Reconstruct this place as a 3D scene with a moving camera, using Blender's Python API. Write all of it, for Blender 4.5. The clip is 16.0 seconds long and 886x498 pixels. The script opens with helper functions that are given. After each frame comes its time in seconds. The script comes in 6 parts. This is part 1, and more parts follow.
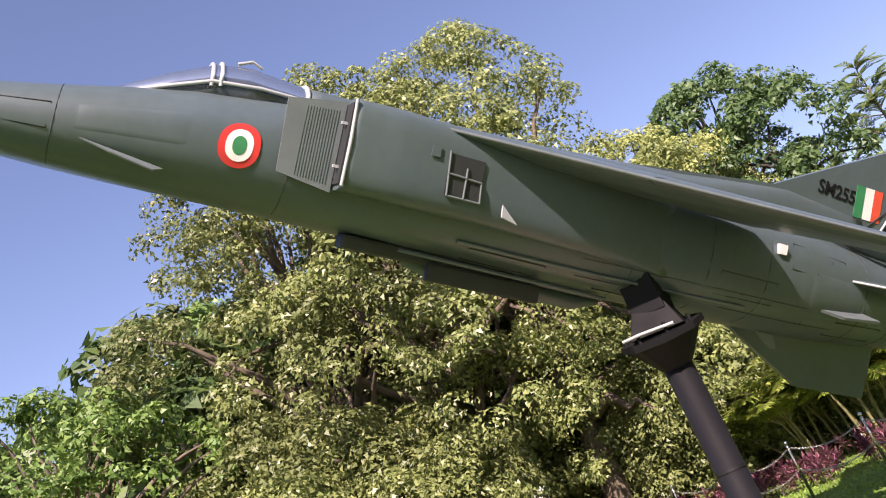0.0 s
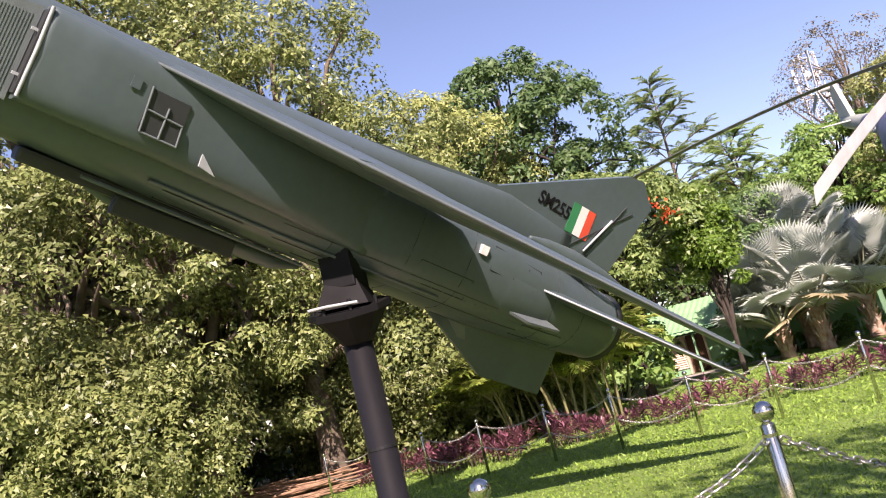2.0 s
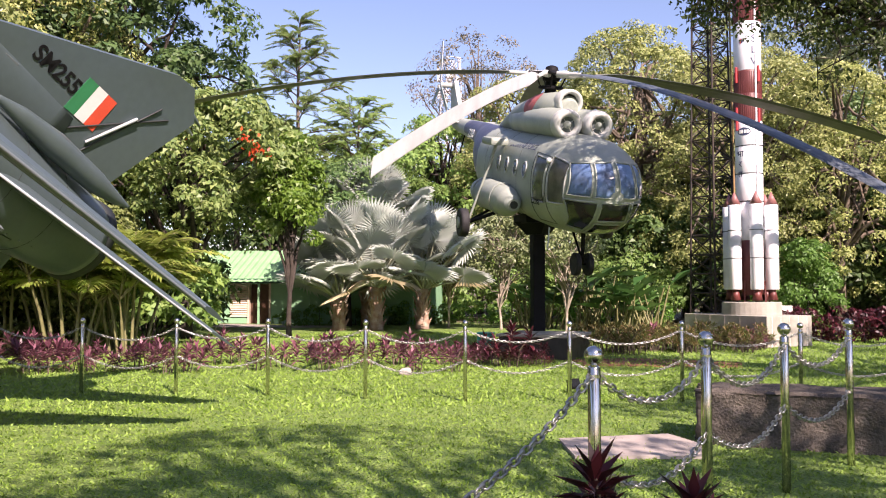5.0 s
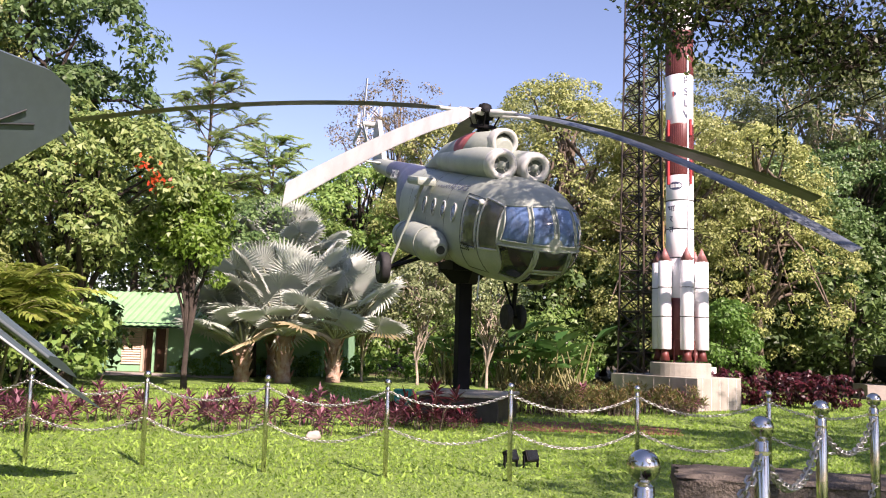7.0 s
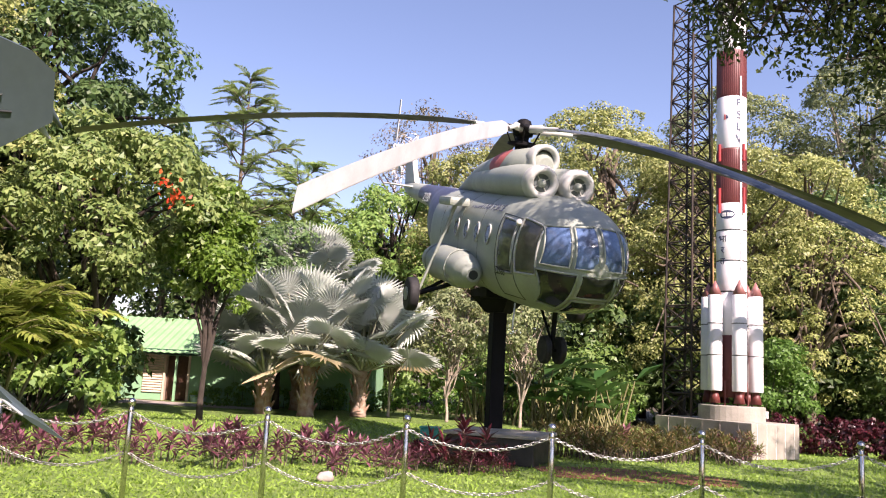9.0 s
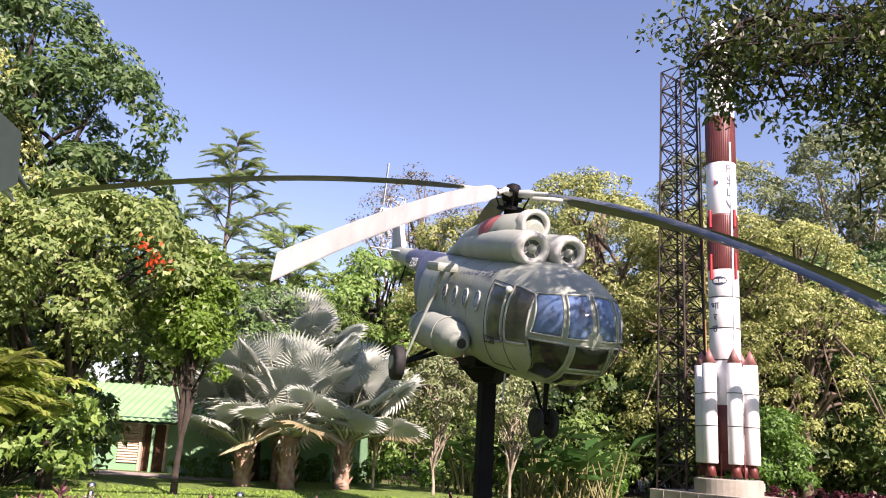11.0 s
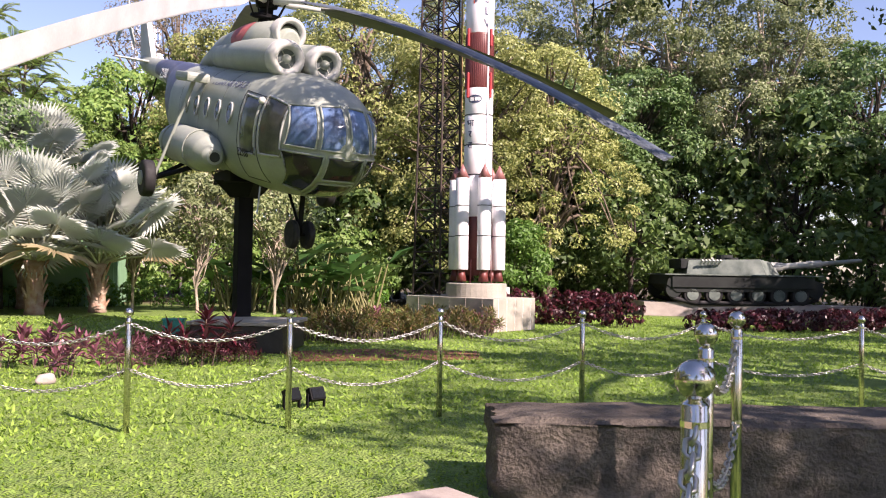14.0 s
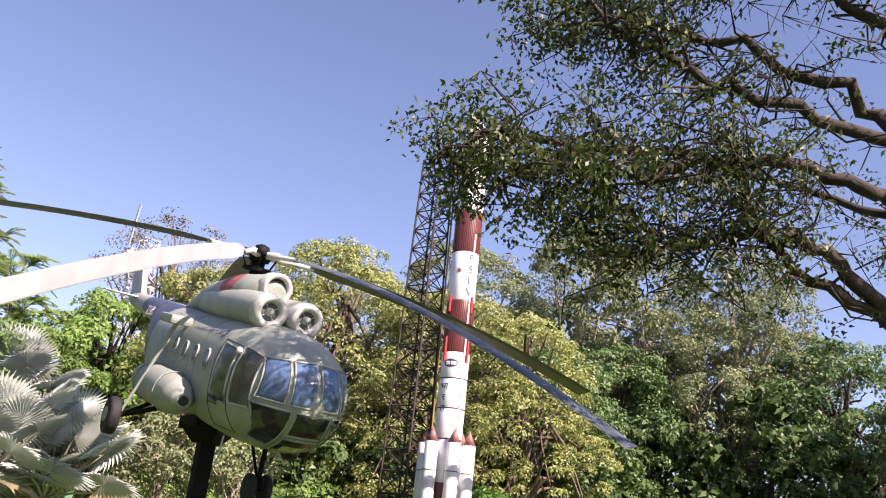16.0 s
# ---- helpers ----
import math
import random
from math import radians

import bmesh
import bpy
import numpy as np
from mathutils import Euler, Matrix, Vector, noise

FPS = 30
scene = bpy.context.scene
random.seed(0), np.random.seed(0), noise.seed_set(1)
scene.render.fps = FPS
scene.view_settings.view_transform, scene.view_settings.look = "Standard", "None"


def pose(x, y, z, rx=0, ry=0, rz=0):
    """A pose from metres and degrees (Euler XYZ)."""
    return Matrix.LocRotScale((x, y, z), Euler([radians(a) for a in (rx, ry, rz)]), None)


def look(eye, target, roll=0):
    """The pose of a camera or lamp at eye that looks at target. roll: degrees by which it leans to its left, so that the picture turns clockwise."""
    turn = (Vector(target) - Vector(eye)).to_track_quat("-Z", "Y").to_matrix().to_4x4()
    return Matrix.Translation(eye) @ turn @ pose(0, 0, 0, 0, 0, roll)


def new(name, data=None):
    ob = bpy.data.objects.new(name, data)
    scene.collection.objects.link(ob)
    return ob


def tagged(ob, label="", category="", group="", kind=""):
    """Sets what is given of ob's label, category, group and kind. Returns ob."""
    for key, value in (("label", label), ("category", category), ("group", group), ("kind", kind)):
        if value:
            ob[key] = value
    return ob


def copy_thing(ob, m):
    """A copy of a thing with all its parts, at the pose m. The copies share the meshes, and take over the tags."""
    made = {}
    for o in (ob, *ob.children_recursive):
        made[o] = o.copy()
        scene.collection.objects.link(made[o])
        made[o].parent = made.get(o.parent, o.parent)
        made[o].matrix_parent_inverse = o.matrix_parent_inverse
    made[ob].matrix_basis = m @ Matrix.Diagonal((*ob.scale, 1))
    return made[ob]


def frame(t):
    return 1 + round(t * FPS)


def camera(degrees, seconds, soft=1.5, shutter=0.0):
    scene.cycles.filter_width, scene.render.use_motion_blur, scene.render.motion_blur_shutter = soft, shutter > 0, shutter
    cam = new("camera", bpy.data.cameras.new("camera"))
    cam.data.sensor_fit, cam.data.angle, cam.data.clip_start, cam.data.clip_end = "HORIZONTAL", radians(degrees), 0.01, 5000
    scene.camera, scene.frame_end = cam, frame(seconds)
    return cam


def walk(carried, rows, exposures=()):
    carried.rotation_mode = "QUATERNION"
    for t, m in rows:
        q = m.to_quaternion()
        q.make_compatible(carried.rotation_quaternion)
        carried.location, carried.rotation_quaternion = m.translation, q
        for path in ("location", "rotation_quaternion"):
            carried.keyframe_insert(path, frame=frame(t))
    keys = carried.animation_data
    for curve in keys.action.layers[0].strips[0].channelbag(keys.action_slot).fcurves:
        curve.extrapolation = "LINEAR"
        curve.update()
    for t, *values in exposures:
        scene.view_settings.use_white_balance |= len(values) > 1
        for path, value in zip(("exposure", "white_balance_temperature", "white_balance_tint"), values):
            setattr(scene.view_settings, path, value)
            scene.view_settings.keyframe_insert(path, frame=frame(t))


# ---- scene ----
cam = camera(56.7, 16.0, 1.1)
# seconds, eye x y z, turn about x, y, z
ROWS = [
    (0.0, 0.027, -0.006, 1.753, 110.28, 21.76, 32.83),
    (0.5, 0.294, 0.056, 1.740, 108.26, 21.54, 27.64),
    (1.0, 0.572, 0.184, 1.693, 106.01, 18.93, 23.98),
    (1.5, 0.834, 0.319, 1.750, 103.83, 16.23, 20.97),
    (2.0, 1.203, 0.449, 1.732, 100.38, 14.04, 15.67),
    (2.5, 1.574, 0.721, 1.663, 96.33, 10.73, 5.06),
    (3.0, 1.852, 1.039, 1.688, 94.35, 4.51, -5.41),
    (3.5, 2.143, 1.478, 1.642, 91.54, -0.80, -11.15),
    (6.0, 2.788, 3.830, 1.628, 94.35, 0.88, -13.53),
    (6.5, 2.859, 4.290, 1.639, 95.51, -0.67, -16.43),
    (7.0, 2.900, 4.673, 1.645, 96.41, -1.67, -18.47),
    (7.5, 3.057, 5.097, 1.644, 96.42, -2.13, -18.64),
    (8.0, 3.165, 5.470, 1.639, 96.86, -2.95, -18.77),
    (8.5, 3.246, 5.782, 1.632, 97.58, -3.27, -18.43),
    (9.0, 3.396, 6.043, 1.584, 98.81, -3.10, -16.21),
    (9.5, 3.445, 6.287, 1.649, 99.79, -3.91, -16.04),
    (12.0, 3.673, 6.530, 1.746, 104.30, -1.11, -19.56),
    (12.5, 3.786, 6.525, 1.740, 103.49, -0.86, -24.73),
    (13.0, 3.829, 6.438, 1.724, 99.53, -0.71, -29.31),
    (13.5, 3.797, 6.402, 1.583, 93.70, -0.77, -32.14),
    (14.0, 3.784, 6.362, 1.568, 91.50, -0.94, -32.69),
    (14.5, 3.759, 6.341, 1.614, 94.96, -1.11, -32.67),
    (15.0, 3.727, 6.304, 1.664, 100.42, -1.34, -32.18),
    (15.5, 3.679, 6.238, 1.723, 105.41, -2.85, -32.52),
    (16.0, 3.736, 6.062, 1.756, 109.21, -5.82, -35.02),
    ]
walk(cam, [(t, pose(x, y, z, rx, ry, rz)) for t, x, y, z, rx, ry, rz in ROWS], [(0, 1.22, 6800, 36), (16, 1.22, 6800, 36)])

# ---- light: clear morning sun from behind the walker ----
SUN_TO = Vector((0.30, -1.16, 1.0)).normalized()
sun = new("sun", bpy.data.lights.new("sun", "SUN"))
sun.data.energy, sun.data.angle, sun.data.color = 5.0, radians(0.53), (1.0, 0.93, 0.80)
sun.matrix_world = look(SUN_TO * 60, (0, 0, 0))
world = bpy.data.worlds.new("sky")
scene.world = world
world.use_nodes = True
wn = world.node_tree
sky = wn.nodes.new("ShaderNodeTexSky")
sky.sky_type, sky.sun_disc = "NISHITA", False
sky.sun_elevation, sky.sun_rotation = math.asin(SUN_TO.z), math.atan2(SUN_TO.x, SUN_TO.y)
sky.air_density, sky.dust_density, sky.ozone_density = 1.0, 0.6, 2.0
wn.links.new(sky.outputs[0], wn.nodes["Background"].inputs[0])
wn.nodes["Background"].inputs[1].default_value = 0.09

# ---- materials ----
def pmat(name, col, rough=0.6, metal=0.0, var=0.18, scale=4.0, bump=0.15, col2=None, fine=None, stain=0.0, coat=0.0):
    """Principled paint with two scales of variation and fine relief, in object space metres."""
    m = bpy.data.materials.new(name)
    m.use_nodes = True
    n, l = m.node_tree.nodes, m.node_tree.links
    b = n["Principled BSDF"]
    tc = n.new("ShaderNodeTexCoord")
    big = n.new("ShaderNodeTexNoise")
    big.inputs["Scale"].default_value, big.inputs["Detail"].default_value = scale, 6
    small = n.new("ShaderNodeTexNoise")
    small.inputs["Scale"].default_value, small.inputs["Detail"].default_value = fine or scale * 14, 8
    l.new(tc.outputs["Object"], big.inputs["Vector"])
    l.new(tc.outputs["Object"], small.inputs["Vector"])
    mix = n.new("ShaderNodeMix")
    mix.data_type = "RGBA"
    c2 = col2 or tuple(c * (1 - 2 * var) for c in col)
    mix.inputs["A"].default_value, mix.inputs["B"].default_value = (*col, 1), (*c2, 1)
    ramp = n.new("ShaderNodeMapRange")
    ramp.inputs["From Min"].default_value, ramp.inputs["From Max"].default_value = 0.35, 0.7
    l.new(big.outputs["Fac"], ramp.inputs["Value"])
    l.new(ramp.outputs[0], mix.inputs["Factor"])
    hue = n.new("ShaderNodeHueSaturation")
    val = n.new("ShaderNodeMapRange")
    val.inputs["To Min"].default_value, val.inputs["To Max"].default_value = 1 - var, 1 + var
    l.new(small.outputs["Fac"], val.inputs["Value"])
    l.new(val.outputs[0], hue.inputs["Value"])
    l.new(mix.outputs["Result"], hue.inputs["Color"])
    l.new(hue.outputs[0], b.inputs["Base Color"])
    rr = n.new("ShaderNodeMapRange")
    rr.inputs["To Min"].default_value, rr.inputs["To Max"].default_value = max(0.03, rough - 0.12), min(1, rough + 0.12)
    l.new(big.outputs["Fac"], rr.inputs["Value"])
    l.new(rr.outputs[0], b.inputs["Roughness"])
    b.inputs["Metallic"].default_value = metal
    b.inputs["Coat Weight"].default_value = coat
    if bump:
        bp = n.new("ShaderNodeBump")
        bp.inputs["Strength"].default_value, bp.inputs["Distance"].default_value = bump, 0.02
        l.new(small.outputs["Fac"], bp.inputs["Height"])
        l.new(bp.outputs[0], b.inputs["Normal"])
    return m


def leafmat(name, col, col2, thru=0.35, rough=0.5, tree=0.25):
    """Leaf: each one its own shade, some light passing through."""
    m = bpy.data.materials.new(name)
    m.use_nodes = True
    n, l = m.node_tree.nodes, m.node_tree.links
    b = n["Principled BSDF"]
    geo = n.new("ShaderNodeNewGeometry")
    info = n.new("ShaderNodeObjectInfo")
    mix = n.new("ShaderNodeMix")
    mix.data_type = "RGBA"
    mix.inputs["A"].default_value, mix.inputs["B"].default_value = (*col, 1), (*col2, 1)
    l.new(geo.outputs["Random Per Island"], mix.inputs["Factor"])
    hue = n.new("ShaderNodeHueSaturation")
    val = n.new("ShaderNodeMapRange")
    val.inputs["To Min"].default_value, val.inputs["To Max"].default_value = 1 - tree, 1 + tree
    l.new(info.outputs["Random"], val.inputs["Value"])
    l.new(val.outputs[0], hue.inputs["Value"])
    l.new(mix.outputs["Result"], hue.inputs["Color"])
    l.new(hue.outputs[0], b.inputs["Base Color"])
    b.inputs["Roughness"].default_value = rough
    tr = n.new("ShaderNodeBsdfTranslucent")
    l.new(hue.outputs[0], tr.inputs["Color"])
    ms = n.new("ShaderNodeMixShader")
    ms.inputs[0].default_value = thru
    l.new(b.outputs[0], ms.inputs[1])
    l.new(tr.outputs[0], ms.inputs[2])
    l.new(ms.outputs[0], n["Material Output"].inputs[0])
    return m


M_jet = pmat("jet_grey_green", (0.068, 0.096, 0.106), 0.36, var=0.14, scale=0.7, bump=0.05, col2=(0.060, 0.084, 0.082))
M_jet_pale = pmat("jet_edge_grey", (0.36, 0.39, 0.40), 0.45, var=0.1, scale=2, bump=0.04)
M_jet_dark = pmat("jet_seam_black", (0.02, 0.024, 0.024), 0.6, var=0.1, bump=0)
M_red = pmat("red_paint", (0.62, 0.035, 0.03), 0.5, var=0.08, bump=0.03)
M_white = pmat("white_paint", (0.78, 0.77, 0.74), 0.45, var=0.06, scale=2, bump=0.03)
M_green_p = pmat("flag_green_paint", (0.02, 0.20, 0.08), 0.5, var=0.08, bump=0.03)
M_orange = pmat("flag_orange_paint", (0.70, 0.08, 0.04), 0.5, var=0.08, bump=0.03)
M_black = pmat("black_paint", (0.006, 0.006, 0.007), 0.7, var=0.2, scale=2, bump=0.05)
M_black.node_tree.nodes["Principled BSDF"].inputs["Specular IOR Level"].default_value = 0.2
M_pole = pmat("black_gloss_pole", (0.010, 0.010, 0.012), 0.42, var=0.2, scale=2, bump=0.03)
M_heli = pmat("heli_grey_green", (0.30, 0.335, 0.285), 0.5, var=0.14, scale=1.1, bump=0.05, col2=(0.235, 0.27, 0.23))
M_heli_dk = pmat("heli_seam_grey", (0.12, 0.135, 0.115), 0.6, var=0.1, bump=0)
M_heli_pale = pmat("heli_pale_grey", (0.44, 0.46, 0.43), 0.5, var=0.08, scale=1.5, bump=0.04)
M_heli_blue = pmat("heli_dark_blue", (0.05, 0.06, 0.11), 0.45, var=0.1, scale=2, bump=0.03)
M_heli_pink = pmat("faded_red_paint", (0.42, 0.11, 0.10), 0.6, var=0.12, scale=6, bump=0.03)
# One rotor: sunlit face and shaded underside are put into the blade colours
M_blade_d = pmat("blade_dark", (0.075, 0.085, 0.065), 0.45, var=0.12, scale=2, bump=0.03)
M_blade_l = pmat("blade_sunlit", (0.66, 0.67, 0.69), 0.5, var=0.1, scale=2, bump=0.03)
M_rubber = pmat("tyre_rubber", (0.015, 0.015, 0.016), 0.75, var=0.2, scale=8, bump=0.1)
M_steel = pmat("polished_steel", (0.62, 0.60, 0.54), 0.16, metal=1.0, var=0.06, scale=5, bump=0.01)
M_chain = pmat("galvanised_chain", (0.55, 0.54, 0.50), 0.36, metal=0.9, var=0.15, scale=10, bump=0.05)
M_rk_white = pmat("rocket_white", (0.80, 0.80, 0.81), 0.42, var=0.05, scale=1.5, bump=0.03, col2=(0.68, 0.68, 0.69))
M_rk_brown = pmat("rocket_maroon", (0.15, 0.035, 0.03), 0.5, var=0.15, scale=2, bump=0.05)
M_rk_red = pmat("rocket_red", (0.40, 0.03, 0.03), 0.45, var=0.1, bump=0.03)
M_rk_cone = pmat("rocket_cone", (0.30, 0.13, 0.12), 0.5, var=0.1, bump=0.03)
M_tower = pmat("rusted_dark_steel", (0.03, 0.025, 0.02), 0.75, var=0.25, scale=3, bump=0.15, col2=(0.05, 0.032, 0.022))
M_yellowpipe = pmat("ochre_pipe", (0.32, 0.20, 0.08), 0.6, var=0.15, bump=0.05)
M_conc = pmat("weathered_concrete", (0.36, 0.34, 0.29), 0.85, var=0.14, scale=1.6, bump=0.25, col2=(0.25, 0.24, 0.20))
M_conc_d = pmat("dark_granite_cladding", (0.05, 0.045, 0.042), 0.4, var=0.25, scale=6, bump=0.06)
M_stone = pmat("rough_granite", (0.135, 0.115, 0.09), 0.92, var=0.4, scale=5, bump=1.6, col2=(0.065, 0.055, 0.045), fine=34)
M_slab = pmat("paving_concrete", (0.40, 0.35, 0.31), 0.9, var=0.15, scale=2, bump=0.2)
M_path = pmat("pinkish_path", (0.46, 0.34, 0.27), 0.9, var=0.14, scale=2, bump=0.2)
M_soil = pmat("red_soil", (0.26, 0.11, 0.055), 0.95, var=0.25, scale=3, bump=0.6)
M_bark = pmat("grey_brown_bark", (0.16, 0.125, 0.09), 0.9, var=0.3, scale=3, bump=0.8, col2=(0.08, 0.062, 0.045))
M_bark_d = pmat("dark_bark", (0.055, 0.042, 0.032), 0.9, var=0.3, scale=3, bump=0.8)
M_bark_p = pmat("pale_bark", (0.42, 0.36, 0.28), 0.9, var=0.3, scale=3, bump=0.6)
M_wood = pmat("cut_branches", (0.33, 0.20, 0.12), 0.85, var=0.3, scale=4, bump=0.5)
M_palmtrunk = pmat("palm_trunk", (0.30, 0.17, 0.11), 0.9, var=0.3, scale=5, bump=0.8, col2=(0.42, 0.34, 0.27))
M_wall_g = pmat("mint_green_plaster", (0.22, 0.43, 0.24), 0.85, var=0.08, scale=1.2, bump=0.08)
M_roof_g = pmat("green_sheet_roof", (0.22, 0.43, 0.21), 0.7, var=0.08, scale=1.5, bump=0.04)
M_dkgreen = pmat("dark_green_eaves_shade", (0.02, 0.07, 0.05), 0.6, var=0.15, bump=0.05)
M_teal = pmat("teal_plastic", (0.01, 0.30, 0.24), 0.45, var=0.08, bump=0.03)
M_door = pmat("brown_wood_door", (0.10, 0.045, 0.025), 0.6, var=0.2, scale=5, bump=0.1)
M_shutter = pmat("cream_louvre", (0.62, 0.50, 0.38), 0.7, var=0.1, bump=0.05)
M_tank_g = pmat("tank_dark_green", (0.018, 0.024, 0.021), 0.9, var=0.2, scale=2, bump=0.08, col2=(0.012, 0.014, 0.014))
M_tank_l = pmat("tank_pale_camo", (0.16, 0.195, 0.17), 0.8, var=0.15, scale=1.5, bump=0.08, col2=(0.03, 0.05, 0.045))
M_gun = pmat("gun_pale_grey", (0.42, 0.44, 0.40), 0.6, var=0.12, scale=3, bump=0.05)
M_car = pmat("silver_car_paint", (0.42, 0.44, 0.46), 0.3, metal=0.4, var=0.05, bump=0)
M_glass_d = pmat("dark_window_glass", (0.012, 0.014, 0.016), 0.06, var=0.05, bump=0)
M_tower_w = pmat("white_mast_steel", (0.70, 0.70, 0.72), 0.5, var=0.06, bump=0)

M_jet_edge = pmat("jet_mid_grey", (0.115, 0.14, 0.145), 0.45, var=0.1, scale=3, bump=0.04)
M_canopy = pmat("hazy_perspex", (0.13, 0.15, 0.17), 0.12, var=0.1, scale=2, bump=0.0)
M_canopy.node_tree.nodes["Principled BSDF"].inputs["Transmission Weight"].default_value = 0.6
# Windscreen blue stands for reflected sky, put into the pane colour
M_pane = pmat("pane_sky_reflection", (0.13, 0.22, 0.40), 0.05, var=0.3, scale=2.2, bump=0.0, col2=(0.035, 0.05, 0.08))
M_pane_side = pmat("clear_pane_over_dark_cabin", (0.055, 0.058, 0.05), 0.08, var=0.3, scale=2.5, bump=0.0, col2=(0.13, 0.13, 0.11))
# Blue-grey stands for a highlight along one blade, put into its colour
M_blade_b = pmat("blade_blue_highlight", (0.09, 0.11, 0.13), 0.4, var=0.12, scale=2, bump=0.03)
M_pane_dark = pmat("smoked_pane", (0.02, 0.023, 0.025), 0.06, var=0.2, scale=2, bump=0.0)

L_olive = leafmat("leaf_olive", (0.14, 0.185, 0.055), (0.265, 0.30, 0.105), 0.28, 0.42)
L_dark = leafmat("leaf_dark", (0.055, 0.12, 0.035), (0.12, 0.20, 0.06), 0.25)
L_mid = leafmat("leaf_mid", (0.102, 0.203, 0.043), (0.203, 0.304, 0.072), 0.3)
L_bright = leafmat("leaf_bright", (0.08, 0.19, 0.03), (0.14, 0.27, 0.05), 0.35)
L_yellow = leafmat("leaf_yellow_olive", (0.20, 0.25, 0.065), (0.36, 0.38, 0.135), 0.3)
L_grey = leafmat("leaf_grey_green", (0.16, 0.217, 0.087), (0.275, 0.319, 0.145), 0.3)
# Leaf colour darkened to stand for backlit undersides against the sky
L_near = leafmat("leaf_overhang_backlit", (0.035, 0.062, 0.015), (0.09, 0.125, 0.028), 0.28)
L_red = leafmat("blossom_red", (0.7, 0.05, 0.02), (0.75, 0.12, 0.03), 0.3)
L_purple = leafmat("leaf_purple", (0.11, 0.035, 0.05), (0.30, 0.12, 0.16), 0.3, 0.4)
L_purple_d = leafmat("leaf_dark_purple", (0.03, 0.012, 0.016), (0.12, 0.02, 0.03), 0.25, 0.35)
L_areca = leafmat("leaf_areca", (0.19, 0.29, 0.05), (0.38, 0.42, 0.10), 0.4)
L_silver = leafmat("leaf_silver", (0.35, 0.41, 0.36), (0.49, 0.53, 0.47), 0.3, 0.5)
L_silver_dry = leafmat("leaf_dry_tan", (0.34, 0.28, 0.16), (0.42, 0.36, 0.22), 0.3)
L_hedge = leafmat("leaf_hedge", (0.084, 0.24, 0.036), (0.192, 0.36, 0.06), 0.35)
L_thick = leafmat("leaf_thicket", (0.041, 0.088, 0.024), (0.101, 0.162, 0.041), 0.25)
L_flower = leafmat("leaf_flower_tree", (0.121, 0.203, 0.054), (0.257, 0.324, 0.101), 0.3)
L_lime = leafmat("leaf_lime", (0.13, 0.27, 0.03), (0.23, 0.37, 0.05), 0.4)
L_brown = leafmat("leaf_brownish", (0.13, 0.11, 0.07), (0.2, 0.18, 0.11), 0.25)
L_glossy = leafmat("leaf_glossy", (0.04, 0.12, 0.03), (0.09, 0.19, 0.05), 0.25, 0.3)
L_croton = leafmat("leaf_croton", (0.1, 0.15, 0.035), (0.24, 0.15, 0.07), 0.3)
L_maroon = leafmat("leaf_maroon", (0.025, 0.012, 0.012), (0.13, 0.025, 0.03), 0.25, 0.3)
M_potblue = pmat("pale_blue_pot", (0.25, 0.42, 0.52), 0.5, var=0.1, bump=0.05)
M_teal_d = pmat("teal_sheet", (0.02, 0.16, 0.12), 0.6, var=0.15, bump=0.05)
L_feather = leafmat("leaf_feathery", (0.22, 0.33, 0.10), (0.34, 0.45, 0.16), 0.6)
M_cane = pmat("palm_cane", (0.20, 0.19, 0.08), 0.6, var=0.2, scale=4, bump=0.1)
M_petiole = pmat("palm_stalk", (0.40, 0.42, 0.30), 0.6, var=0.15, scale=3, bump=0.1)
L_grass = leafmat("grass_blade", (0.16, 0.29, 0.035), (0.28, 0.42, 0.07), 0.35, 0.6)


# ---- builders ----
def ground_z(x, y):
    return -0.012 * min(40.0, max(0.0, x - 8.0))


def quick(name, verts, faces, mat, parent=None, label="", smooth=False):
    """One mesh object from arrays; faces of one size go in fast."""
    me = bpy.data.meshes.new(name)
    v = np.asarray(verts, dtype=np.float32).reshape(-1, 3)
    if isinstance(faces, np.ndarray):
        k = faces.shape[1]
        me.vertices.add(len(v))
        me.vertices.foreach_set("co", v.ravel())
        me.loops.add(faces.size)
        me.loops.foreach_set("vertex_index", faces.astype(np.int32).ravel())
        me.polygons.add(len(faces))
        me.polygons.foreach_set("loop_start", np.arange(0, faces.size, k, dtype=np.int32))
        me.update(calc_edges=True)
        me.validate()
    else:
        me.from_pydata(v.tolist(), [], faces)
        me.update()
    me.materials.append(mat)
    if smooth:
        me.polygons.foreach_set("use_smooth", np.ones(len(me.polygons), dtype=bool))
    ob = new(name, me)
    if parent:
        ob.parent = parent
    if label:
        ob["label"] = label
    if name in ("stem", "stalk", "foliage", "leaves", "fronds"):
        ob["kind"] = "stuff"
    return ob


def part(name, bm, mat, parent=None, label="", smooth=False, bevel=0.0):
    if bevel:
        bmesh.ops.bevel(bm, geom=[e for e in bm.edges if len(e.link_faces) == 2 and e.calc_face_angle(0) > 0.5], offset=bevel, segments=2, profile=0.6, affect="EDGES")
    me = bpy.data.meshes.new(name)
    bmesh.ops.recalc_face_normals(bm, faces=bm.faces)
    bm.to_mesh(me)
    bm.free()
    me.materials.append(mat)
    if smooth:
        me.polygons.foreach_set("use_smooth", [len(p.vertices) <= 4 for p in me.polygons])
    ob = new(name, me)
    if parent:
        ob.parent = parent
    if label:
        ob["label"] = label
    return ob


def empty(name, m, label, category, group="", kind=""):
    ob = new(name)
    ob.matrix_basis = m
    return tagged(ob, label, category, group, kind)


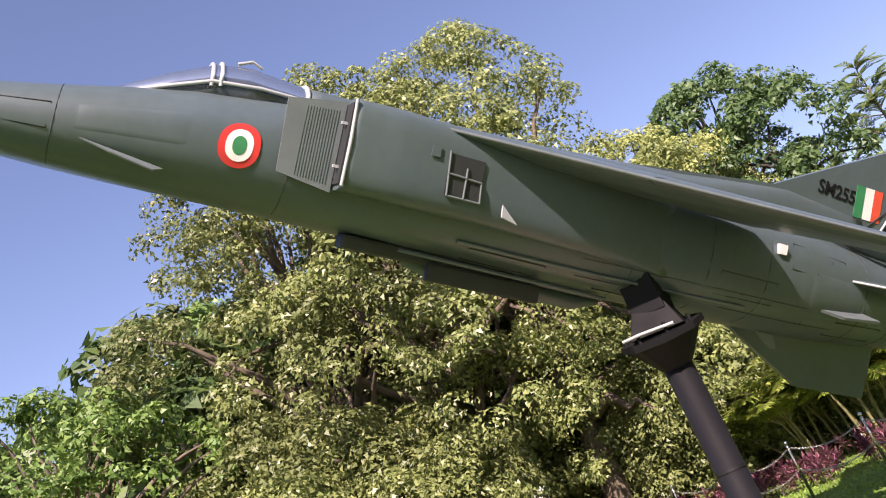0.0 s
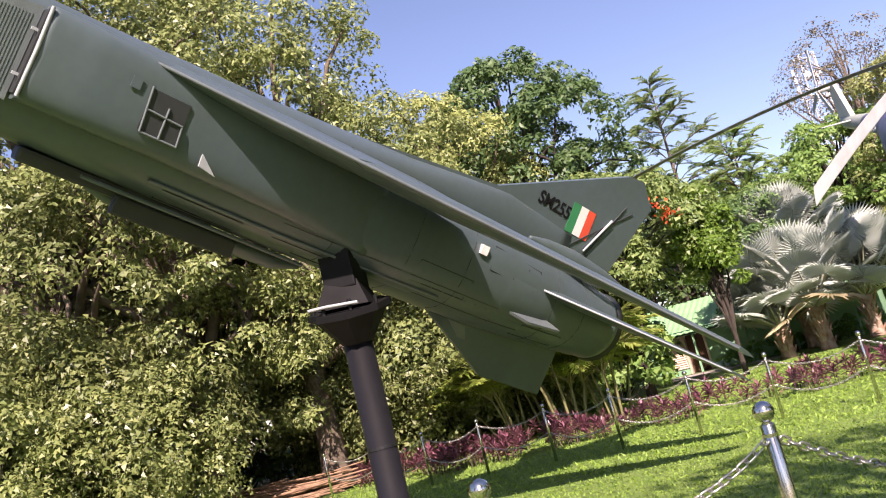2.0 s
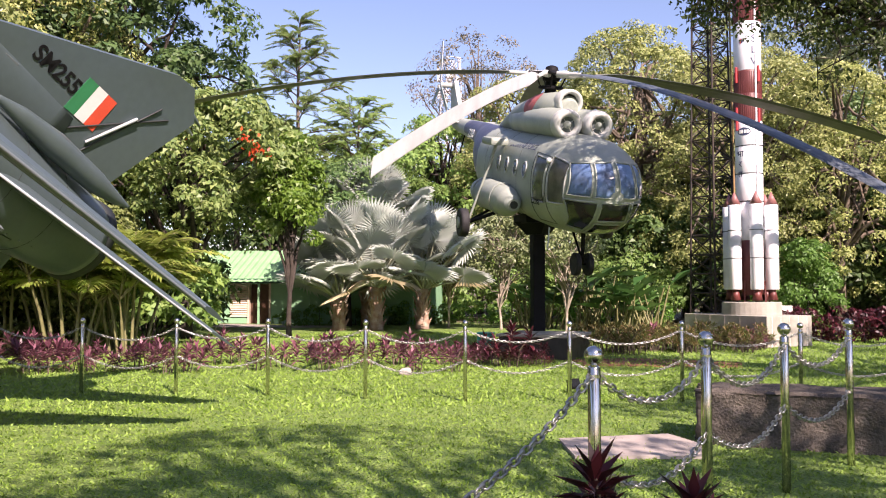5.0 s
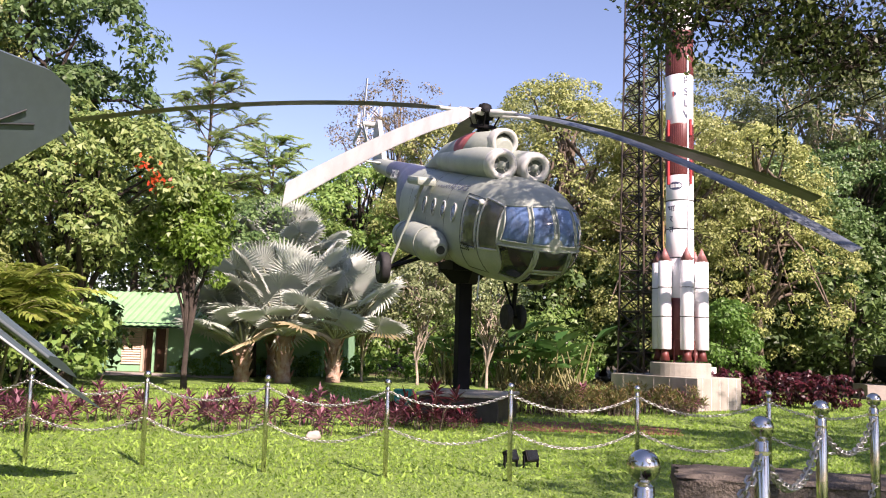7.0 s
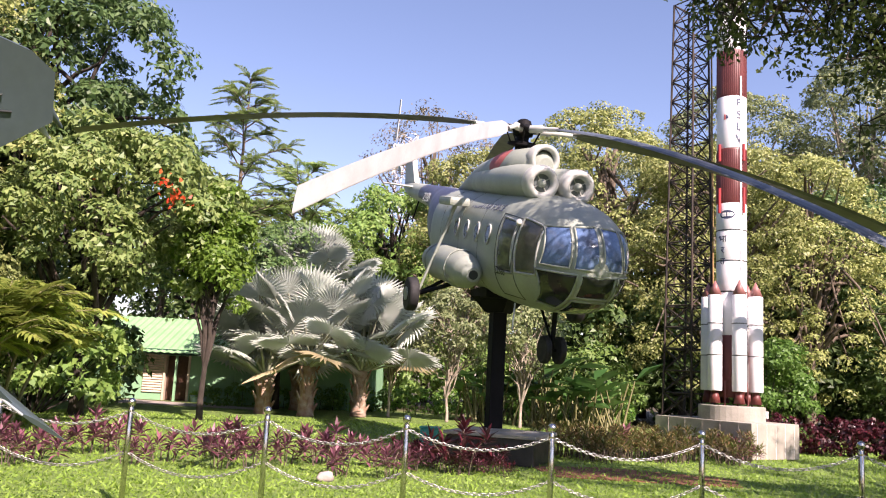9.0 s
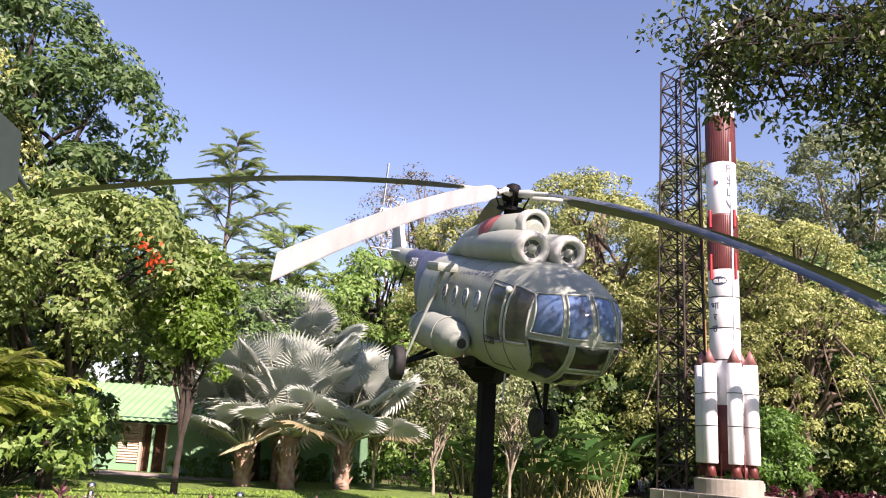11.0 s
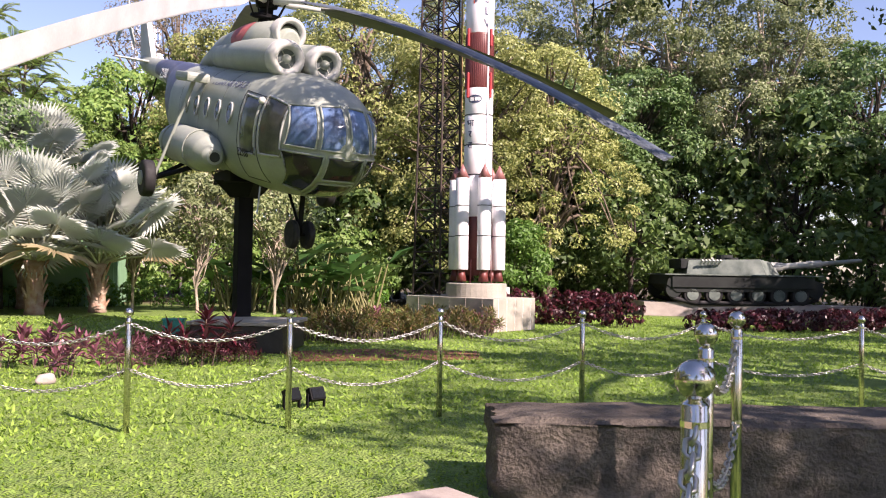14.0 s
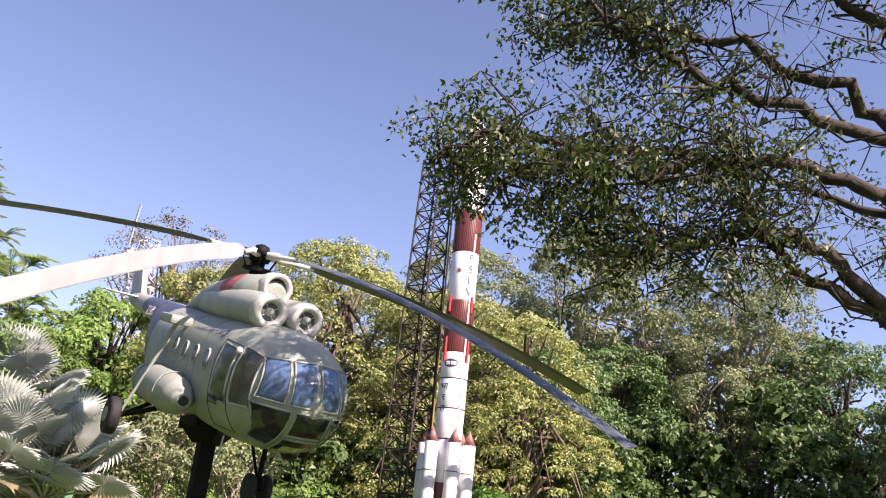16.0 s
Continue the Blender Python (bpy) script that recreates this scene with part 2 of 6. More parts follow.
def box(sx, sy, sz, at=(0, 0, 0), rot=None, bm=None):
    """A box whose foot is at the given place, or centred on it when turned."""
    bm = bm or bmesh.new()
    m = Matrix.Translation(at) @ (rot or Matrix()) @ Matrix.Diagonal((sx, sy, sz, 1))
    bmesh.ops.create_cube(bm, size=1, matrix=m)
    return bm


def cyl(r1, r2, a, b, n=16, bm=None, cap=True):
    bm = bm or bmesh.new()
    a, b = Vector(a), Vector(b)
    q = (b - a).to_track_quat("Z", "Y").to_matrix().to_4x4()
    bmesh.ops.create_cone(bm, cap_ends=cap, segments=n, radius1=r1, radius2=max(r2, 1e-4), depth=(b - a).length, matrix=Matrix.Translation((a + b) / 2) @ q)
    return bm


def ball(r, at, bm=None, u=16, v=10, sc=(1, 1, 1)):
    bm = bm or bmesh.new()
    bmesh.ops.create_uvsphere(bm, u_segments=u, v_segments=v, radius=r, matrix=Matrix.Translation(at) @ Matrix.Diagonal((*sc, 1)))
    return bm


def lathe(profile, n=24, axis="Z", at=(0, 0, 0)):
    """Verts and faces of a turned shape; profile rows are (radius, height)."""
    v, f = [], []
    for r, h in profile:
        for i in range(n):
            a = 2 * math.pi * i / n
            p = (r * math.cos(a), r * math.sin(a), h) if axis == "Z" else (h, r * math.cos(a), r * math.sin(a))
            v.append((p[0] + at[0], p[1] + at[1], p[2] + at[2]))
    for k in range(len(profile) - 1):
        for i in range(n):
            j = (i + 1) % n
            f.append((k * n + i, k * n + j, (k + 1) * n + j, (k + 1) * n + i))
    f.append(tuple(range(n - 1, -1, -1)))
    f.append(tuple(range((len(profile) - 1) * n, len(profile) * n)))
    return v, f


def tubes(paths, sides=6):
    """Tapered tubes along paths of (x, y, z, radius); verts and quads as arrays."""
    vs, fs, base = [], [], 0
    for path in paths:
        p = np.array([q[:3] for q in path], dtype=float)
        r = np.array([q[3] for q in path])
        d = np.gradient(p, axis=0)
        d /= np.linalg.norm(d, axis=1)[:, None] + 1e-9
        ref = np.where(np.abs(d[:, 2:3]) > 0.9, np.array([[1.0, 0, 0]]), np.array([[0, 0, 1.0]]))
        u = np.cross(d, ref)
        u /= np.linalg.norm(u, axis=1)[:, None] + 1e-9
        w = np.cross(d, u)
        a = np.arange(sides) * 2 * np.pi / sides
        ring = p[:, None, :] + r[:, None, None] * (np.cos(a)[None, :, None] * u[:, None, :] + np.sin(a)[None, :, None] * w[:, None, :])
        vs.append(ring.reshape(-1, 3))
        for k in range(len(path) - 1):
            for i in range(sides):
                j = (i + 1) % sides
                fs.append((base + k * sides + i, base + k * sides + j, base + (k + 1) * sides + j, base + (k + 1) * sides + i))
        base += len(path) * sides
    return np.concatenate(vs), np.array(fs, dtype=np.int32)


def leaf_quads(pos, axis, nor, length, width, fold=0.25):
    """One folded four-cornered leaf at each place."""
    axis = axis / (np.linalg.norm(axis, axis=1)[:, None] + 1e-9)
    side = np.cross(axis, nor)
    side /= np.linalg.norm(side, axis=1)[:, None] + 1e-9
    up = np.cross(side, axis)
    length, width = np.asarray(length).reshape(-1, 1), np.asarray(width).reshape(-1, 1)
    mid = pos + axis * length * 0.45
    v = np.stack([pos, mid + side * width / 2 + up * width * fold, pos + axis * length - up * length * 0.12, mid - side * width / 2 + up * width * fold], axis=1)
    n = len(pos)
    return v.reshape(-1, 3), np.arange(4 * n, dtype=np.int32).reshape(n, 4)


def leaf_tris(pos, axis, nor, length, width):
    """One three-cornered blade at each place, for crowns seen from afar."""
    axis = axis / (np.linalg.norm(axis, axis=1)[:, None] + 1e-9)
    side = np.cross(axis, nor)
    side /= np.linalg.norm(side, axis=1)[:, None] + 1e-9
    length, width = np.asarray(length).reshape(-1, 1), np.asarray(width).reshape(-1, 1)
    v = np.stack([pos - side * width * 0.5, pos + side * width * 0.5 + axis * length * 0.2, pos + axis * length], axis=1)
    n = len(pos)
    return v.reshape(-1, 3), np.arange(3 * n, dtype=np.int32).reshape(n, 3)


def unit(n, rng):
    d = rng.normal(size=(n, 3))
    return d / np.linalg.norm(d, axis=1)[:, None]


def cloud(rng, blobs, clumps, per, size, spread, low=-0.45, far=False):
    """Leaves on the shells of many small clumps, which stand on the shells of blobs (x, y, z, rx, ry, rz)."""
    bl = np.array(blobs, dtype=float)
    area = (bl[:, 3] * bl[:, 4] + bl[:, 4] * bl[:, 5] + bl[:, 3] * bl[:, 5])
    which = rng.choice(len(bl), clumps, p=area / area.sum())
    d = unit(clumps, rng)
    d[:, 2] = np.where(d[:, 2] < low, -d[:, 2], d[:, 2])
    rad = 1.0 - np.abs(rng.normal(0, 0.10, clumps))
    cen = bl[which, :3] + d * bl[which, 3:] * rad[:, None]
    keep = np.ones(clumps, dtype=bool)
    for k in range(len(bl)):
        q = (cen - bl[k, :3]) / bl[k, 3:]
        keep &= ~(((q ** 2).sum(1) < 0.5) & (which != k))
    cen, d = cen[keep], d[keep]
    cr = spread * rng.uniform(0.55, 1.35, len(cen))
    n = len(cen) * per
    own = np.repeat(np.arange(len(cen)), per)
    e = unit(n, rng) + d[own] * 0.45 + np.array([0, 0, 0.35])
    e /= np.linalg.norm(e, axis=1)[:, None]
    pos = cen[own] + e * (cr[own] * (1 - np.abs(rng.normal(0, 0.22, n))))[:, None] * np.array([1, 1, 0.72])
    out = e + rng.normal(size=(n, 3)) * 0.45
    axis = np.cross(e, unit(n, rng)) + e * 0.35 - np.array([0, 0, 0.45])
    ln = size * rng.uniform(0.6, 1.35, n)
    if far:
        v, f = leaf_tris(pos, axis, out, ln, ln * rng.uniform(0.55, 0.8, n))
    else:
        v, f = leaf_quads(pos, axis, out, ln, ln * rng.uniform(0.45, 0.65, n))
    return v, f, cen


def limbs_to(rng, foot, height, r, targets, lean=(0, 0), wob=0.25):
    """A trunk and limbs that part from it toward targets."""
    fx, fy, fz = foot
    trunk = []
    for k in range(7):
        s = k / 6
        trunk.append((fx + lean[0] * s + rng.normal() * wob * 0.3 * s, fy + lean[1] * s + rng.normal() * wob * 0.3 * s, fz - 0.15 + height * s, r * (1.25 if k == 0 else 1 - 0.55 * s)))
    paths = [trunk]
    for tx, ty, tz in targets:
        k = int(rng.integers(2, 7))
        a = np.array(trunk[k][:3])
        b = np.array((tx, ty, tz))
        rr = trunk[k][3] * 0.6
        path = []
        for i in range(6):
            s = i / 5
            p = a + (b - a) * s + np.array([0, 0, 0.12 * np.linalg.norm(b - a) * math.sin(s * math.pi)]) + rng.normal(size=3) * wob * s * (1 - s) * 2
            path.append((*p, rr * (1 - 0.85 * s) + 0.012))
        paths.append(path)
    return paths


def tree(name, at, seed, height, radius, trunk_h, leaf, bark, label, clusters=320, per=80, size=0.2, spread=0.75, nblobs=11, crown_low=0.25, squash=0.75, trunk_r=0.28, group="", lean=(0, 0), twigs=40):
    """A broadleaf tree: trunk with limbs and twigs, and a crown of leaf clumps."""
    rng = np.random.default_rng(seed)
    ob = empty(name, pose(at[0], at[1], ground_z(*at), 0, 0, 0), label, "tree", group)
    zl, zh = crown_low * height, height
    blobs = []
    for k in range(nblobs):
        s = (k + 0.5) / nblobs
        z = zl + (zh - zl) * (0.12 + 0.72 * s)
        w = radius * math.sqrt(max(0.05, 1 - ((s - 0.42) / 0.62) ** 2))
        a = k * 2.4 + rng.uniform(-0.4, 0.4)
        rr = radius * rng.uniform(0.36, 0.52)
        off = max(0, w - rr * 0.8) * rng.uniform(0.75, 1.0)
        blobs.append((math.cos(a) * off + lean[0], math.sin(a) * off + lean[1], z, rr, rr, rr * squash))
    blobs.append((lean[0], lean[1], zl + (zh - zl) * 0.5, radius * 0.5, radius * 0.5, (zh - zl) * 0.45))
    v, f, cen = cloud(rng, blobs, clusters, int(per * 1.55), size * 0.84, spread, far=True)
    tg = [b[:3] for b in blobs] + [tuple(c) for c in cen[rng.choice(len(cen), min(twigs, len(cen)), replace=False)]]
    tv, tf = tubes(limbs_to(rng, (0, 0, 0), trunk_h + (zh - zl) * 0.45, trunk_r, tg, lean), 6)
    quick("trunk", tv, tf, bark, ob, smooth=True)
    quick("crown", v, f, leaf, ob)
    return ob

# ---- ground ----
def lawn_material():
    m = bpy.data.materials.new("lawn")
    m.use_nodes = True
    n, l = m.node_tree.nodes, m.node_tree.links
    b = n["Principled BSDF"]
    tc = n.new("ShaderNodeTexCoord")
    big, mid, fine = n.new("ShaderNodeTexNoise"), n.new("ShaderNodeTexNoise"), n.new("ShaderNodeTexVoronoi")
    for q, s in ((big, 0.35), (mid, 3.5), (fine, 38.0)):
        q.inputs["Scale"].default_value = s
        l.new(tc.outputs["Object"], q.inputs["Vector"])
    mid.inputs["Detail"].default_value = 8
    mix = n.new("ShaderNodeMix")
    mix.data_type = "RGBA"
    mix.inputs["A"].default_value, mix.inputs["B"].default_value = (0.13, 0.25, 0.035, 1), (0.25, 0.37, 0.075, 1)
    ramp = n.new("ShaderNodeMapRange")
    ramp.inputs["From Min"].default_value, ramp.inputs["From Max"].default_value = 0.3, 0.7
    l.new(mid.outputs["Fac"], ramp.inputs["Value"])
    l.new(ramp.outputs[0], mix.inputs["Factor"])
    mix2 = n.new("ShaderNodeMix")
    mix2.data_type, mix2.blend_type = "RGBA", "MULTIPLY"
    mix2.inputs["Factor"].default_value = 0.7
    l.new(mix.outputs["Result"], mix2.inputs["A"])
    cell = n.new("ShaderNodeMapRange")
    cell.inputs["From Max"].default_value = 0.7
    cell.inputs["To Min"].default_value, cell.inputs["To Max"].default_value = 1.15, 0.45
    l.new(fine.outputs["Distance"], cell.inputs["Value"])
    l.new(cell.outputs[0], mix2.inputs["B"])
    litter = n.new("ShaderNodeMix")
    litter.data_type = "RGBA"
    litter.inputs["B"].default_value = (0.09, 0.075, 0.035, 1)
    geo = n.new("ShaderNodeNewGeometry")
    dist = n.new("ShaderNodeVectorMath")
    dist.operation = "DISTANCE"
    dist.inputs[1].default_value = (8, 8, 0)
    l.new(geo.outputs["Position"], dist.inputs[0])
    add = n.new("ShaderNodeMath")
    add.operation = "MULTIPLY_ADD"
    add.inputs[1].default_value = 9.0
    l.new(big.outputs["Fac"], add.inputs[0])
    l.new(dist.outputs["Value"], add.inputs[2])
    far = n.new("ShaderNodeMapRange")
    far.inputs["From Min"].default_value, far.inputs["From Max"].default_value = 36, 41
    l.new(add.outputs[0], far.inputs["Value"])
    l.new(far.outputs[0], litter.inputs["Factor"])
    l.new(mix2.outputs["Result"], litter.inputs["A"])
    l.new(litter.outputs["Result"], b.inputs["Base Color"])
    b.inputs["Roughness"].default_value = 0.85
    bp = n.new("ShaderNodeBump")
    bp.inputs["Strength"].default_value, bp.inputs["Distance"].default_value = 0.8, 0.04
    l.new(fine.outputs["Distance"], bp.inputs["Height"])
    bp.invert = True
    l.new(bp.outputs[0], b.inputs["Normal"])
    return m


def grid_ground():
    xs = np.concatenate([[-900, -300, -120], np.arange(-60, 8, 4), [8.0], np.arange(10, 80, 3), [120, 300, 900]])
    ys = np.concatenate([[-900, -300, -120], np.arange(-60, 80, 4), [120, 300, 900]])
    v = [(x, y, ground_z(x, y)) for y in ys for x in xs]
    w = len(xs)
    f = [(j * w + i, j * w + i + 1, (j + 1) * w + i + 1, (j + 1) * w + i) for j in range(len(ys) - 1) for i in range(w - 1)]
    return v, f


gv, gf = grid_ground()
tagged(quick("ground", gv, gf, lawn_material(), smooth=True), "sunlit short green lawn fading to leaf litter under trees", "ground", kind="structure")


def grass():
    rng = np.random.default_rng(5)
    n = 170000
    x, y = rng.uniform(-6, 16, n), rng.uniform(2.5, 20, n)
    keep = rng.random(n) < np.clip(1.25 - np.hypot(x - 3, y - 5) / 17, 0.25, 1)
    x, y = x[keep], y[keep]
    n = len(x)
    pos = np.stack([x, y, np.array([ground_z(a, 0) for a in x]) - 0.004], axis=1)
    axis = np.stack([rng.normal(0, 0.7, n), rng.normal(0, 0.7, n), rng.uniform(0.3, 1.0, n)], axis=1)
    ln = rng.uniform(0.025, 0.06, n)
    v, f = leaf_quads(pos, axis, np.stack([rng.normal(size=n), rng.normal(size=n), np.ones(n)], 1), ln, ln * 0.38)
    m = 65000
    x, y = rng.uniform(-8, 30, m), rng.uniform(14, 33, m)
    far = np.stack([x, y, np.array([ground_z(a, 0) for a in x]) - 0.004], axis=1)
    tilt = np.stack([rng.normal(0, 0.8, m), rng.normal(0, 0.8, m), rng.uniform(0.3, 1.0, m)], axis=1)
    ln = rng.uniform(0.05, 0.11, m)
    v2, f2 = leaf_tris(far, tilt, np.stack([rng.normal(size=m), rng.normal(size=m), np.ones(m)], 1), ln, ln * 0.4)
    tagged(quick("grass", v2, f2, L_grass), "short green lawn grass toward the back of the garden", "grass", kind="stuff")
    tagged(quick("grass", v, f, L_grass), "dense short broad-bladed green lawn grass", "grass", kind="stuff")


grass()


def flat_patch(name, outline, z, mat, label, thick=0.05):
    bm = bmesh.new()
    vs = [bm.verts.new((x, y, z + ground_z(x, y))) for x, y in outline]
    fc = bm.faces.new(vs)
    ex = bmesh.ops.extrude_face_region(bm, geom=[fc])
    for e in ex["geom"]:
        if isinstance(e, bmesh.types.BMVert):
            e.co.z -= thick
    return tagged(part(name, bm, mat), label, "pavement", kind="structure")


flat_patch("pavement", [(-6.5, 8.6), (-0.3, 8.2), (0.05, 10.2), (-0.5, 10.9), (-2.9, 12.0), (-6.5, 13.2)], 0.02, M_path, "pinkish concrete path edge beside the lawn", 0.06)
flat_patch("pavement", [(5.72, 11.26), (5.55, 10.36), (6.84, 10.09), (7.05, 10.70), (7.0, 11.28)], 0.035, M_slab, "flat grey concrete paving slab on the lawn", 0.08)
flat_patch("pavement", [(9.3, 19.4), (12.6, 18.7), (13.4, 20.0), (11.2, 21.2), (9.6, 21.0)], 0.012, M_soil, "bare patch of reddish brown soil", 0.05)
flat_patch("pavement", [(0.5, 38.5), (5.5, 37.2), (5.8, 38.4), (0.6, 41.4)], 0.02, M_slab, "grey concrete apron before the green building", 0.06)


# ---- fence of steel posts and chains ----
def post(at, h, r=0.03, rb=0.045, lean=0.0):
    ob = empty("stanchion_post", pose(at[0], at[1], ground_z(*at), lean, 0, 0), "polished stainless steel post with a ball top, standing in the lawn", "post", "chain fence posts")
    v, f = lathe([(r, -0.1), (r, h - rb * 2 - 0.012), (r * 0.85, h - rb * 2 - 0.006), (r * 0.6, h - rb * 2), (r * 0.55, h - rb * 1.8)], 14)
    quick("tube", v, f, M_steel, ob, smooth=True)
    part("ball_top", ball(rb, (0, 0, h - rb)), M_steel, ob, smooth=True)
    for hh in (0.88 * h, 0.51 * h):
        part("chain_ring", cyl(r * 1.1, r * 1.1, (0, 0, hh - 0.008), (0, 0, hh + 0.008), 12), M_steel, ob)
    return ob


def link_mesh(long, thick):
    """One chain link lying along x."""
    v, f = [], []
    n, m = 10, 4
    for i in range(n):
        a = 2 * math.pi * i / n
        cx, cy = (long / 2 - long * 0.27) * (1 if math.cos(a) > 0 else -1) + long * 0.27 * math.cos(a), long * 0.27 * math.sin(a)
        for j in range(m):
            b = 2 * math.pi * j / m
            v.append((cx + thick * math.cos(a) * math.cos(b), cy + thick * math.sin(a) * math.cos(b), thick * math.sin(b)))
    for i in range(n):
        for j in range(m):
            f.append((i * m + j, ((i + 1) % n) * m + j, ((i + 1) % n) * m + (j + 1) % m, i * m + (j + 1) % m))
    return np.array(v), np.array(f, dtype=np.int32)


def chain(a, b, sag, long=0.055, thick=0.0055):
    a, b = Vector(a), Vector(b)
    lv, lf = link_mesh(long, thick)
    n = max(8, int((a - b).length * 1.06 / (long * 0.78)))
    vs, fs = [], []
    for k in range(n):
        s = (k + 0.5) / n
        p = a.lerp(b, s) - Vector((0, 0, 4 * sag * s * (1 - s)))
        d = (b - a) - Vector((0, 0, 4 * sag * (1 - 2 * s)))
        q = d.to_track_quat("X", "Z").to_matrix() @ Matrix.Rotation(math.pi / 2 * (k % 2) + 0.4, 3, "X")
        vs.append(lv @ np.array(q).T + np.array(p))
        fs.append(lf + k * len(lv))
    ob = quick("chain", np.concatenate(vs), np.concatenate(fs), M_chain, smooth=True)
    return tagged(ob, "sagging galvanised steel chain hung between posts", "chain", "fence chains")


ROW_A = [(-7.6, 19.9), (-6.0, 19.2), (-4.4, 18.0), (-3.0, 17.5), (-1.5, 17.1), (-0.12, 16.6), (1.33, 16.1), (2.70, 15.72), (4.11, 15.05), (5.48, 14.45), (6.88, 13.94), (8.58, 13.87), (10.16, 13.35), (11.9, 13.1), (13.35, 11.95), (15.2, 11.2)]
for p in ROW_A:
    post(p, 1.17)
for p, q in zip(ROW_A, ROW_A[1:]):
    for h, sag in ((1.03, 0.19), (0.60, 0.20)):
        chain((*p, h + ground_z(*p)), (*q, h + ground_z(*q)), sag + 0.02 * math.sin(p[0] * 3 + h))
ROW_B = [(-1.1, 3.6), (0.23, 4.15), (1.54, 4.71), (4.33, 6.95), (5.45, 7.77), (6.74, 8.8), (7.95, 9.57)]
for k, p in enumerate(ROW_B):
    post(p, 1.33 if k == 3 else 1.355, 0.034, 0.052)
for p, q in zip(ROW_B, ROW_B[1:]):
    far = math.dist(p, q)
    chain((*p, 1.19), (*q, 1.19), 0.14 * far + 0.02, 0.07, 0.007)
    if far < 2:
        chain((*p, 0.70), (*q, 0.70), 0.2, 0.07, 0.007)


# ---- rough granite block ----
def stone_bm(seed, sx, sy, sz):
    """A small rounded stone."""
    bm = bmesh.new()
    bmesh.ops.create_icosphere(bm, subdivisions=3, radius=0.5)
    for v in bm.verts:
        v.co *= 1 + 0.25 * noise.noise(v.co * 2.5 + Vector((seed, 0, 0)))
        v.co = Vector((v.co.x * sx, v.co.y * sy, v.co.z * sz))
    return bm


def stone_block():
    rng = random.Random(3)
    bm = bmesh.new()
    bmesh.ops.create_cube(bm, size=1, matrix=Matrix.Diagonal((4.4, 1.15, 0.62, 1)))
    bmesh.ops.subdivide_edges(bm, edges=bm.edges[:], cuts=20, use_grid_fill=True)
    for v in bm.verts:
        top = v.co.z > 0.3
        d = noise.fractal(v.co * 2.3, 1.0, 2.0, 5) * 0.07 + noise.fractal(v.co * 9, 1.0, 2.0, 4) * 0.025
        n = Vector((v.co.x / 2.2 if abs(v.co.x) > 2.1 else 0, v.co.y / 0.57 if abs(v.co.y) > 0.54 else 0, 0.25 if top else 0))
        v.co += n * d * 0.9
        if top and (abs(v.co.x) > 2.0 or abs(v.co.y) > 0.5):
            v.co.z -= 0.03 + 0.02 * rng.random()
    return bm


sb = part("stone_block", stone_block(), M_stone, smooth=True)
sb.matrix_basis = pose(9.16, 9.97, 0.27, 0, 0, -33) @ Matrix.Diagonal((1, 0.7, 1, 1))
tagged(sb, "long rough-hewn grey brown granite block lying on the lawn", "stone")

# ---- helicopter plinth ----
pl = empty("plinth", pose(9.3, 21.9, ground_z(9, 21), 0, 0, -36), "low dark square plinth with pale concrete corner, under the helicopter column", "plinth")
part("body", box(1.75, 1.75, 0.5, (0, 0, 0.25)), M_conc_d, pl, bevel=0.02)
part("cap", box(1.86, 1.86, 0.07, (0, 0, 0.535)), M_conc, pl, "grey concrete slab top", bevel=0.015)

# ---- rocket pedestal ----
PED = pose(17.05, 24.46, ground_z(16.6, 24.7), 0, 0, 15.9)
ped = empty("pedestal", PED, "tall weathered grey concrete pedestal with whitish streaks", "pedestal")
part("base", box(1.97, 3.3, 0.92, (0.985, 1.65, 0.46)), M_conc, ped, bevel=0.015)
for k in range(5):
    part("joint", box(0.012, 0.01, 0.9, (0.22 + k * 0.38, -0.002, 0.46)), M_white, ped, "pale lime streak")
for k in range(5):
    part("joint", box(0.01, 0.012, 0.9, (-0.002, 0.4 + k * 0.6, 0.46)), M_slab, ped, "pale lime streak")
v, f = lathe([(0.89, 0.9), (0.89, 1.30), (0.86, 1.32)], 36, at=(0.98, 1.41, 0))
quick("drum", v, f, M_conc, ped, "round concrete drum under the rocket", smooth=False)


# ---- forest ----
WOODS = "forest trees"
t_ol = tree("tree", (-8.7, 23.0), 11, 17.0, 6.2, 4.0, L_olive, M_bark, "large olive-green tree with dense small leaves reaching low", 760, 100, 0.165, 0.66, 17, 0.04, 0.8, 0.4, WOODS)
t_ol2 = tree("tree", (-14.2, 19.4), 12, 16.6, 6.0, 3.0, L_olive, M_bark, "broad olive-green tree with dense small leaves and bare limbs", 760, 100, 0.165, 0.66, 16, 0.03, 0.8, 0.35, WOODS)
t_br = tree("tree", (-17.0, 12.6), 13, 8.4, 4.2, 2.0, L_mid, M_bark, "mid-green leafy tree with dense small leaves", 320, 80, 0.18, 0.6, 11, 0.1, 0.8, 0.25, WOODS)
t_dk = tree("tree", (-2.6, 34.5), 14, 15.2, 5.2, 6.0, L_dark, M_bark_d, "tall dark green tree with a rounded layered crown", 480, 66, 0.25, 0.72, 17, 0.3, 0.6, 0.35, WOODS)
t_ye = tree("tree", (22.0, 43.0), 15, 16.5, 5.6, 6.0, L_yellow, M_bark, "tall yellowish olive tree with a full crown", 680, 66, 0.20, 0.68, 19, 0.06, 0.85, 0.35, WOODS)
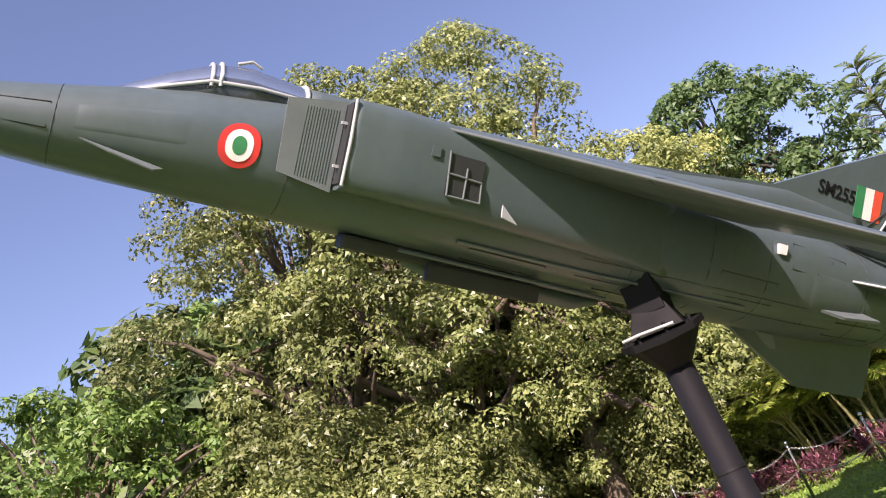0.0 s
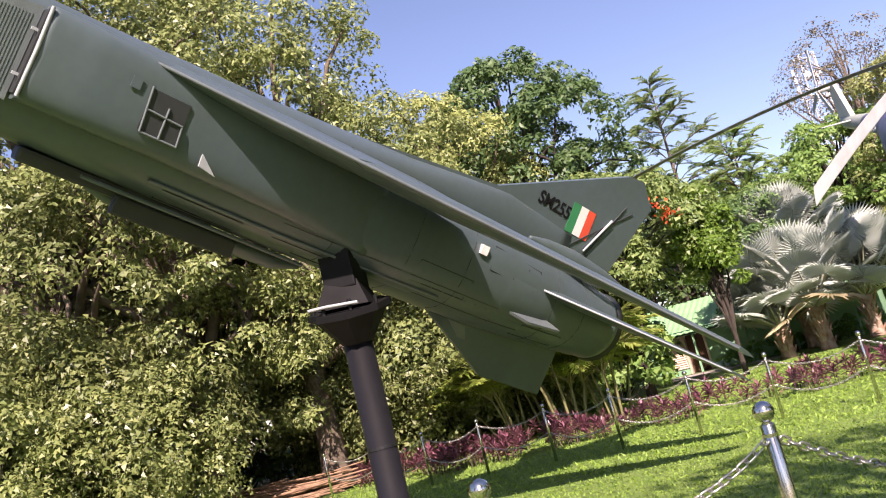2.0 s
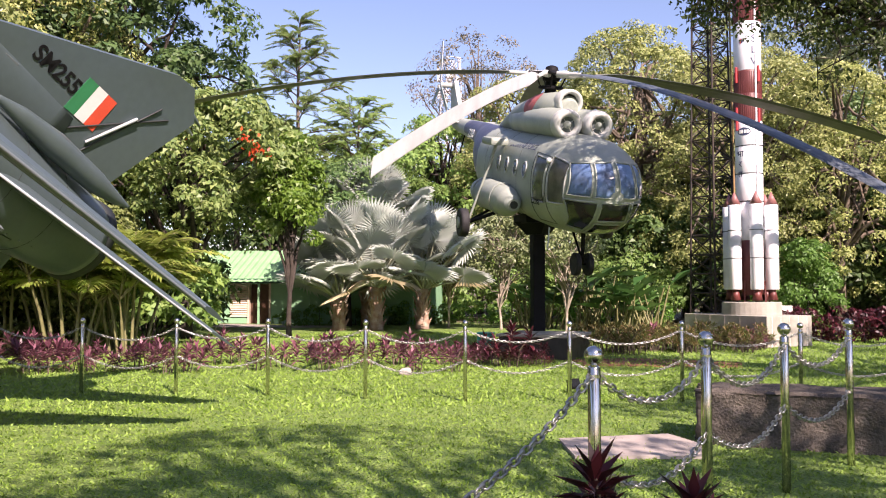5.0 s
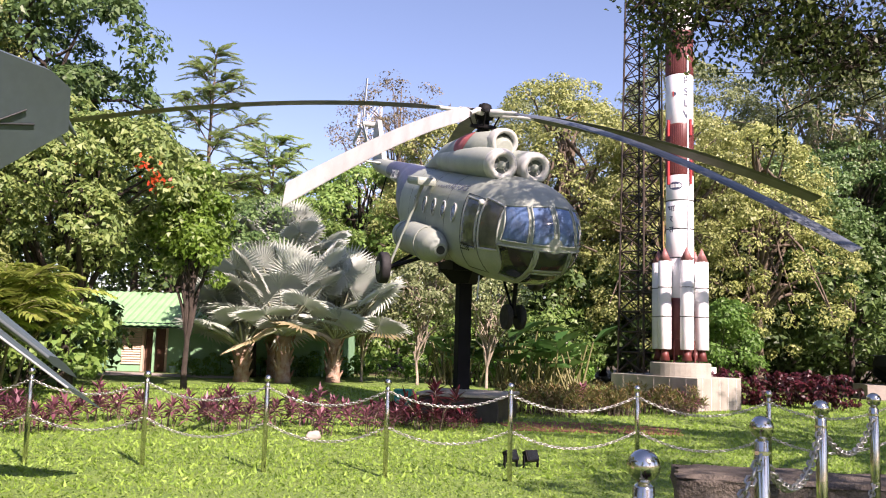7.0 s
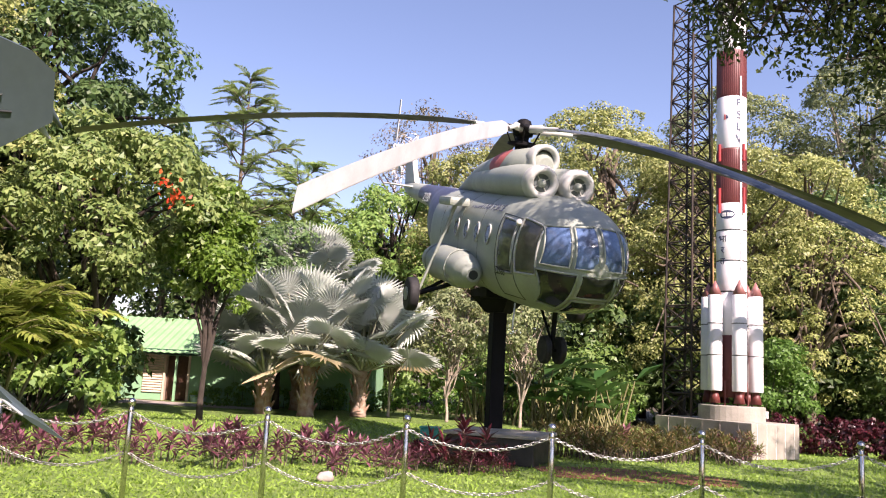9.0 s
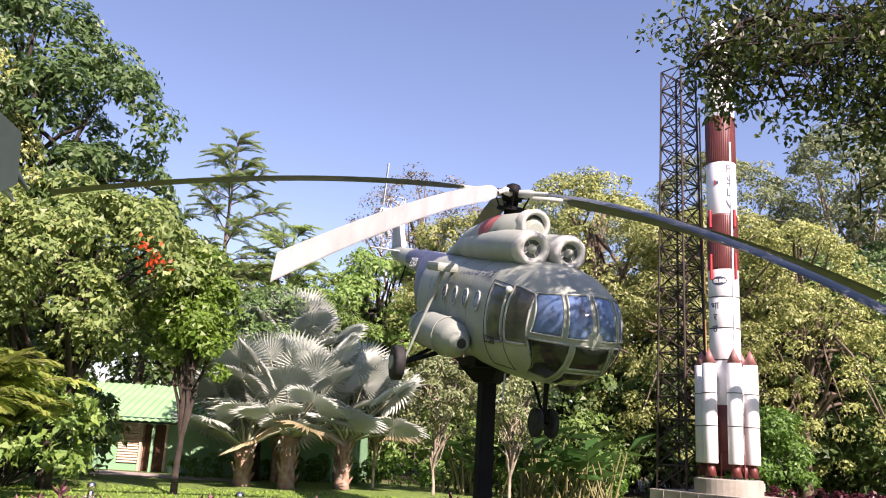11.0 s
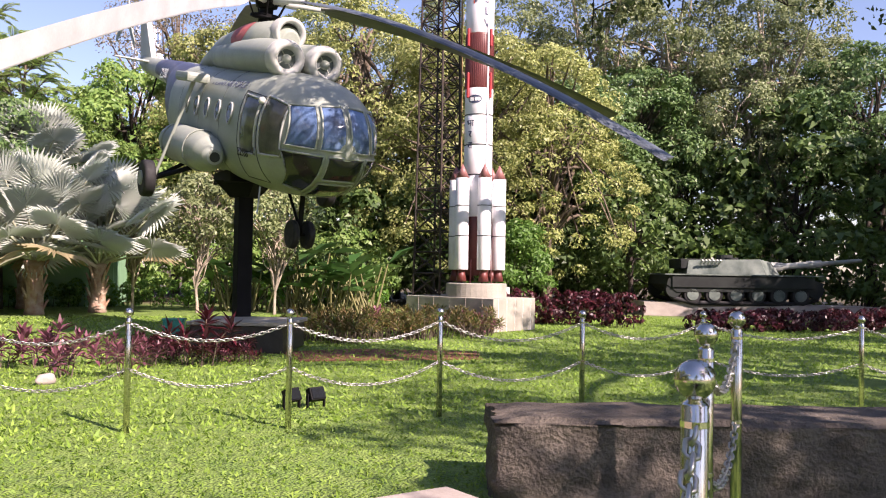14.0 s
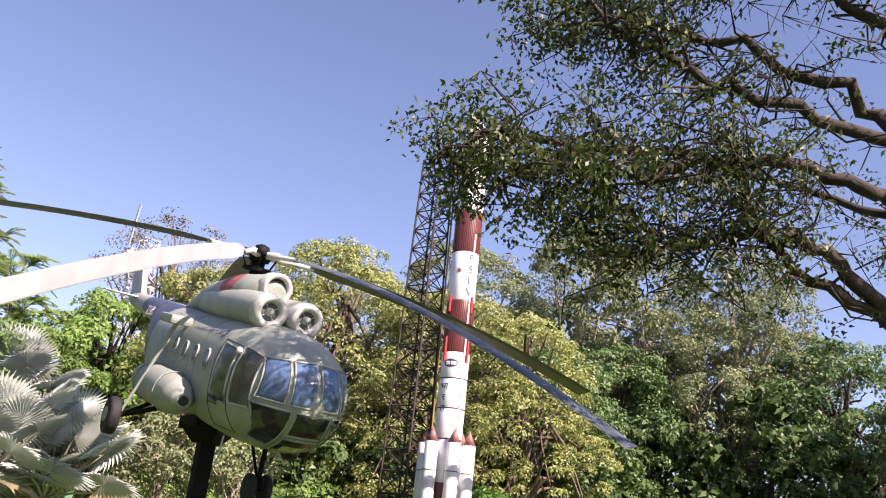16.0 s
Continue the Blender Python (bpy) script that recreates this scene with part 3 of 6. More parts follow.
t_gr = tree("tree", (38.5, 43.0), 16, 22.0, 6.0, 8.0, L_grey, M_bark_p, "very tall grey-green tree with pale limbs", 560, 66, 0.23, 0.75, 17, 0.2, 0.9, 0.35, WOODS)
t_mi = tree("tree", (13.0, 50.0), 17, 12.0, 5.5, 5.0, L_mid, M_bark_d, "mid-green forest tree with a flat spreading crown", 360, 58, 0.28, 0.8, 13, 0.3, 0.5, 0.3, WOODS)


def again(src, x, y, s, turn, sz=1.0):
    c = copy_thing(src, Matrix())
    c.matrix_basis = pose(x, y, ground_z(x, y), 0, 0, turn) @ Matrix.Diagonal((s, s, s * sz, 1))
    return c


again(t_ol, -11.4, 21.0, 1.0, 130)
again(t_gr, 43.5, 35.5, 0.8, 200)
again(t_gr, 41.5, 40.5, 0.95, 310)
again(t_mi, -12.5, 29.5, 1.1, 100)
again(t_mi, -21.5, 24.0, 1.15, 200)
again(t_ye, -5.5, 31.0, 0.85, 60)
again(t_br, -22.0, 15.5, 1.1, 120)
again(t_br, -19.0, 7.0, 0.9, 250)
again(t_dk, -8.5, 38.0, 0.95, 90)
again(t_mi, 3.5, 56.0, 1.0, 40)
again(t_mi, 19.0, 54.0, 1.05, 170)
again(t_mi, 8.0, 47.0, 0.75, 290)
again(t_ye, 27.5, 41.5, 0.92, 80)
again(t_ye, 25.0, 37.6, 0.82, 130)
again(t_ye, 29.0, 36.5, 0.8, 200)
again(t_ye, 17.0, 45.5, 0.86, 140)
again(t_gr, 32.0, 47.0, 0.92, 70)
again(t_gr, 45.0, 36.0, 0.95, 160)
again(t_gr, 25.0, 52.0, 0.85, 250)
again(t_dk, 37.6, 39.6, 0.9, 20)
again(t_dk, 46.0, 30.5, 0.95, 220)
again(t_dk, 43.0, 22.0, 0.9, 110)
again(t_mi, 38.0, 16.0, 1.0, 75)
again(t_dk, 33.0, 39.0, 0.8, 300)
again(t_mi, 42.0, 9.0, 1.1, 20)
again(t_mi, -14.0, 45.0, 1.1, 130)
again(t_mi, -27.0, 34.0, 1.2, 230)

# ---- shells: lofted bodies with patches that follow their skin ----
def section(rows, x):
    """Interpolated (half width, top, bottom, squareness) of a body at x; rows run from nose (large x) to tail."""
    xs = [r[0] for r in rows][::-1]
    return [float(np.interp(x, xs, [r[k] for r in rows][::-1])) for k in (1, 2, 3, 4)]


def skin(rows, x, a, out=0.0):
    """A point on the body's skin: a is the angle round the axis, 0 at port, 90 at the top."""
    w, top, bot, p = section(rows, x)
    cz = (top + bot) / 2
    c, s = math.cos(radians(a)), math.sin(radians(a))
    y = (w + out) * math.copysign(abs(c) ** (2 / p), c)
    z = cz + ((top - bot) / 2 + out) * math.copysign(abs(s) ** (2 / p), s)
    return (x, y, z)


def loft(name, rows, mat, parent, label="", n=40, steps=6):
    xs = []
    for r, q in zip(rows, rows[1:]):
        xs += [r[0] + (q[0] - r[0]) * k / steps for k in range(steps)]
    xs.append(rows[-1][0])
    v = [skin(rows, x, 360 * i / n) for x in xs for i in range(n)]
    f = [(k * n + i, k * n + (i + 1) % n, (k + 1) * n + (i + 1) % n, (k + 1) * n + i) for k in range(len(xs) - 1) for i in range(n)]
    f.append(tuple(range(n - 1, -1, -1)))
    f.append(tuple(range((len(xs) - 1) * n, len(xs) * n)))
    ob = quick(name, v, f, mat, parent, label)
    ob.data.polygons.foreach_set("use_smooth", [len(q.vertices) == 4 for q in ob.data.polygons])
    return ob


def patch(name, rows, x0, x1, a0, a1, out, mat, parent, label="", n=10, rim=0.02):
    """A panel that follows the skin, proud of it, with a rim that meets it."""
    v, f = [], []
    for i in range(n + 1):
        for j in range(n + 1):
            edge = i in (0, n) or j in (0, n)
            v.append(skin(rows, x0 + (x1 - x0) * i / n, a0 + (a1 - a0) * j / n, -0.005 if edge else out))
    for i in range(n):
        for j in range(n):
            f.append((i * (n + 1) + j, i * (n + 1) + j + 1, (i + 1) * (n + 1) + j + 1, (i + 1) * (n + 1) + j))
    return quick(name, v, f, mat, parent, label, smooth=True)


def disc_on(name, rows, x, a, r, out, mat, parent, label="", n=28):
    """A round marking painted on the skin."""
    w, top, bot, p = section(rows, x)
    per = (w + (top - bot) / 2) / 2
    v, f = [skin(rows, x, a, out)], []
    for ring in (0.5, 1.0):
        for i in range(n):
            t = 2 * math.pi * i / n
            v.append(skin(rows, x + r * ring * math.cos(t), a + math.degrees(r * ring * math.sin(t) / per), out))
    for i in range(n):
        j = (i + 1) % n
        f.append((0, 1 + i, 1 + j))
        f.append((1 + i, 1 + n + i, 1 + n + j, 1 + j))
    return quick(name, v, f, mat, parent, label, smooth=True)


def line_on(name, rows, pts, wid, out, mat, parent):
    """A thin seam along skin points (x, angle)."""
    return tube_ob(name, [[(*skin(rows, x, a, out), wid) for x, a in pts]], mat, parent, 4)


def tube_ob(name, paths, mat, parent=None, sides=8, label=""):
    v, f = tubes(paths, sides)
    return quick(name, v, f, mat, parent, label, smooth=True)


def plate(name, outline, thick, mat, parent, label="", rows=None):
    """A flat plate with thickness from corners (x, y, z); thinner edges come from the bevel."""
    o = [Vector(p) for p in outline]
    nrm = (o[1] - o[0]).cross(o[2] - o[0]).normalized()
    bm = bmesh.new()
    a = [bm.verts.new(p + nrm * thick / 2) for p in o]
    b = [bm.verts.new(p - nrm * thick / 2) for p in o]
    bm.faces.new(a)
    bm.faces.new(b[::-1])
    for i in range(len(o)):
        j = (i + 1) % len(o)
        bm.faces.new((a[j], a[i], b[i], b[j]))
    return part(name, bm, mat, parent, label, bevel=min(thick * 0.3, 0.03))


def wing(name, root_le, root_te, tip_le, tip_te, t_root, t_tip, mat, parent, label=""):
    """An airfoil surface between two chords, rounded ahead and sharp behind."""
    prof = [(0, 0), (0.02, 0.28), (0.08, 0.6), (0.25, 1), (0.5, 0.9), (0.8, 0.4), (1, 0.03)]
    loop = [(u, h) for u, h in prof] + [(u, -h * 0.6) for u, h in prof[-1:0:-1]]
    v, f, k = [], [], 9
    for i in range(k):
        s = i / (k - 1)
        le, te = Vector(root_le).lerp(Vector(tip_le), s), Vector(root_te).lerp(Vector(tip_te), s)
        t = t_root + (t_tip - t_root) * s
        for u, h in loop:
            v.append(le.lerp(te, u) + Vector((0, 0, h * t / 2)))
    n = len(loop)
    for i in range(k - 1):
        for j in range(n):
            f.append((i * n + j, i * n + (j + 1) % n, (i + 1) * n + (j + 1) % n, (i + 1) * n + j))
    f += [tuple(range(n)), tuple(range((k - 1) * n, k * n))]
    ob = quick(name, [tuple(p) for p in v], f, mat, parent, label)
    return ob


def text(name, body, size, mat, parent, m, label="", bold=0.0):
    cu = bpy.data.curves.new(name, "FONT")
    cu.body, cu.size, cu.extrude, cu.offset = body, size, 0.002, bold
    cu.align_x, cu.align_y = "CENTER", "CENTER"
    tmp = bpy.data.objects.new(name, cu)
    me = bpy.data.meshes.new_from_object(tmp)
    bpy.data.objects.remove(tmp)
    me.materials.clear()
    me.materials.append(mat)
    ob = new(name, me)
    ob.parent = parent
    ob.matrix_basis = m
    if label:
        ob["label"] = label
    return ob


def face(at, right, up):
    """The pose of flat writing at a place, from its reading direction and its up."""
    r, u = Vector(right).normalized(), Vector(up)
    n = r.cross(u).normalized()
    u = n.cross(r)
    return Matrix(((r.x, u.x, n.x, at[0]), (r.y, u.y, n.y, at[1]), (r.z, u.z, n.z, at[2]), (0, 0, 0, 1)))


# ---- fighter jet on its pole; local x ahead from the nose, y to port, z up ----
JA = (-0.4466, 0.6695, 0.5936, -0.8059, -0.5892, 0.0583, 0.3888, -0.4523, 0.8027)
JT = (-6.799, 2.844, 8.336)
JET = Matrix(((JA[0], JA[1], JA[2], JT[0]), (JA[3], JA[4], JA[5], JT[1]), (JA[6], JA[7], JA[8], JT[2]), (0, 0, 0, 1)))
jet = empty("fighter_jet", JET, "dark grey-green swing-wing fighter jet mounted climbing on a black pole", "aircraft")
# x, half width, top, bottom, squareness
JF = [(0.0, 0.03, -0.38, -0.50, 2), (-0.5, 0.20, -0.28, -0.60, 2), (-1.4, 0.42, -0.16, -0.70, 2.1), (-2.2, 0.58, -0.06, -0.77, 2.2), (-2.7, 0.64, 0.05, -0.79, 2.3), (-3.3, 0.70, 0.20, -0.80, 2.3), (-4.0, 0.75, 0.36, -0.80, 2.4),
      (-5.0, 0.78, 0.50, -0.80, 2.5), (-5.6, 0.80, 0.58, -0.80, 2.8), (-6.4, 0.92, 0.66, -0.82, 3.0), (-8.5, 1.0, 0.76, -0.86, 3.0), (-10.5, 1.04, 0.80, -0.86, 2.8),
      (-12.2, 0.98, 0.76, -0.84, 2.6), (-13.6, 0.84, 0.68, -0.78, 2.3), (-14.6, 0.74, 0.60, -0.70, 2.1), (-15.25, 0.66, 0.54, -0.64, 2.0)]
loft("fuselage", JF, M_jet, jet, n=48)
v, f = lathe([(0.60, -15.2), (0.62, -15.42), (0.55, -15.42), (0.50, -15.2), (0.46, -14.9)], 32, "X", (0, 0, -0.04))
quick("exhaust_nozzle", v, f, M_jet_dark, jet, "dark hollow exhaust nozzle", smooth=True)
# canopy
JC = [(-3.25, 0.12, 0.22, 0.0, 2), (-3.7, 0.34, 0.49, 0.0, 2), (-4.15, 0.43, 0.71, 0.1, 2), (-4.5, 0.45, 0.77, 0.1, 2), (-5.2, 0.42, 0.72, 0.2, 2), (-5.7, 0.4, 0.72, 0.2, 2)]
loft("canopy", [r for r in JC if r[0] > -5.3], M_canopy, jet, "hazy grey perspex canopy", n=28)
loft("spine_fairing", [(-5.15, 0.44, 0.73, 0.2, 2), (-6.0, 0.46, 0.76, 0.3, 2), (-8.0, 0.40, 0.86, 0.4, 2), (-10.5, 0.26, 1.08, 0.5, 2), (-12.4, 0.14, 1.36, 0.5, 2), (-14.0, 0.1, 1.3, 0.5, 2)], M_jet, jet, n=24)
for x in (-4.10, -4.19, -5.12):
    tube_ob("canopy_frame", [[(*skin(JC, x, a, 0.012), 0.025) for a in range(0, 181, 12)]], M_jet_pale, jet, 6)
tube_ob("canopy_sill", [[(*skin(JC, x, 10, 0.02), 0.022) for x in (-3.3, -3.7, -4.1, -4.6, -5.2)]], M_jet_pale, jet, 6)
tube_ob("canopy_mirror", [[(-4.35, 0.12, 0.76, 0.02), (-4.5, 0.12, 0.83, 0.02), (-4.62, 0.1, 0.79, 0.015)]], M_jet_pale, jet, 6)
part("seat_back", box(0.3, 0.4, 0.5, (-4.75, 0, 0.32)), M_jet_dark, jet, "dark ejection seat seen through the canopy", bevel=0.04)
part("instrument_hood", box(0.35, 0.4, 0.25, (-3.75, 0, 0.2)), M_jet_dark, jet, bevel=0.05)
# intakes with splitter plates
for sgn in (1, -1):
    rows = [(-5.47, 0.2, 0.56, -0.42, 4), (-6.0, 0.24, 0.58, -0.42, 4), (-7.0, 0.24, 0.58, -0.42, 3.6), (-8.6, 0.18, 0.52, -0.45, 3), (-9.8, 0.05, 0.4, -0.5, 2.4)]
    it = loft("air_intake", rows, M_jet, jet, n=32)
    it.location = (0, sgn * 0.95, 0)
    # Solid plate; the darkness inside the intake is put into its black colour
    part("intake_mouth", box(0.02, 0.30, 0.86, (-5.458, sgn * 0.95, 0.07)), M_jet_dark, jet, "black plate standing for the dark inside of the air intake")
    plate("splitter_plate", [(-4.83, sgn * 0.83, 0.42), (-4.86, sgn * 0.83, -0.36), (-5.44, sgn * 0.86, -0.45), (-5.44, sgn * 0.86, 0.53)], 0.04, M_jet_edge, jet, "grey perforated splitter plate before the intake")
    for k in range(12):
        part("plate_slot", box(0.003, 0.006, 0.74 + 0.005 * k, (-5.04 - 0.03 * k, sgn * (0.862 + 0.0016 * k), 0.02)), M_jet, jet)
    for zz in (0.28, -0.18):
        part("plate_strut", box(0.14, 0.05, 0.03, (-5.46, sgn * 0.98, zz)), M_jet_pale, jet)
    tube_ob("intake_lip", [[(-5.47, sgn * 1.13, 0.53, 0.02), (-5.48, sgn * 1.155, 0.1, 0.022), (-5.48, sgn * 1.14, -0.38, 0.02)]], M_jet_pale, jet, 6)
    # glove and swept wing
    wing("wing_glove", (-6.25, sgn * 1.02, 0.50), (-11.0, sgn * 1.0, 0.42), (-8.6, sgn * 1.85, 0.42), (-11.3, sgn * 1.75, 0.38), 0.30, 0.22, M_jet, jet)
    wing("wing_panel", (-8.1, sgn * 1.62, 0.44), (-11.1, sgn * 1.35, 0.38), (-13.75, sgn * 3.82, 0.22), (-14.25, sgn * 3.78, 0.21), 0.30, 0.08, M_jet, jet)
    # Lighter grey tube puts the thin sunlit top edge into colour
    tube_ob("wing_leading_edge", [[(-6.25, sgn * 1.03, 0.505, 0.022), (-8.6, sgn * 1.85, 0.43, 0.024), (-13.76, sgn * 3.825, 0.22, 0.015)]], M_jet_edge, jet, 6, "leading edge drawn lighter for the sun on it")
    wing("tailplane", (-12.85, sgn * 0.7, 0.10), (-15.0, sgn * 0.62, 0.06), (-15.55, sgn * 2.72, 0.02), (-16.25, sgn * 2.74, 0.02), 0.18, 0.05, M_jet, jet)
    tube_ob("tailplane_edge", [[(-12.85, sgn * 0.72, 0.10, 0.02), (-15.56, sgn * 2.725, 0.02, 0.012)]], M_jet_pale, jet, 6)
# fin, dorsal fillet, rudder
finv = [(-8.6, 0.86), (-12.15, 1.34), (-14.85, 2.62), (-15.20, 2.66), (-15.62, 2.30), (-15.05, 0.60), (-12.6, 0.55), (-9.0, 0.55)]
plate("fin_surface", [(x, 0, z) for x, z in finv], 0.14, M_jet, jet)
tube_ob("rudder_seam", [[(-14.98, 0.085, 2.1, 0.012), (-14.35, 0.085, 0.85, 0.012)]], M_jet_dark, jet, 4)
for zz in (2.40, 2.22):
    tube_ob("tail_antenna", [[(-15.1, 0, zz, 0.05), (-15.55, 0, zz - 0.03, 0.05), (-15.8, 0, zz - 0.05, 0.015)]], M_jet_pale if zz < 2.3 else M_jet, jet, 8)
tube_ob("rudder_actuator", [[(-14.35, 0.10, 1.05, 0.02), (-14.75, 0.10, 1.75, 0.025)]], M_jet_pale, jet, 6)
plate("ventral_fin", [(-11.6, -0.05, -0.75), (-14.75, -0.05, -0.6), (-14.75, -0.1, -1.50), (-13.35, -0.1, -1.52)], 0.10, M_jet, jet)
for sgn in (1, -1):
    tf_ = loft("tail_fairing", [(-12.7, 0.02, 0.80, 0.74, 2), (-13.1, 0.09, 0.88, 0.66, 2), (-13.7, 0.14, 0.92, 0.58, 2), (-14.5, 0.14, 0.86, 0.55, 2), (-15.0, 0.07, 0.78, 0.62, 2), (-15.25, 0.02, 0.74, 0.69, 2)], M_jet, jet, n=20)
    tf_.location = (0, sgn * 0.52, 0)
part("fin_hatch", box(0.22, 0.03, 0.14, (-12.84, 0.075, 1.18)), M_jet_edge, jet, bevel=0.008)
tube_ob("rudder_hinge", [[(-13.9, 0.078, 0.95, 0.014), (-14.6, 0.078, 1.55, 0.014), (-15.2, 0.078, 2.05, 0.014)]], M_jet_dark, jet, 4)
for x, z in ((-11.2, 1.1), (-12.1, 1.05), (-13.0, 0.98)):
    tube_ob("fin_seam", [[(x, 0.079, z, 0.005), (x - 0.45, 0.079, z + 0.05, 0.005), (x - 0.5, 0.079, z - 0.25, 0.005)]], M_jet_dark, jet, 4)
# markings
disc_on("roundel", JF, -4.46, 0, 0.21, 0.010, M_red, jet, "red ring of the painted roundel")
disc_on("roundel_white", JF, -4.46, 0, 0.138, 0.014, M_white, jet, "white ring of the painted roundel")
disc_on("roundel_green", JF, -4.46, 0, 0.07, 0.018, M_green_p, jet, "green centre of the painted roundel")
for k, mt in enumerate((M_green_p, M_white, M_orange)):
    part("fin_flag_stripe", box(0.19, 0.006, 0.50, (-13.87 - 0.19 * k, 0.076, 1.47)), mt, jet)
text("serial_number", "SM255", 0.29, M_black, jet, face((-13.38, 0.078, 1.50), (-1, 0, -0.03), (0, 0, 1)), bold=0.006)
# louvre box, doors, seams, rows of small fittings on the port side
lb = part("louvre_box", box(0.42, 0.02, 0.44, (-6.78, 1.20, 0.02)), M_jet_dark, jet, "dark open louvre box with a pale frame")
for q in (((-6.56, 1.22, 0.26), (-6.60, 1.22, -0.22)), ((-6.60, 1.22, -0.22), (-7.0, 1.22, -0.22)), ((-7.0, 1.22, -0.22), (-6.98, 1.22, 0.0)), ((-6.79, 1.22, 0.12), (-6.80, 1.22, -0.22)), ((-6.57, 1.22, 0.02), (-6.98, 1.22, 0.0))):
    tube_ob("louvre_frame", [[(*q[0], 0.014), (*q[1], 0.014)]], M_jet_edge, jet, 4)
plate("small_door", [(-7.3, 1.17, -0.16), (-7.52, 1.17, -0.34), (-7.3, 1.2, -0.30)], 0.02, M_jet_pale, jet)
plate("hatch", [(-6.35, 1.205, 0.28), (-6.45, 1.205, 0.28), (-6.45, 1.205, 0.16), (-6.35, 1.205, 0.16)], 0.012, M_jet, jet)
for x, a in ((-12.3, -20), (-12.6, -5)):
    line_on("panel_seam", JF, [(x, a + 24), (x, a), (x - 0.05, a - 25)], 0.006, 0.004, M_jet_dark, jet)
for x in (-1.9, -2.75, -5.0, -9.3, -10.4, -11.4, -13.4, -14.2):
    line_on("panel_seam", JF, [(x, a) for a in range(-70, 71, 14)], 0.005, 0.003, M_jet_dark, jet)
for a in (-24, -46):
    line_on("panel_seam", JF, [(-8.6 - 0.4 * k, a) for k in range(12)], 0.005, 0.003, M_jet_dark, jet)
tube_ob("gun_fairing", [[(-6.6, 0.18, -0.93, 0.06), (-7.0, 0.18, -0.97, 0.12), (-9.0, 0.18, -0.98, 0.12), (-9.4, 0.18, -0.93, 0.04)]], M_jet, jet, 10)
part("belly_pylon", box(1.5, 0.12, 0.22, (-7.6, 0.45, -1.02)), M_jet_dark, jet, bevel=0.03)
plate("strake", [(-3.0, 0.66, -0.48), (-3.8, 0.73, -0.60), (-3.7, 0.82, -0.64), (-3.3, 0.76, -0.56)], 0.015, M_jet_edge, jet)
patch("nose_panel", JF, -2.9, -4.0, -8, 22, 0.006, M_jet, jet)
patch("door_panel", JF, -9.7, -10.9, -50, -22, 0.008, M_jet, jet)
patch("tail_panel", JF, -12.2, -13.4, -34, 6, 0.008, M_jet, jet)
for x0, x1, a0, a1 in ((-9.0, -10.2, -62, -40), (-10.6, -11.6, -30, -8), (-11.8, -12.9, 2, 24), (-7.2, -8.2, -66, -44), (-13.0, -14.0, -58, -34), (-2.0, -2.7, -10, 20)):
    line_on("panel_seam", JF, [(x0, a0), (x1, a0), (x1, a1), (x0, a1), (x0, a0)], 0.006, 0.004, M_jet_dark, jet)
for k in range(26):
    part("fastener", ball(0.012, skin(JF, -8.8 - 0.22 * k, -30, 0.004), u=6, v=4), M_jet_edge, jet)
for k in range(3):
    tube_ob("belly_rail", [[(-6.2 - 0.1 * k, 0.2 + 0.22 * k, -0.86, 0.025), (-9.2, 0.2 + 0.22 * k, -0.89, 0.025)]], M_jet, jet, 6)
part("gun_pack", box(2.2, 0.30, 0.16, (-6.9, 0.3, -0.88)), M_jet_dark, jet, bevel=0.04)
tube_ob("cable_conduit", [[(*skin(JF, -7.0 - 0.6 * k, -38, 0.02), 0.02) for k in range(8)]], M_jet_edge, jet, 6)
plate("blade_antenna", [(-12.0, 0.3, -0.84), (-12.35, 0.3, -0.86), (-12.45, 0.3, -1.05), (-12.3, 0.3, -1.05)], 0.02, M_jet_edge, jet)
plate("airbrake_fin", [(-12.4, 0.86, -0.40), (-13.4, 0.80, -0.32), (-13.55, 1.02, -0.40), (-12.9, 0.98, -0.46)], 0.04, M_jet_edge, jet)
part("drain_box", box(0.13, 0.06, 0.13, (-11.56, 1.0, 0.24)), M_white, jet, "small white open hatch")
for k in range(7):
    part("vent_fitting", box(0.10, 0.04, 0.02, (-11.05 - 0.09 * k, 0.93 - 0.01 * k, -0.46 + 0.05 * (k % 3))), M_jet_dark, jet)

pole = empty("display_pole", pose(-2.45, 10.25, 0), "round black steel pole with a flared clamp carrying the jet", "pole")
v, f = lathe([(0.34, 0.0), (0.34, 0.06), (0.19, 0.07), (0.185, 2.72)], 32)
quick("tube", v, f, M_pole, pole, smooth=True)
part("tube_band", cyl(0.195, 0.195, (0, 0, 1.33), (0, 0, 1.37), 28), M_pole, pole)
part("clamp_funnel", cyl(0.2, 0.50, (0, 0, 2.68), (0.02, -0.08, 3.08), 8), M_black, pole, bevel=0.01)
part("clamp_ring", cyl(0.54, 0.54, (0.02, -0.08, 3.06), (0.025, -0.1, 3.14), 8), M_black, pole)
part("clamp_neck", cyl(0.48, 0.26, (0.025, -0.1, 3.12), (0.05, -0.12, 3.52), 4), M_black, pole, bevel=0.01)
part("saddle", box(0.42, 0.5, 0.75, (0.06, -0.1, 3.72)), M_black, pole, bevel=0.02)
tube_ob("painted_stripe", [[(0.32, -0.56, 3.10, 0.022), (-0.1, -0.58, 3.14, 0.022), (-0.35, -0.50, 3.16, 0.022)]], M_jet_pale, pole, 5, "pale scuffed rim")
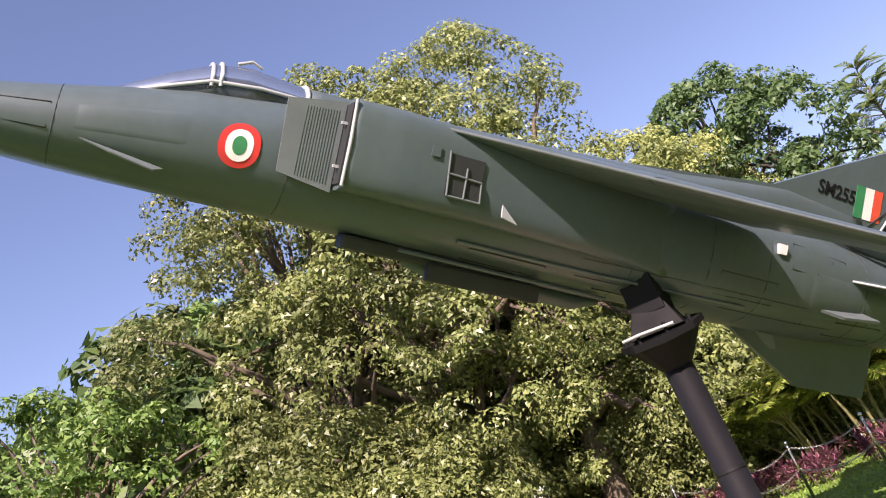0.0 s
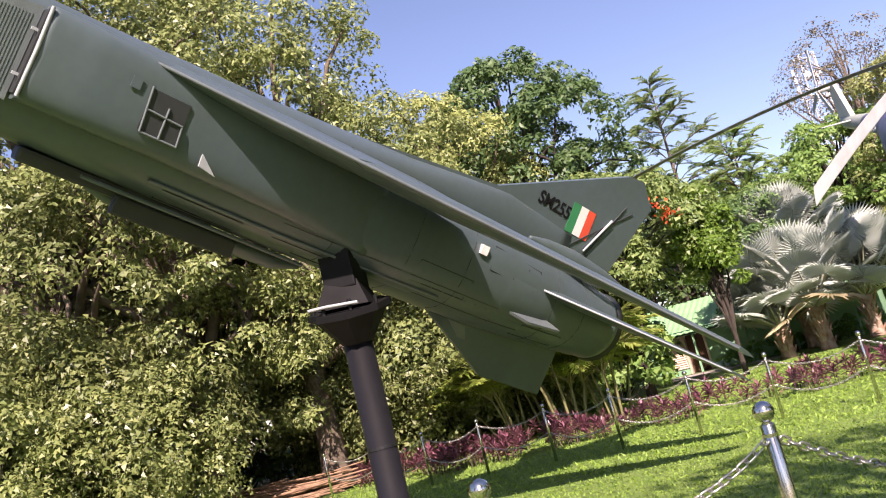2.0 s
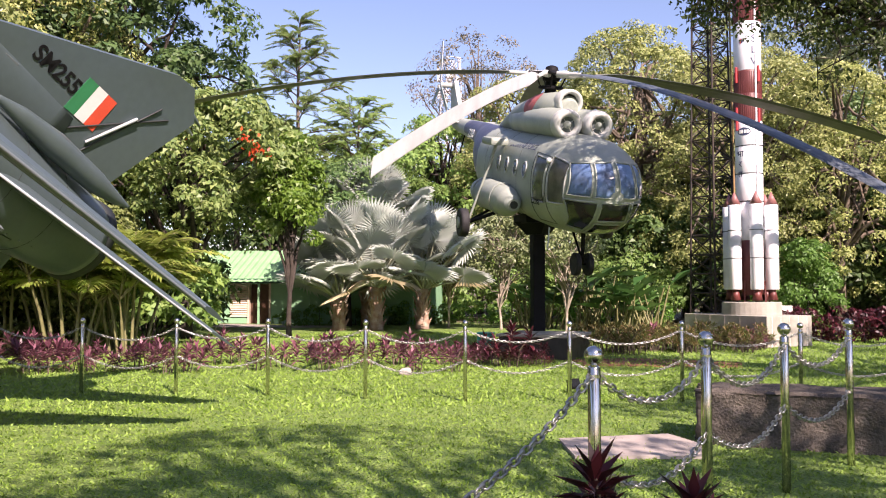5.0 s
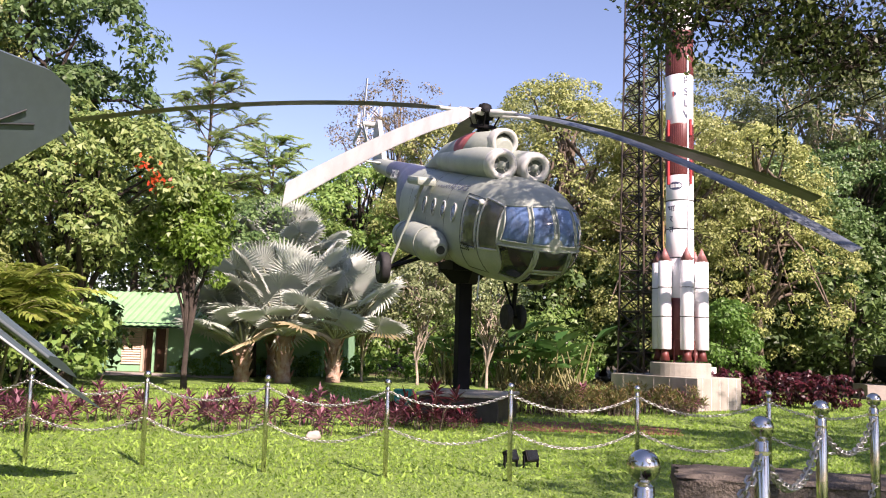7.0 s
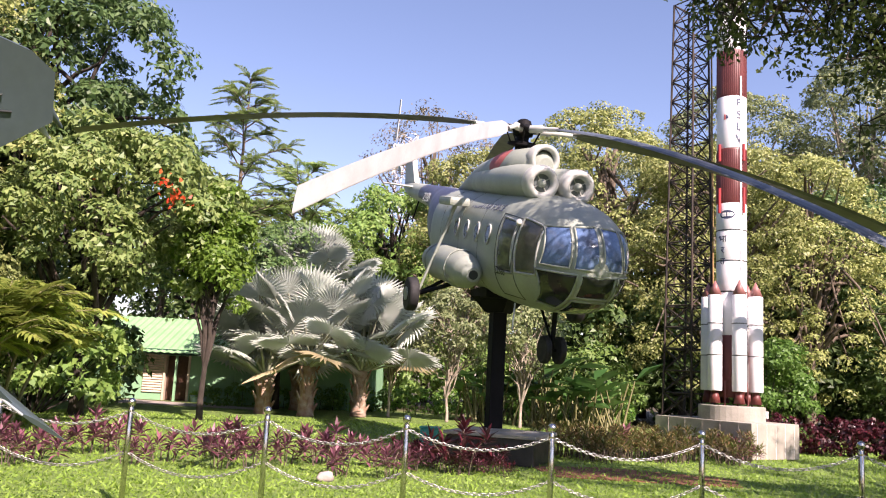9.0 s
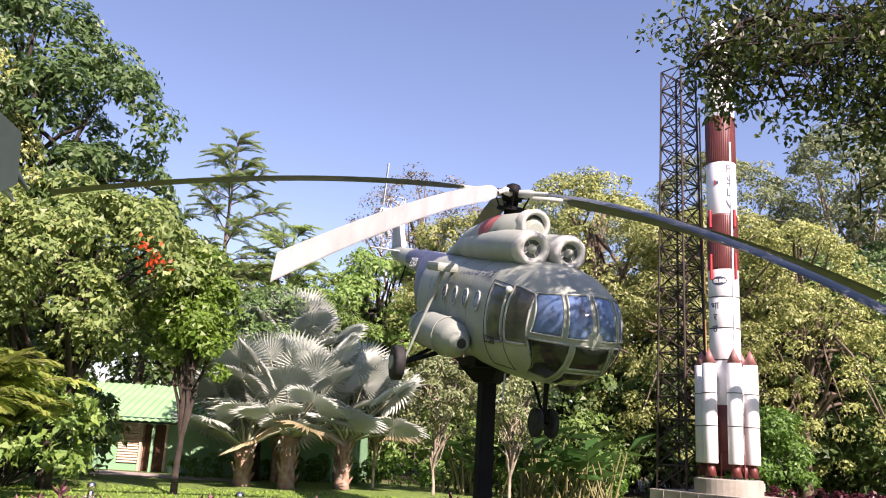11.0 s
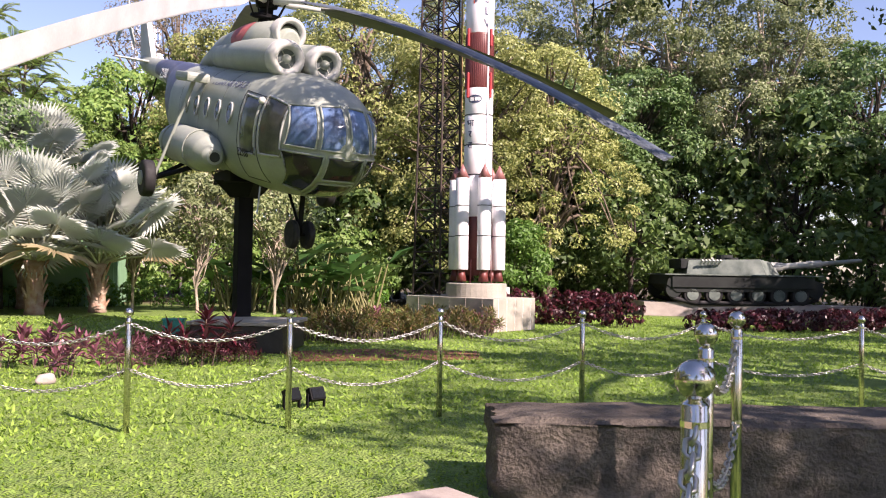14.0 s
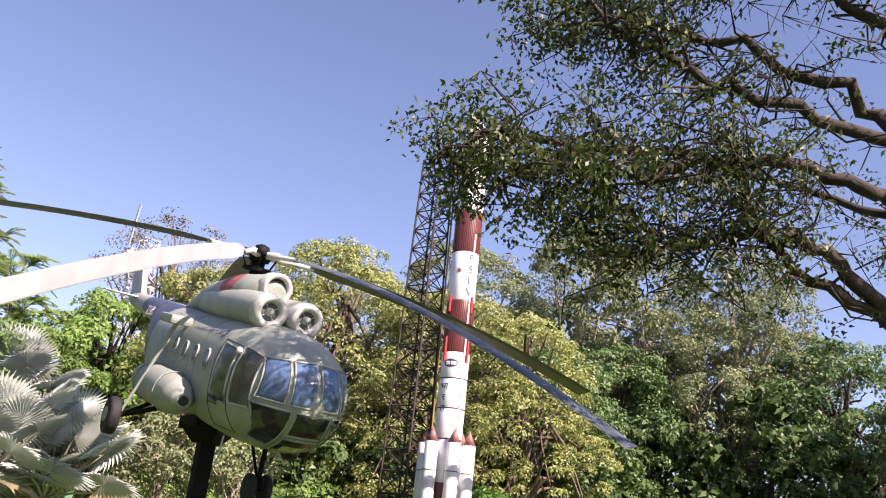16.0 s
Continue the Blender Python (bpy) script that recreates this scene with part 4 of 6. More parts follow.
for a in range(8):
    q = math.radians(45 * a + 22)
    part("bolt", cyl(0.025, 0.025, (0.46 * math.cos(q) + 0.02, 0.46 * math.sin(q) - 0.08, 3.03), (0.46 * math.cos(q) + 0.02, 0.46 * math.sin(q) - 0.08, 3.17), 6), M_black, pole)


# ---- helicopter on its column; local origin at the rotor hub, x ahead, y to port, z up ----
HELI = pose(9.70, 22.42, 7.05, 0, 0, -90) @ pose(0, 0, 0, 0, 12.5, 0) @ Matrix.Scale(0.88, 4)
hel = empty("helicopter", HELI, "grey-green military transport helicopter mounted nose-down on a black column", "helicopter")
HF = []
for u in (1.0, 0.985, 0.95, 0.88, 0.78, 0.64, 0.5, 0.34, 0.17):
    kk = max(0.03, (1 - u ** 2.3) ** 0.5)
    HF.append((2.5 + 2.72 * u, 1.24 * kk ** 0.9, -3.02 + 1.40 * kk ** 0.95, -3.02 - 1.12 * kk ** 0.85, 2.3))
HF += [(2.4, 1.25, -1.60, -4.15, 2.5),
      (-2.0, 1.25, -1.58, -4.15, 2.6), (-3.4, 1.20, -1.58, -4.08, 2.5), (-4.8, 0.98, -1.56, -3.55, 2.3), (-6.2, 0.58, -1.52, -2.72, 2.1), (-7.6, 0.44, -1.50, -2.32, 2), (-11.6, 0.27, -1.40, -1.95, 2), (-12.4, 0.16, -1.35, -1.80, 2)]


def on_nose(y, z, out=0.0):
    """The foremost skin point of the helicopter's nose at a given y and z."""
    lo, hi = 2.0, 5.17
    for _ in range(26):
        x = (lo + hi) / 2
        w, top, bot, p = section(HF, x)
        inside = abs(y / w) ** p + abs((z - (top + bot) / 2) / ((top - bot) / 2)) ** p <= 1
        lo, hi = (x, hi) if inside else (lo, x)
    c = Vector((3.2, 0, -2.9))
    q = Vector((lo, y, z))
    return q + (q - c).normalized() * out


def nose_pane(name, corners, mat, label, n=20):
    """A pane on the nose between four (y, z) corners, set proud, with a pale frame round it."""
    a, b, c, d = [Vector((0, *q)) for q in corners]
    v, f, rim = [], [], []
    for i in range(n + 1):
        for j in range(n + 1):
            q = a.lerp(b, i / n).lerp(d.lerp(c, i / n), j / n)
            v.append(on_nose(q.y, q.z, 0.0 if i in (0, n) or j in (0, n) else 0.030))
    for i in range(n):
        for j in range(n):
            f.append((i * (n + 1) + j, i * (n + 1) + j + 1, (i + 1) * (n + 1) + j + 1, (i + 1) * (n + 1) + j))
    quick(name, v, f, mat, hel, label, smooth=True)
    for s, e in ((a, b), (b, c), (c, d), (d, a)):
        rim += [on_nose(*(s.lerp(e, k / 8).yz), 0.024) for k in range(8)]
    rim.append(rim[0])
    tube_ob("pane_frame", [[(*q, 0.022) for q in rim]], M_heli, hel, 6)


loft("fuselage", HF, M_heli, hel, n=56)
# Blue paint drawn further forward so its colour also covers a blade's shadow
patch("boom_paint_and_shadow", HF, -3.2, -9.0, 96, 204, 0.022, M_heli_blue, hel, "dark blue tail boom band with a blade's shadow painted in")
# cockpit glazing: upper windscreens and lower chin windows, each in a pale frame
for sgn in (1, -1):
    for nm, x0, x1, lo, hi in (("door_window", 2.62, 3.40, 152, 199), ("quarter_window", 3.56, 4.30, 146, 197)):
        if sgn > 0:
            lo, hi = 180 - hi, 180 - lo
        patch(nm, HF, x0, x1, lo, hi, 0.016, M_pane_side, hel, "clear cockpit side window over a dark cabin", 14)
        loop = [(x0 + (x1 - x0) * k / 5, lo) for k in range(5)] + [(x1, lo + (hi - lo) * k / 5) for k in range(5)] + [(x1 + (x0 - x1) * k / 5, hi) for k in range(5)] + [(x0, hi + (lo - hi) * k / 5) for k in range(6)]
        line_on("window_frame", HF, loop, 0.026, 0.014, M_heli_pale, hel)
    nose_pane("windscreen_pane", [(sgn * 0.05, -3.02), (sgn * 0.50, -3.02), (sgn * 0.44, -2.24), (sgn * 0.05, -2.20)], M_pane, "front windscreen pane with blue sky reflection painted in")
    nose_pane("windscreen_pane", [(sgn * 0.57, -3.02), (sgn * 0.95, -3.02), (sgn * 0.86, -2.28), (sgn * 0.51, -2.24)], M_pane, "side windscreen pane with blue sky reflection painted in")
    nose_pane("chin_window", [(sgn * 0.43, -3.90), (sgn * 0.74, -3.80), (sgn * 0.98, -3.13), (sgn * 0.43, -3.13)], M_pane_dark, "dark lower nose window")
nose_pane("chin_window", [(-0.35, -3.58), (0.35, -3.58), (0.35, -3.13), (-0.35, -3.13)], M_pane_dark, "dark lower nose window")
nose_pane("belly_window", [(-0.33, -3.97), (0.33, -3.97), (0.35, -3.66), (-0.35, -3.66)], M_pane_dark, "dark lower nose window")
line_on("door_seam", HF, [(2.50, a) for a in range(148, 236, 8)] + [(3.47, 232)] + [(3.47, a) for a in range(228, 147, -8)] + [(2.50, 148)], 0.009, 0.004, M_jet_dark, hel)
for x in (1.2, -0.4, -2.2):
    line_on("panel_seam", HF, [(x, a) for a in range(100, 240, 10)], 0.005, 0.002, M_heli_dk, hel)
for sgn in (1, -1):
    for k in range(5):
        a = 172 if sgn < 0 else 8
        w_ = disc_on("round_window", HF, 1.9 - 0.85 * k, a, 0.15, 0.022, M_pane_dark, hel, "round cabin porthole")
        rim = [skin(HF, 1.9 - 0.85 * k + 0.17 * math.cos(t), a + math.degrees(0.17 * math.sin(t) / 1.25), 0.018) for t in np.linspace(0, 2 * math.pi, 19)]
        tube_ob("window_rim", [[(*q, 0.022) for q in rim]], M_heli_pale, hel, 5)
    # engines with round intakes
    rows = [(2.66, 0.36, -1.02, -1.74, 2), (2.4, 0.40, -0.98, -1.78, 2), (1.6, 0.42, -0.95, -1.78, 2), (0.2, 0.40, -0.95, -1.75, 2), (-1.6, 0.30, -1.0, -1.7, 2)]
    en = loft("engine_cowling", rows, M_heli, hel, n=32)
    en.location = (0, sgn * 0.43, 0)
    v2, f2 = lathe([(0.22, 2.52), (0.20, 2.74), (0.27, 2.86), (0.35, 2.84), (0.40, 2.70), (0.40, 2.52)], 32, "X", (0, sgn * 0.43, -1.38))
    quick("intake_ring", v2, f2[:-2], M_heli_pale, hel, "pale rounded engine intake lip", smooth=True)
    part("intake_throat", cyl(0.23, 0.23, (2.60, sgn * 0.43, -1.38), (2.69, sgn * 0.43, -1.38), 24), M_jet_edge, hel, "shaded grey engine intake throat")
    part("intake_bullet", ball(0.10, (2.70, sgn * 0.43, -1.38), sc=(1.6, 1, 1)), M_heli, hel, smooth=True)
    for k in range(4):
        q = k * math.pi / 2 + 0.6
        tube_ob("intake_strut", [[(2.70, sgn * 0.43, -1.38, 0.014), (2.70, sgn * 0.43 + 0.22 * math.cos(q), -1.38 + 0.22 * math.sin(q), 0.014)]], M_heli_pale, hel, 4)
    # main gear
    part("wheel_tyre", cyl(0.43, 0.43, (-0.55, sgn * 2.14, -4.42), (-0.55, sgn * 2.40, -4.42), 28), M_rubber, hel, "black rubber tyre", bevel=0.07, smooth=True)
    part("wheel_hub", cyl(0.17, 0.17, (-0.55, sgn * 2.10, -4.42), (-0.55, sgn * 2.43, -4.42), 16), M_heli, hel)
    tube_ob("gear_strut", [[(-0.55, sgn * 2.15, -4.42, 0.05), (-0.1, sgn * 1.15, -3.95, 0.06)], [(-0.55, sgn * 2.15, -4.42, 0.045), (-0.95, sgn * 1.1, -3.9, 0.05)]], M_black, hel, 8)
    tube_ob("gear_leg", [[(-0.55, sgn * 2.12, -4.40, 0.035), (-0.45, sgn * 1.72, -3.1, 0.04), (-0.40, sgn * 1.42, -2.05, 0.055)]], M_heli, hel, 8)
    part("stub_fairing", box(1.1, 0.55, 0.22, (-0.55, sgn * 1.42, -1.98)), M_heli, hel, bevel=0.08)
    # side fuel tank
    rows = [(1.55, 0.16, -3.05, -3.37, 2), (1.45, 0.24, -2.95, -3.45, 2), (1.1, 0.36, -2.80, -3.58, 2), (0.4, 0.42, -2.72, -3.62, 2), (-1.6, 0.42, -2.72, -3.62, 2), (-2.2, 0.3, -2.85, -3.5, 2), (-2.5, 0.08, -3.05, -3.3, 2)]
    tk = loft("side_tank", rows, M_heli, hel, "rounded external fuel tank", n=28)
    tk.location = (0.15, sgn * 1.42, -0.40)
    part("tank_mouth", cyl(0.11, 0.11, (1.65, sgn * 1.42, -3.61), (1.715, sgn * 1.42, -3.61), 16), M_jet_dark, hel)
    for x in (0.7, -1.2):
        tube_ob("tank_strap", [[(x, sgn * 1.42 + 0.435 * math.cos(t), -3.57 + 0.465 * math.sin(t), 0.014) for t in np.linspace(0, 2 * math.pi, 17)]], M_heli, hel, 4)
    wing("stabiliser", (-10.3, sgn * 0.25, -1.6), (-11.1, sgn * 0.25, -1.62), (-10.5, sgn * 1.35, -1.56), (-11.0, sgn * 1.35, -1.58), 0.12, 0.06, M_heli_pale, hel)
# gearbox hump and oil cooler mouth
GF = [(1.75, 0.20, -0.75, -1.3, 2), (1.5, 0.42, -0.58, -1.5, 2), (0.9, 0.62, -0.50, -1.7, 2.2), (0.0, 0.72, -0.52, -1.75, 2.2), (-1.5, 0.70, -0.75, -1.75, 2.2), (-3.0, 0.50, -1.15, -1.75, 2.1), (-4.6, 0.2, -1.5, -1.75, 2)]
loft("gearbox_fairing", GF, M_heli, hel, n=36)
v2, f2 = lathe([(0.24, 1.42), (0.24, 1.68), (0.30, 1.76), (0.36, 1.70), (0.37, 1.35)], 28, "X", (0, 0, -0.80))
quick("cooler_ring", v2, f2[:-2], M_heli_pale, hel, "pale oil cooler intake lip", smooth=True)
part("cooler_throat", cyl(0.25, 0.25, (1.45, 0, -0.80), (1.56, 0, -0.80), 20), M_jet_dark, hel)
disc_on("faded_roundel", GF, 0.15, 148, 0.42, 0.012, M_heli_pink, hel, "faded red round marking on the cowling")
text("side_writing", "INDIAN AIR FORCE", 0.27, M_heli_blue, hel, face((1.1, -1.05, -2.02), (1, 0, -0.0), (0, 0.62, 0.8)), "worn dark lettering along the cabin")
text("serial_number", "Z2388", 0.22, M_black, hel, face((2.95, -1.25, -3.36), (1, 0.05, 0), (0, -0.12, 1)))
text("tail_number", "Z2388", 0.44, M_white, hel, face((-6.8, -0.60, -1.95), (1, -0.06, 0.0), (0, 0.2, 1)))
# nose gear
for s in (-0.17, 0.17):
    part("nose_wheel", cyl(0.30, 0.30, (3.35, s - 0.07, -4.92), (3.35, s + 0.07, -4.92), 24), M_rubber, hel, "black rubber nose wheel", bevel=0.05, smooth=True)
tube_ob("nose_leg", [[(3.35, 0, -4.92, 0.05), (3.3, 0, -4.1, 0.06)], [(3.35, -0.2, -4.92, 0.03), (3.35, 0.2, -4.92, 0.03)], [(3.32, 0, -4.8, 0.03), (2.5, 0, -4.12, 0.035)]], M_black, hel, 8)
# fin and tail rotor
plate("tail_fin", [(-10.9, 0, -1.42), (-12.5, 0, -1.75), (-13.05, 0, 0.05), (-12.35, 0, 0.15)], 0.18, M_heli_pale, hel)
part("tail_gearbox", cyl(0.13, 0.10, (-12.7, 0.1, -0.05), (-12.7, -0.62, -0.05), 12), M_heli_pale, hel)
for k in range(3):
    q = radians(4 + 120 * k)
    d = Vector((math.sin(q), 0, math.cos(q)))
    e = Vector((math.cos(q), 0, -math.sin(q))) * 0.12
    o = Vector((-12.7, -0.62, -0.05))
    plate("tail_rotor_blade", [o + d * 0.25 - e, o + d * 0.25 + e, o + d * 1.85 + e, o + d * 1.85 - e], 0.03, M_blade_l if k == 0 else M_heli, hel)
tube_ob("tail_skid", [[(-10.2, 0, -2.0, 0.03), (-11.0, 0, -2.9, 0.03)]], M_black, hel, 6)
# mast, hub and five drooping blades
v, f = lathe([(0.17, -0.62), (0.16, -0.2), (0.24, -0.18), (0.26, -0.10), (0.34, -0.05), (0.34, 0.06), (0.2, 0.12), (0.16, 0.22), (0.06, 0.26)], 20)
quick("rotor_mast", v, f, M_black, hel, "dark oily rotor head", smooth=False)
v, f = lathe([(0.30, -0.42), (0.36, -0.40), (0.36, -0.34), (0.30, -0.32)], 20)
quick("swashplate", v, f, M_black, hel)
inv = HELI.inverted()
BLADE_TIPS = ((4.23, 15.36, 3.48), (12.6, 14.3, 3.18), (19.3, 22.3, 5.75), (11.4, 31.1, 7.2), (0.55, 23.2, 6.0))
for k, tip in enumerate(BLADE_TIPS):
    t = inv @ Vector(tip)
    flat = Vector((t.x, t.y, 0))
    L = flat.length
    d = flat.normalized()
    e = Vector((-d.y, d.x, 0))
    up = Vector((0, 0, 1))
    drop = t.z
    curve = lambda r: d * (r * L) + up * ((0.03 if k == 0 else 0.05) * r * (1 - r) * L + drop * r ** (1.25 if k == 0 else 1.6))
    pale = k in (0,)
    tube_ob("blade_grip", [[(*(d * 0.22), 0.10), (*(d * 0.7), 0.10), (*(d * 0.75), 0.06), (*curve(0.13), 0.055)]], M_heli_pale, hel, 8)
    tube_ob("pitch_link", [[(*(d * 0.5 + e * 0.16 + up * -0.02), 0.02), (*(d * 0.33 + e * 0.1 + up * -0.36), 0.02)]], M_black, hel, 6)
    part("drag_damper", cyl(0.05, 0.05, d * 0.25 + e * 0.17 + up * 0.03, d * 0.72 + e * 0.14 + up * 0.03, 8), M_black, hel)
    pts, fs, c = [], [], (0.19, 0.20, 0.27, 0.27, 0.27)[k]
    pitch = (1.45, 0.20, -0.40, 0.12, 0.12)[k]
    thick = 0.45 if k == 1 else 0.9
    nseg = 26
    for i in range(nseg + 1):
        r = 0.12 + 0.88 * i / nseg
        p = curve(r)
        wv = c * (0.3, 0.75)[i] if i < 2 else c
        ee = e * math.cos(pitch) + up * math.sin(pitch)
        for u, h in ((-1, 0), (-0.7, 0.05), (0, 0.055), (1, 0.0), (0, -0.03), (-0.7, -0.04)):
            pts.append(tuple(p + ee * (u * wv) + up * (h * thick)))
    for i in range(nseg):
        for j in range(6):
            fs.append((i * 6 + j, i * 6 + (j + 1) % 6, (i + 1) * 6 + (j + 1) % 6, (i + 1) * 6 + j))
    fs += [tuple(range(5, -1, -1)), tuple(range(nseg * 6, nseg * 6 + 6))]
    quick("rotor_blade", pts, fs, (M_blade_l, M_blade_b, M_blade_d, M_blade_d, M_blade_d)[k], hel, "long rotor blade coloured pale for the sun on it" if pale else "long drooping dark rotor blade")
# small fittings
tube_ob("pitot_tube", [[(3.2, -0.9, -4.0, 0.02), (3.6, -1.05, -4.5, 0.015)]], M_heli_pale, hel, 6)
part("door_mirror", ball(0.07, skin(HF, 3.48, 154, 0.06)), M_white, hel, smooth=True)

col = empty("display_column", pose(9.45, 22.85, 0), "square black steel column carrying the helicopter", "column")
part("shaft", box(0.31, 0.31, 2.75, (0, 0, 0.56 + 1.375 - 0.02)), M_black, col, bevel=0.02)
part("head_plate", cyl(0.30, 0.62, (0, 0, 3.0), (0, 0, 3.32), 4), M_black, col)
part("saddle", box(0.95, 1.1, 0.25, (0, 0, 3.40)), M_black, col, bevel=0.02)


# ---- rocket ----
RX, RY = 17.6, 26.08
rk = empty("rocket", pose(RX, RY, ground_z(17, 25) + 1.3) @ Matrix.Scale(0.975, 4), "white and maroon model launch rocket with strap-on boosters", "rocket")
# height over the drum, by bands
def band(name, z0, z1, r, mat, label=""):
    v, f = lathe([(r - 0.006, z0), (r, z0 + 0.01), (r, z1 - 0.01), (r - 0.006, z1)], 40)
    return quick(name, v, f, mat, rk, label, smooth=True)


R0 = 0.425
part("engine_skirt", cyl(0.36, 0.42, (0, 0, 0.25), (0, 0, 0.75), 32), M_rk_brown, rk)
for z0, z1, mt, nm in ((0.75, 2.0, M_rk_brown, "stage_one_skirt"), (2.0, 3.25, M_rk_white, "stage_one_segment"), (3.25, 4.15, M_rk_white, "stage_one_segment"), (4.15, 5.05, M_rk_white, "stage_one_segment"), (5.05, 5.85, M_rk_white, "stage_one_segment"),
                       (5.85, 6.75, M_rk_brown, "interstage"), (6.75, 7.5, M_rk_brown, "interstage"), (7.5, 9.10, M_rk_white, "stage_two"), (9.10, 10.55, M_rk_brown, "stage_three"), (10.55, 11.6, M_rk_white, "payload_section")):
    band(nm, z0, z1, R0, mt)
for z in (3.25, 4.15, 5.05):
    part("joint_ring", cyl(R0 + 0.008, R0 + 0.008, (0, 0, z - 0.015), (0, 0, z + 0.015), 40), M_jet_dark, rk, "dark joint ring")
v, f = lathe([(R0, 11.6), (0.46, 11.8), (0.46, 12.7), (0.38, 13.3), (0.2, 13.8), (0.03, 14.0)], 36)
quick("nose_fairing", v, f, M_rk_white, rk, "white bulbous nose fairing", smooth=True)
for z0, z1 in ((5.9, 7.45), (9.15, 10.5)):
    for k in range(48):
        q = 2 * math.pi * k / 48
        part("corrugation", cyl(0.012, 0.012, (R0 * math.cos(q), R0 * math.sin(q), z0), (R0 * math.cos(q), R0 * math.sin(q), z1), 4, cap=False), M_rk_brown, rk)
for k in range(4):
    q = radians(k * 90 - 80)
    for z0, z1 in ((5.55, 6.3), (7.1, 7.62)):
        part("retro_motor", cyl(0.045, 0.045, ((R0 + 0.05) * math.cos(q), (R0 + 0.05) * math.sin(q), z0), ((R0 + 0.05) * math.cos(q), (R0 + 0.05) * math.sin(q), z1), 10), M_rk_red, rk, "small red retro motor", bevel=0.01)
VIEW = math.atan2(6.4 - RY, 3.8 - RX)
part("cable_duct", box(0.04, 0.05, 9.0, ((R0 + 0.012) * math.cos(VIEW + 0.62), (R0 + 0.012) * math.sin(VIEW + 0.62), 5.2), Matrix.Rotation(VIEW + 0.62, 4, "Z")), M_rk_white, rk)


def rocket_text(body, size, z, turn, mat, name="painted_letter"):
    q = VIEW + turn
    n = Vector((math.cos(q), math.sin(q), 0))
    text(name, body, size, mat, rk, face(n * (R0 + 0.006) + Vector((0, 0, z)), Vector((0, 0, 1)).cross(n) * 1, (0, 0, 1)), bold=0.004)


for k, ch in enumerate("PSLV"):
    rocket_text(ch, 0.34, 8.87 - 0.37 * k, 0.50, M_heli_blue)
for k, ch in enumerate(("भा", "र", "त")):
    rocket_text(ch, 0.27, 4.78 - 0.33 * k, -0.62, M_heli_blue)
v, f = [(0, 0, 0)], []
qe = VIEW - 0.30
for i in range(24):
    t = 2 * math.pi * i / 24
    qq = qe + 0.24 * math.cos(t) / R0 * 0.9
    v.append(((R0 + 0.006) * math.cos(qq), (R0 + 0.006) * math.sin(qq), 5.50 + 0.13 * math.sin(t)))
v[0] = ((R0 + 0.006) * math.cos(qe), (R0 + 0.006) * math.sin(qe), 5.50)
f = [(0, 1 + i, 1 + (i + 1) % 24) for i in range(24)]
quick("oval_emblem", v, f, M_heli_blue, rk, "dark oval emblem with pale bars")
for k in range(4):
    q = qe - 0.32 + 0.2 * k
    part("emblem_bar", box(0.05, 0.012, 0.11, ((R0 + 0.006) * math.cos(q), (R0 + 0.006) * math.sin(q), 5.50), Matrix.Rotation(q + math.pi / 2, 4, "Z")), M_white, rk)
for k in range(3):
    q = VIEW - 0.45 + 0.1 * k
    part("logo_bar", box(0.03, 0.01, 0.16 - 0.04 * k, ((R0 + 0.004) * math.cos(q), (R0 + 0.004) * math.sin(q), 8.45), Matrix.Rotation(q + math.pi / 2, 4, "Z")), (M_orange, M_heli_blue, M_heli_blue)[k], rk)


def booster(q, rad, r, z0, z1, maroon):
    x, y = rad * math.cos(q), rad * math.sin(q)
    v, f = lathe([(r * 0.95, z0), (r, z0 + 0.02), (r, z1), (r * 0.96, z1 + 0.01)], 24, at=(x, y, 0))
    quick("booster_body", v, f, M_rk_white, rk, "white strap-on booster", smooth=True)
    part("booster_cone", cyl(r, 0.01, (x, y, z1), (x, y, z1 + r * 2.1), 24), M_rk_cone, rk, "dull red booster nose cone", smooth=True)
    part("booster_nozzle", cyl(r * 0.8, r * 0.45, (x, y, z0 - 0.34), (x, y, z0), 20), M_rk_brown, rk, "dark red nozzle", smooth=True)
    for z in (z0 + (z1 - z0) * 0.37, z0 + (z1 - z0) * 0.7):
        part("booster_band", cyl(r + 0.006, r + 0.006, (x, y, z - 0.012), (x, y, z + 0.012), 24), M_jet_dark, rk)
    if maroon:
        part("booster_base", cyl(r + 0.004, r + 0.004, (x, y, z0 - 0.02), (x, y, z0 + 0.95), 24), M_rk_brown, rk, "maroon lower booster casing")
    for s in (0.5, 0.9):
        part("booster_strut", cyl(0.03, 0.03, (x * 0.6, y * 0.6, z0 + (z1 - z0) * s), (x, y, z0 + (z1 - z0) * s), 6), M_rk_white, rk)


for k in range(6):
    booster(VIEW + radians(60 * k - 42), R0 + 0.24, 0.20, 0.42, 3.12, False)
booster(VIEW + radians(20), R0 + 0.20, 0.16, 0.50, 2.55, True)
for k in range(10):
    q = 2 * math.pi * k / 10
    part("support_rod", cyl(0.022, 0.022, (0.55 * math.cos(q), 0.55 * math.sin(q), 0.0), (0.52 * math.cos(q), 0.52 * math.sin(q), 0.7), 6), M_rk_brown, rk)


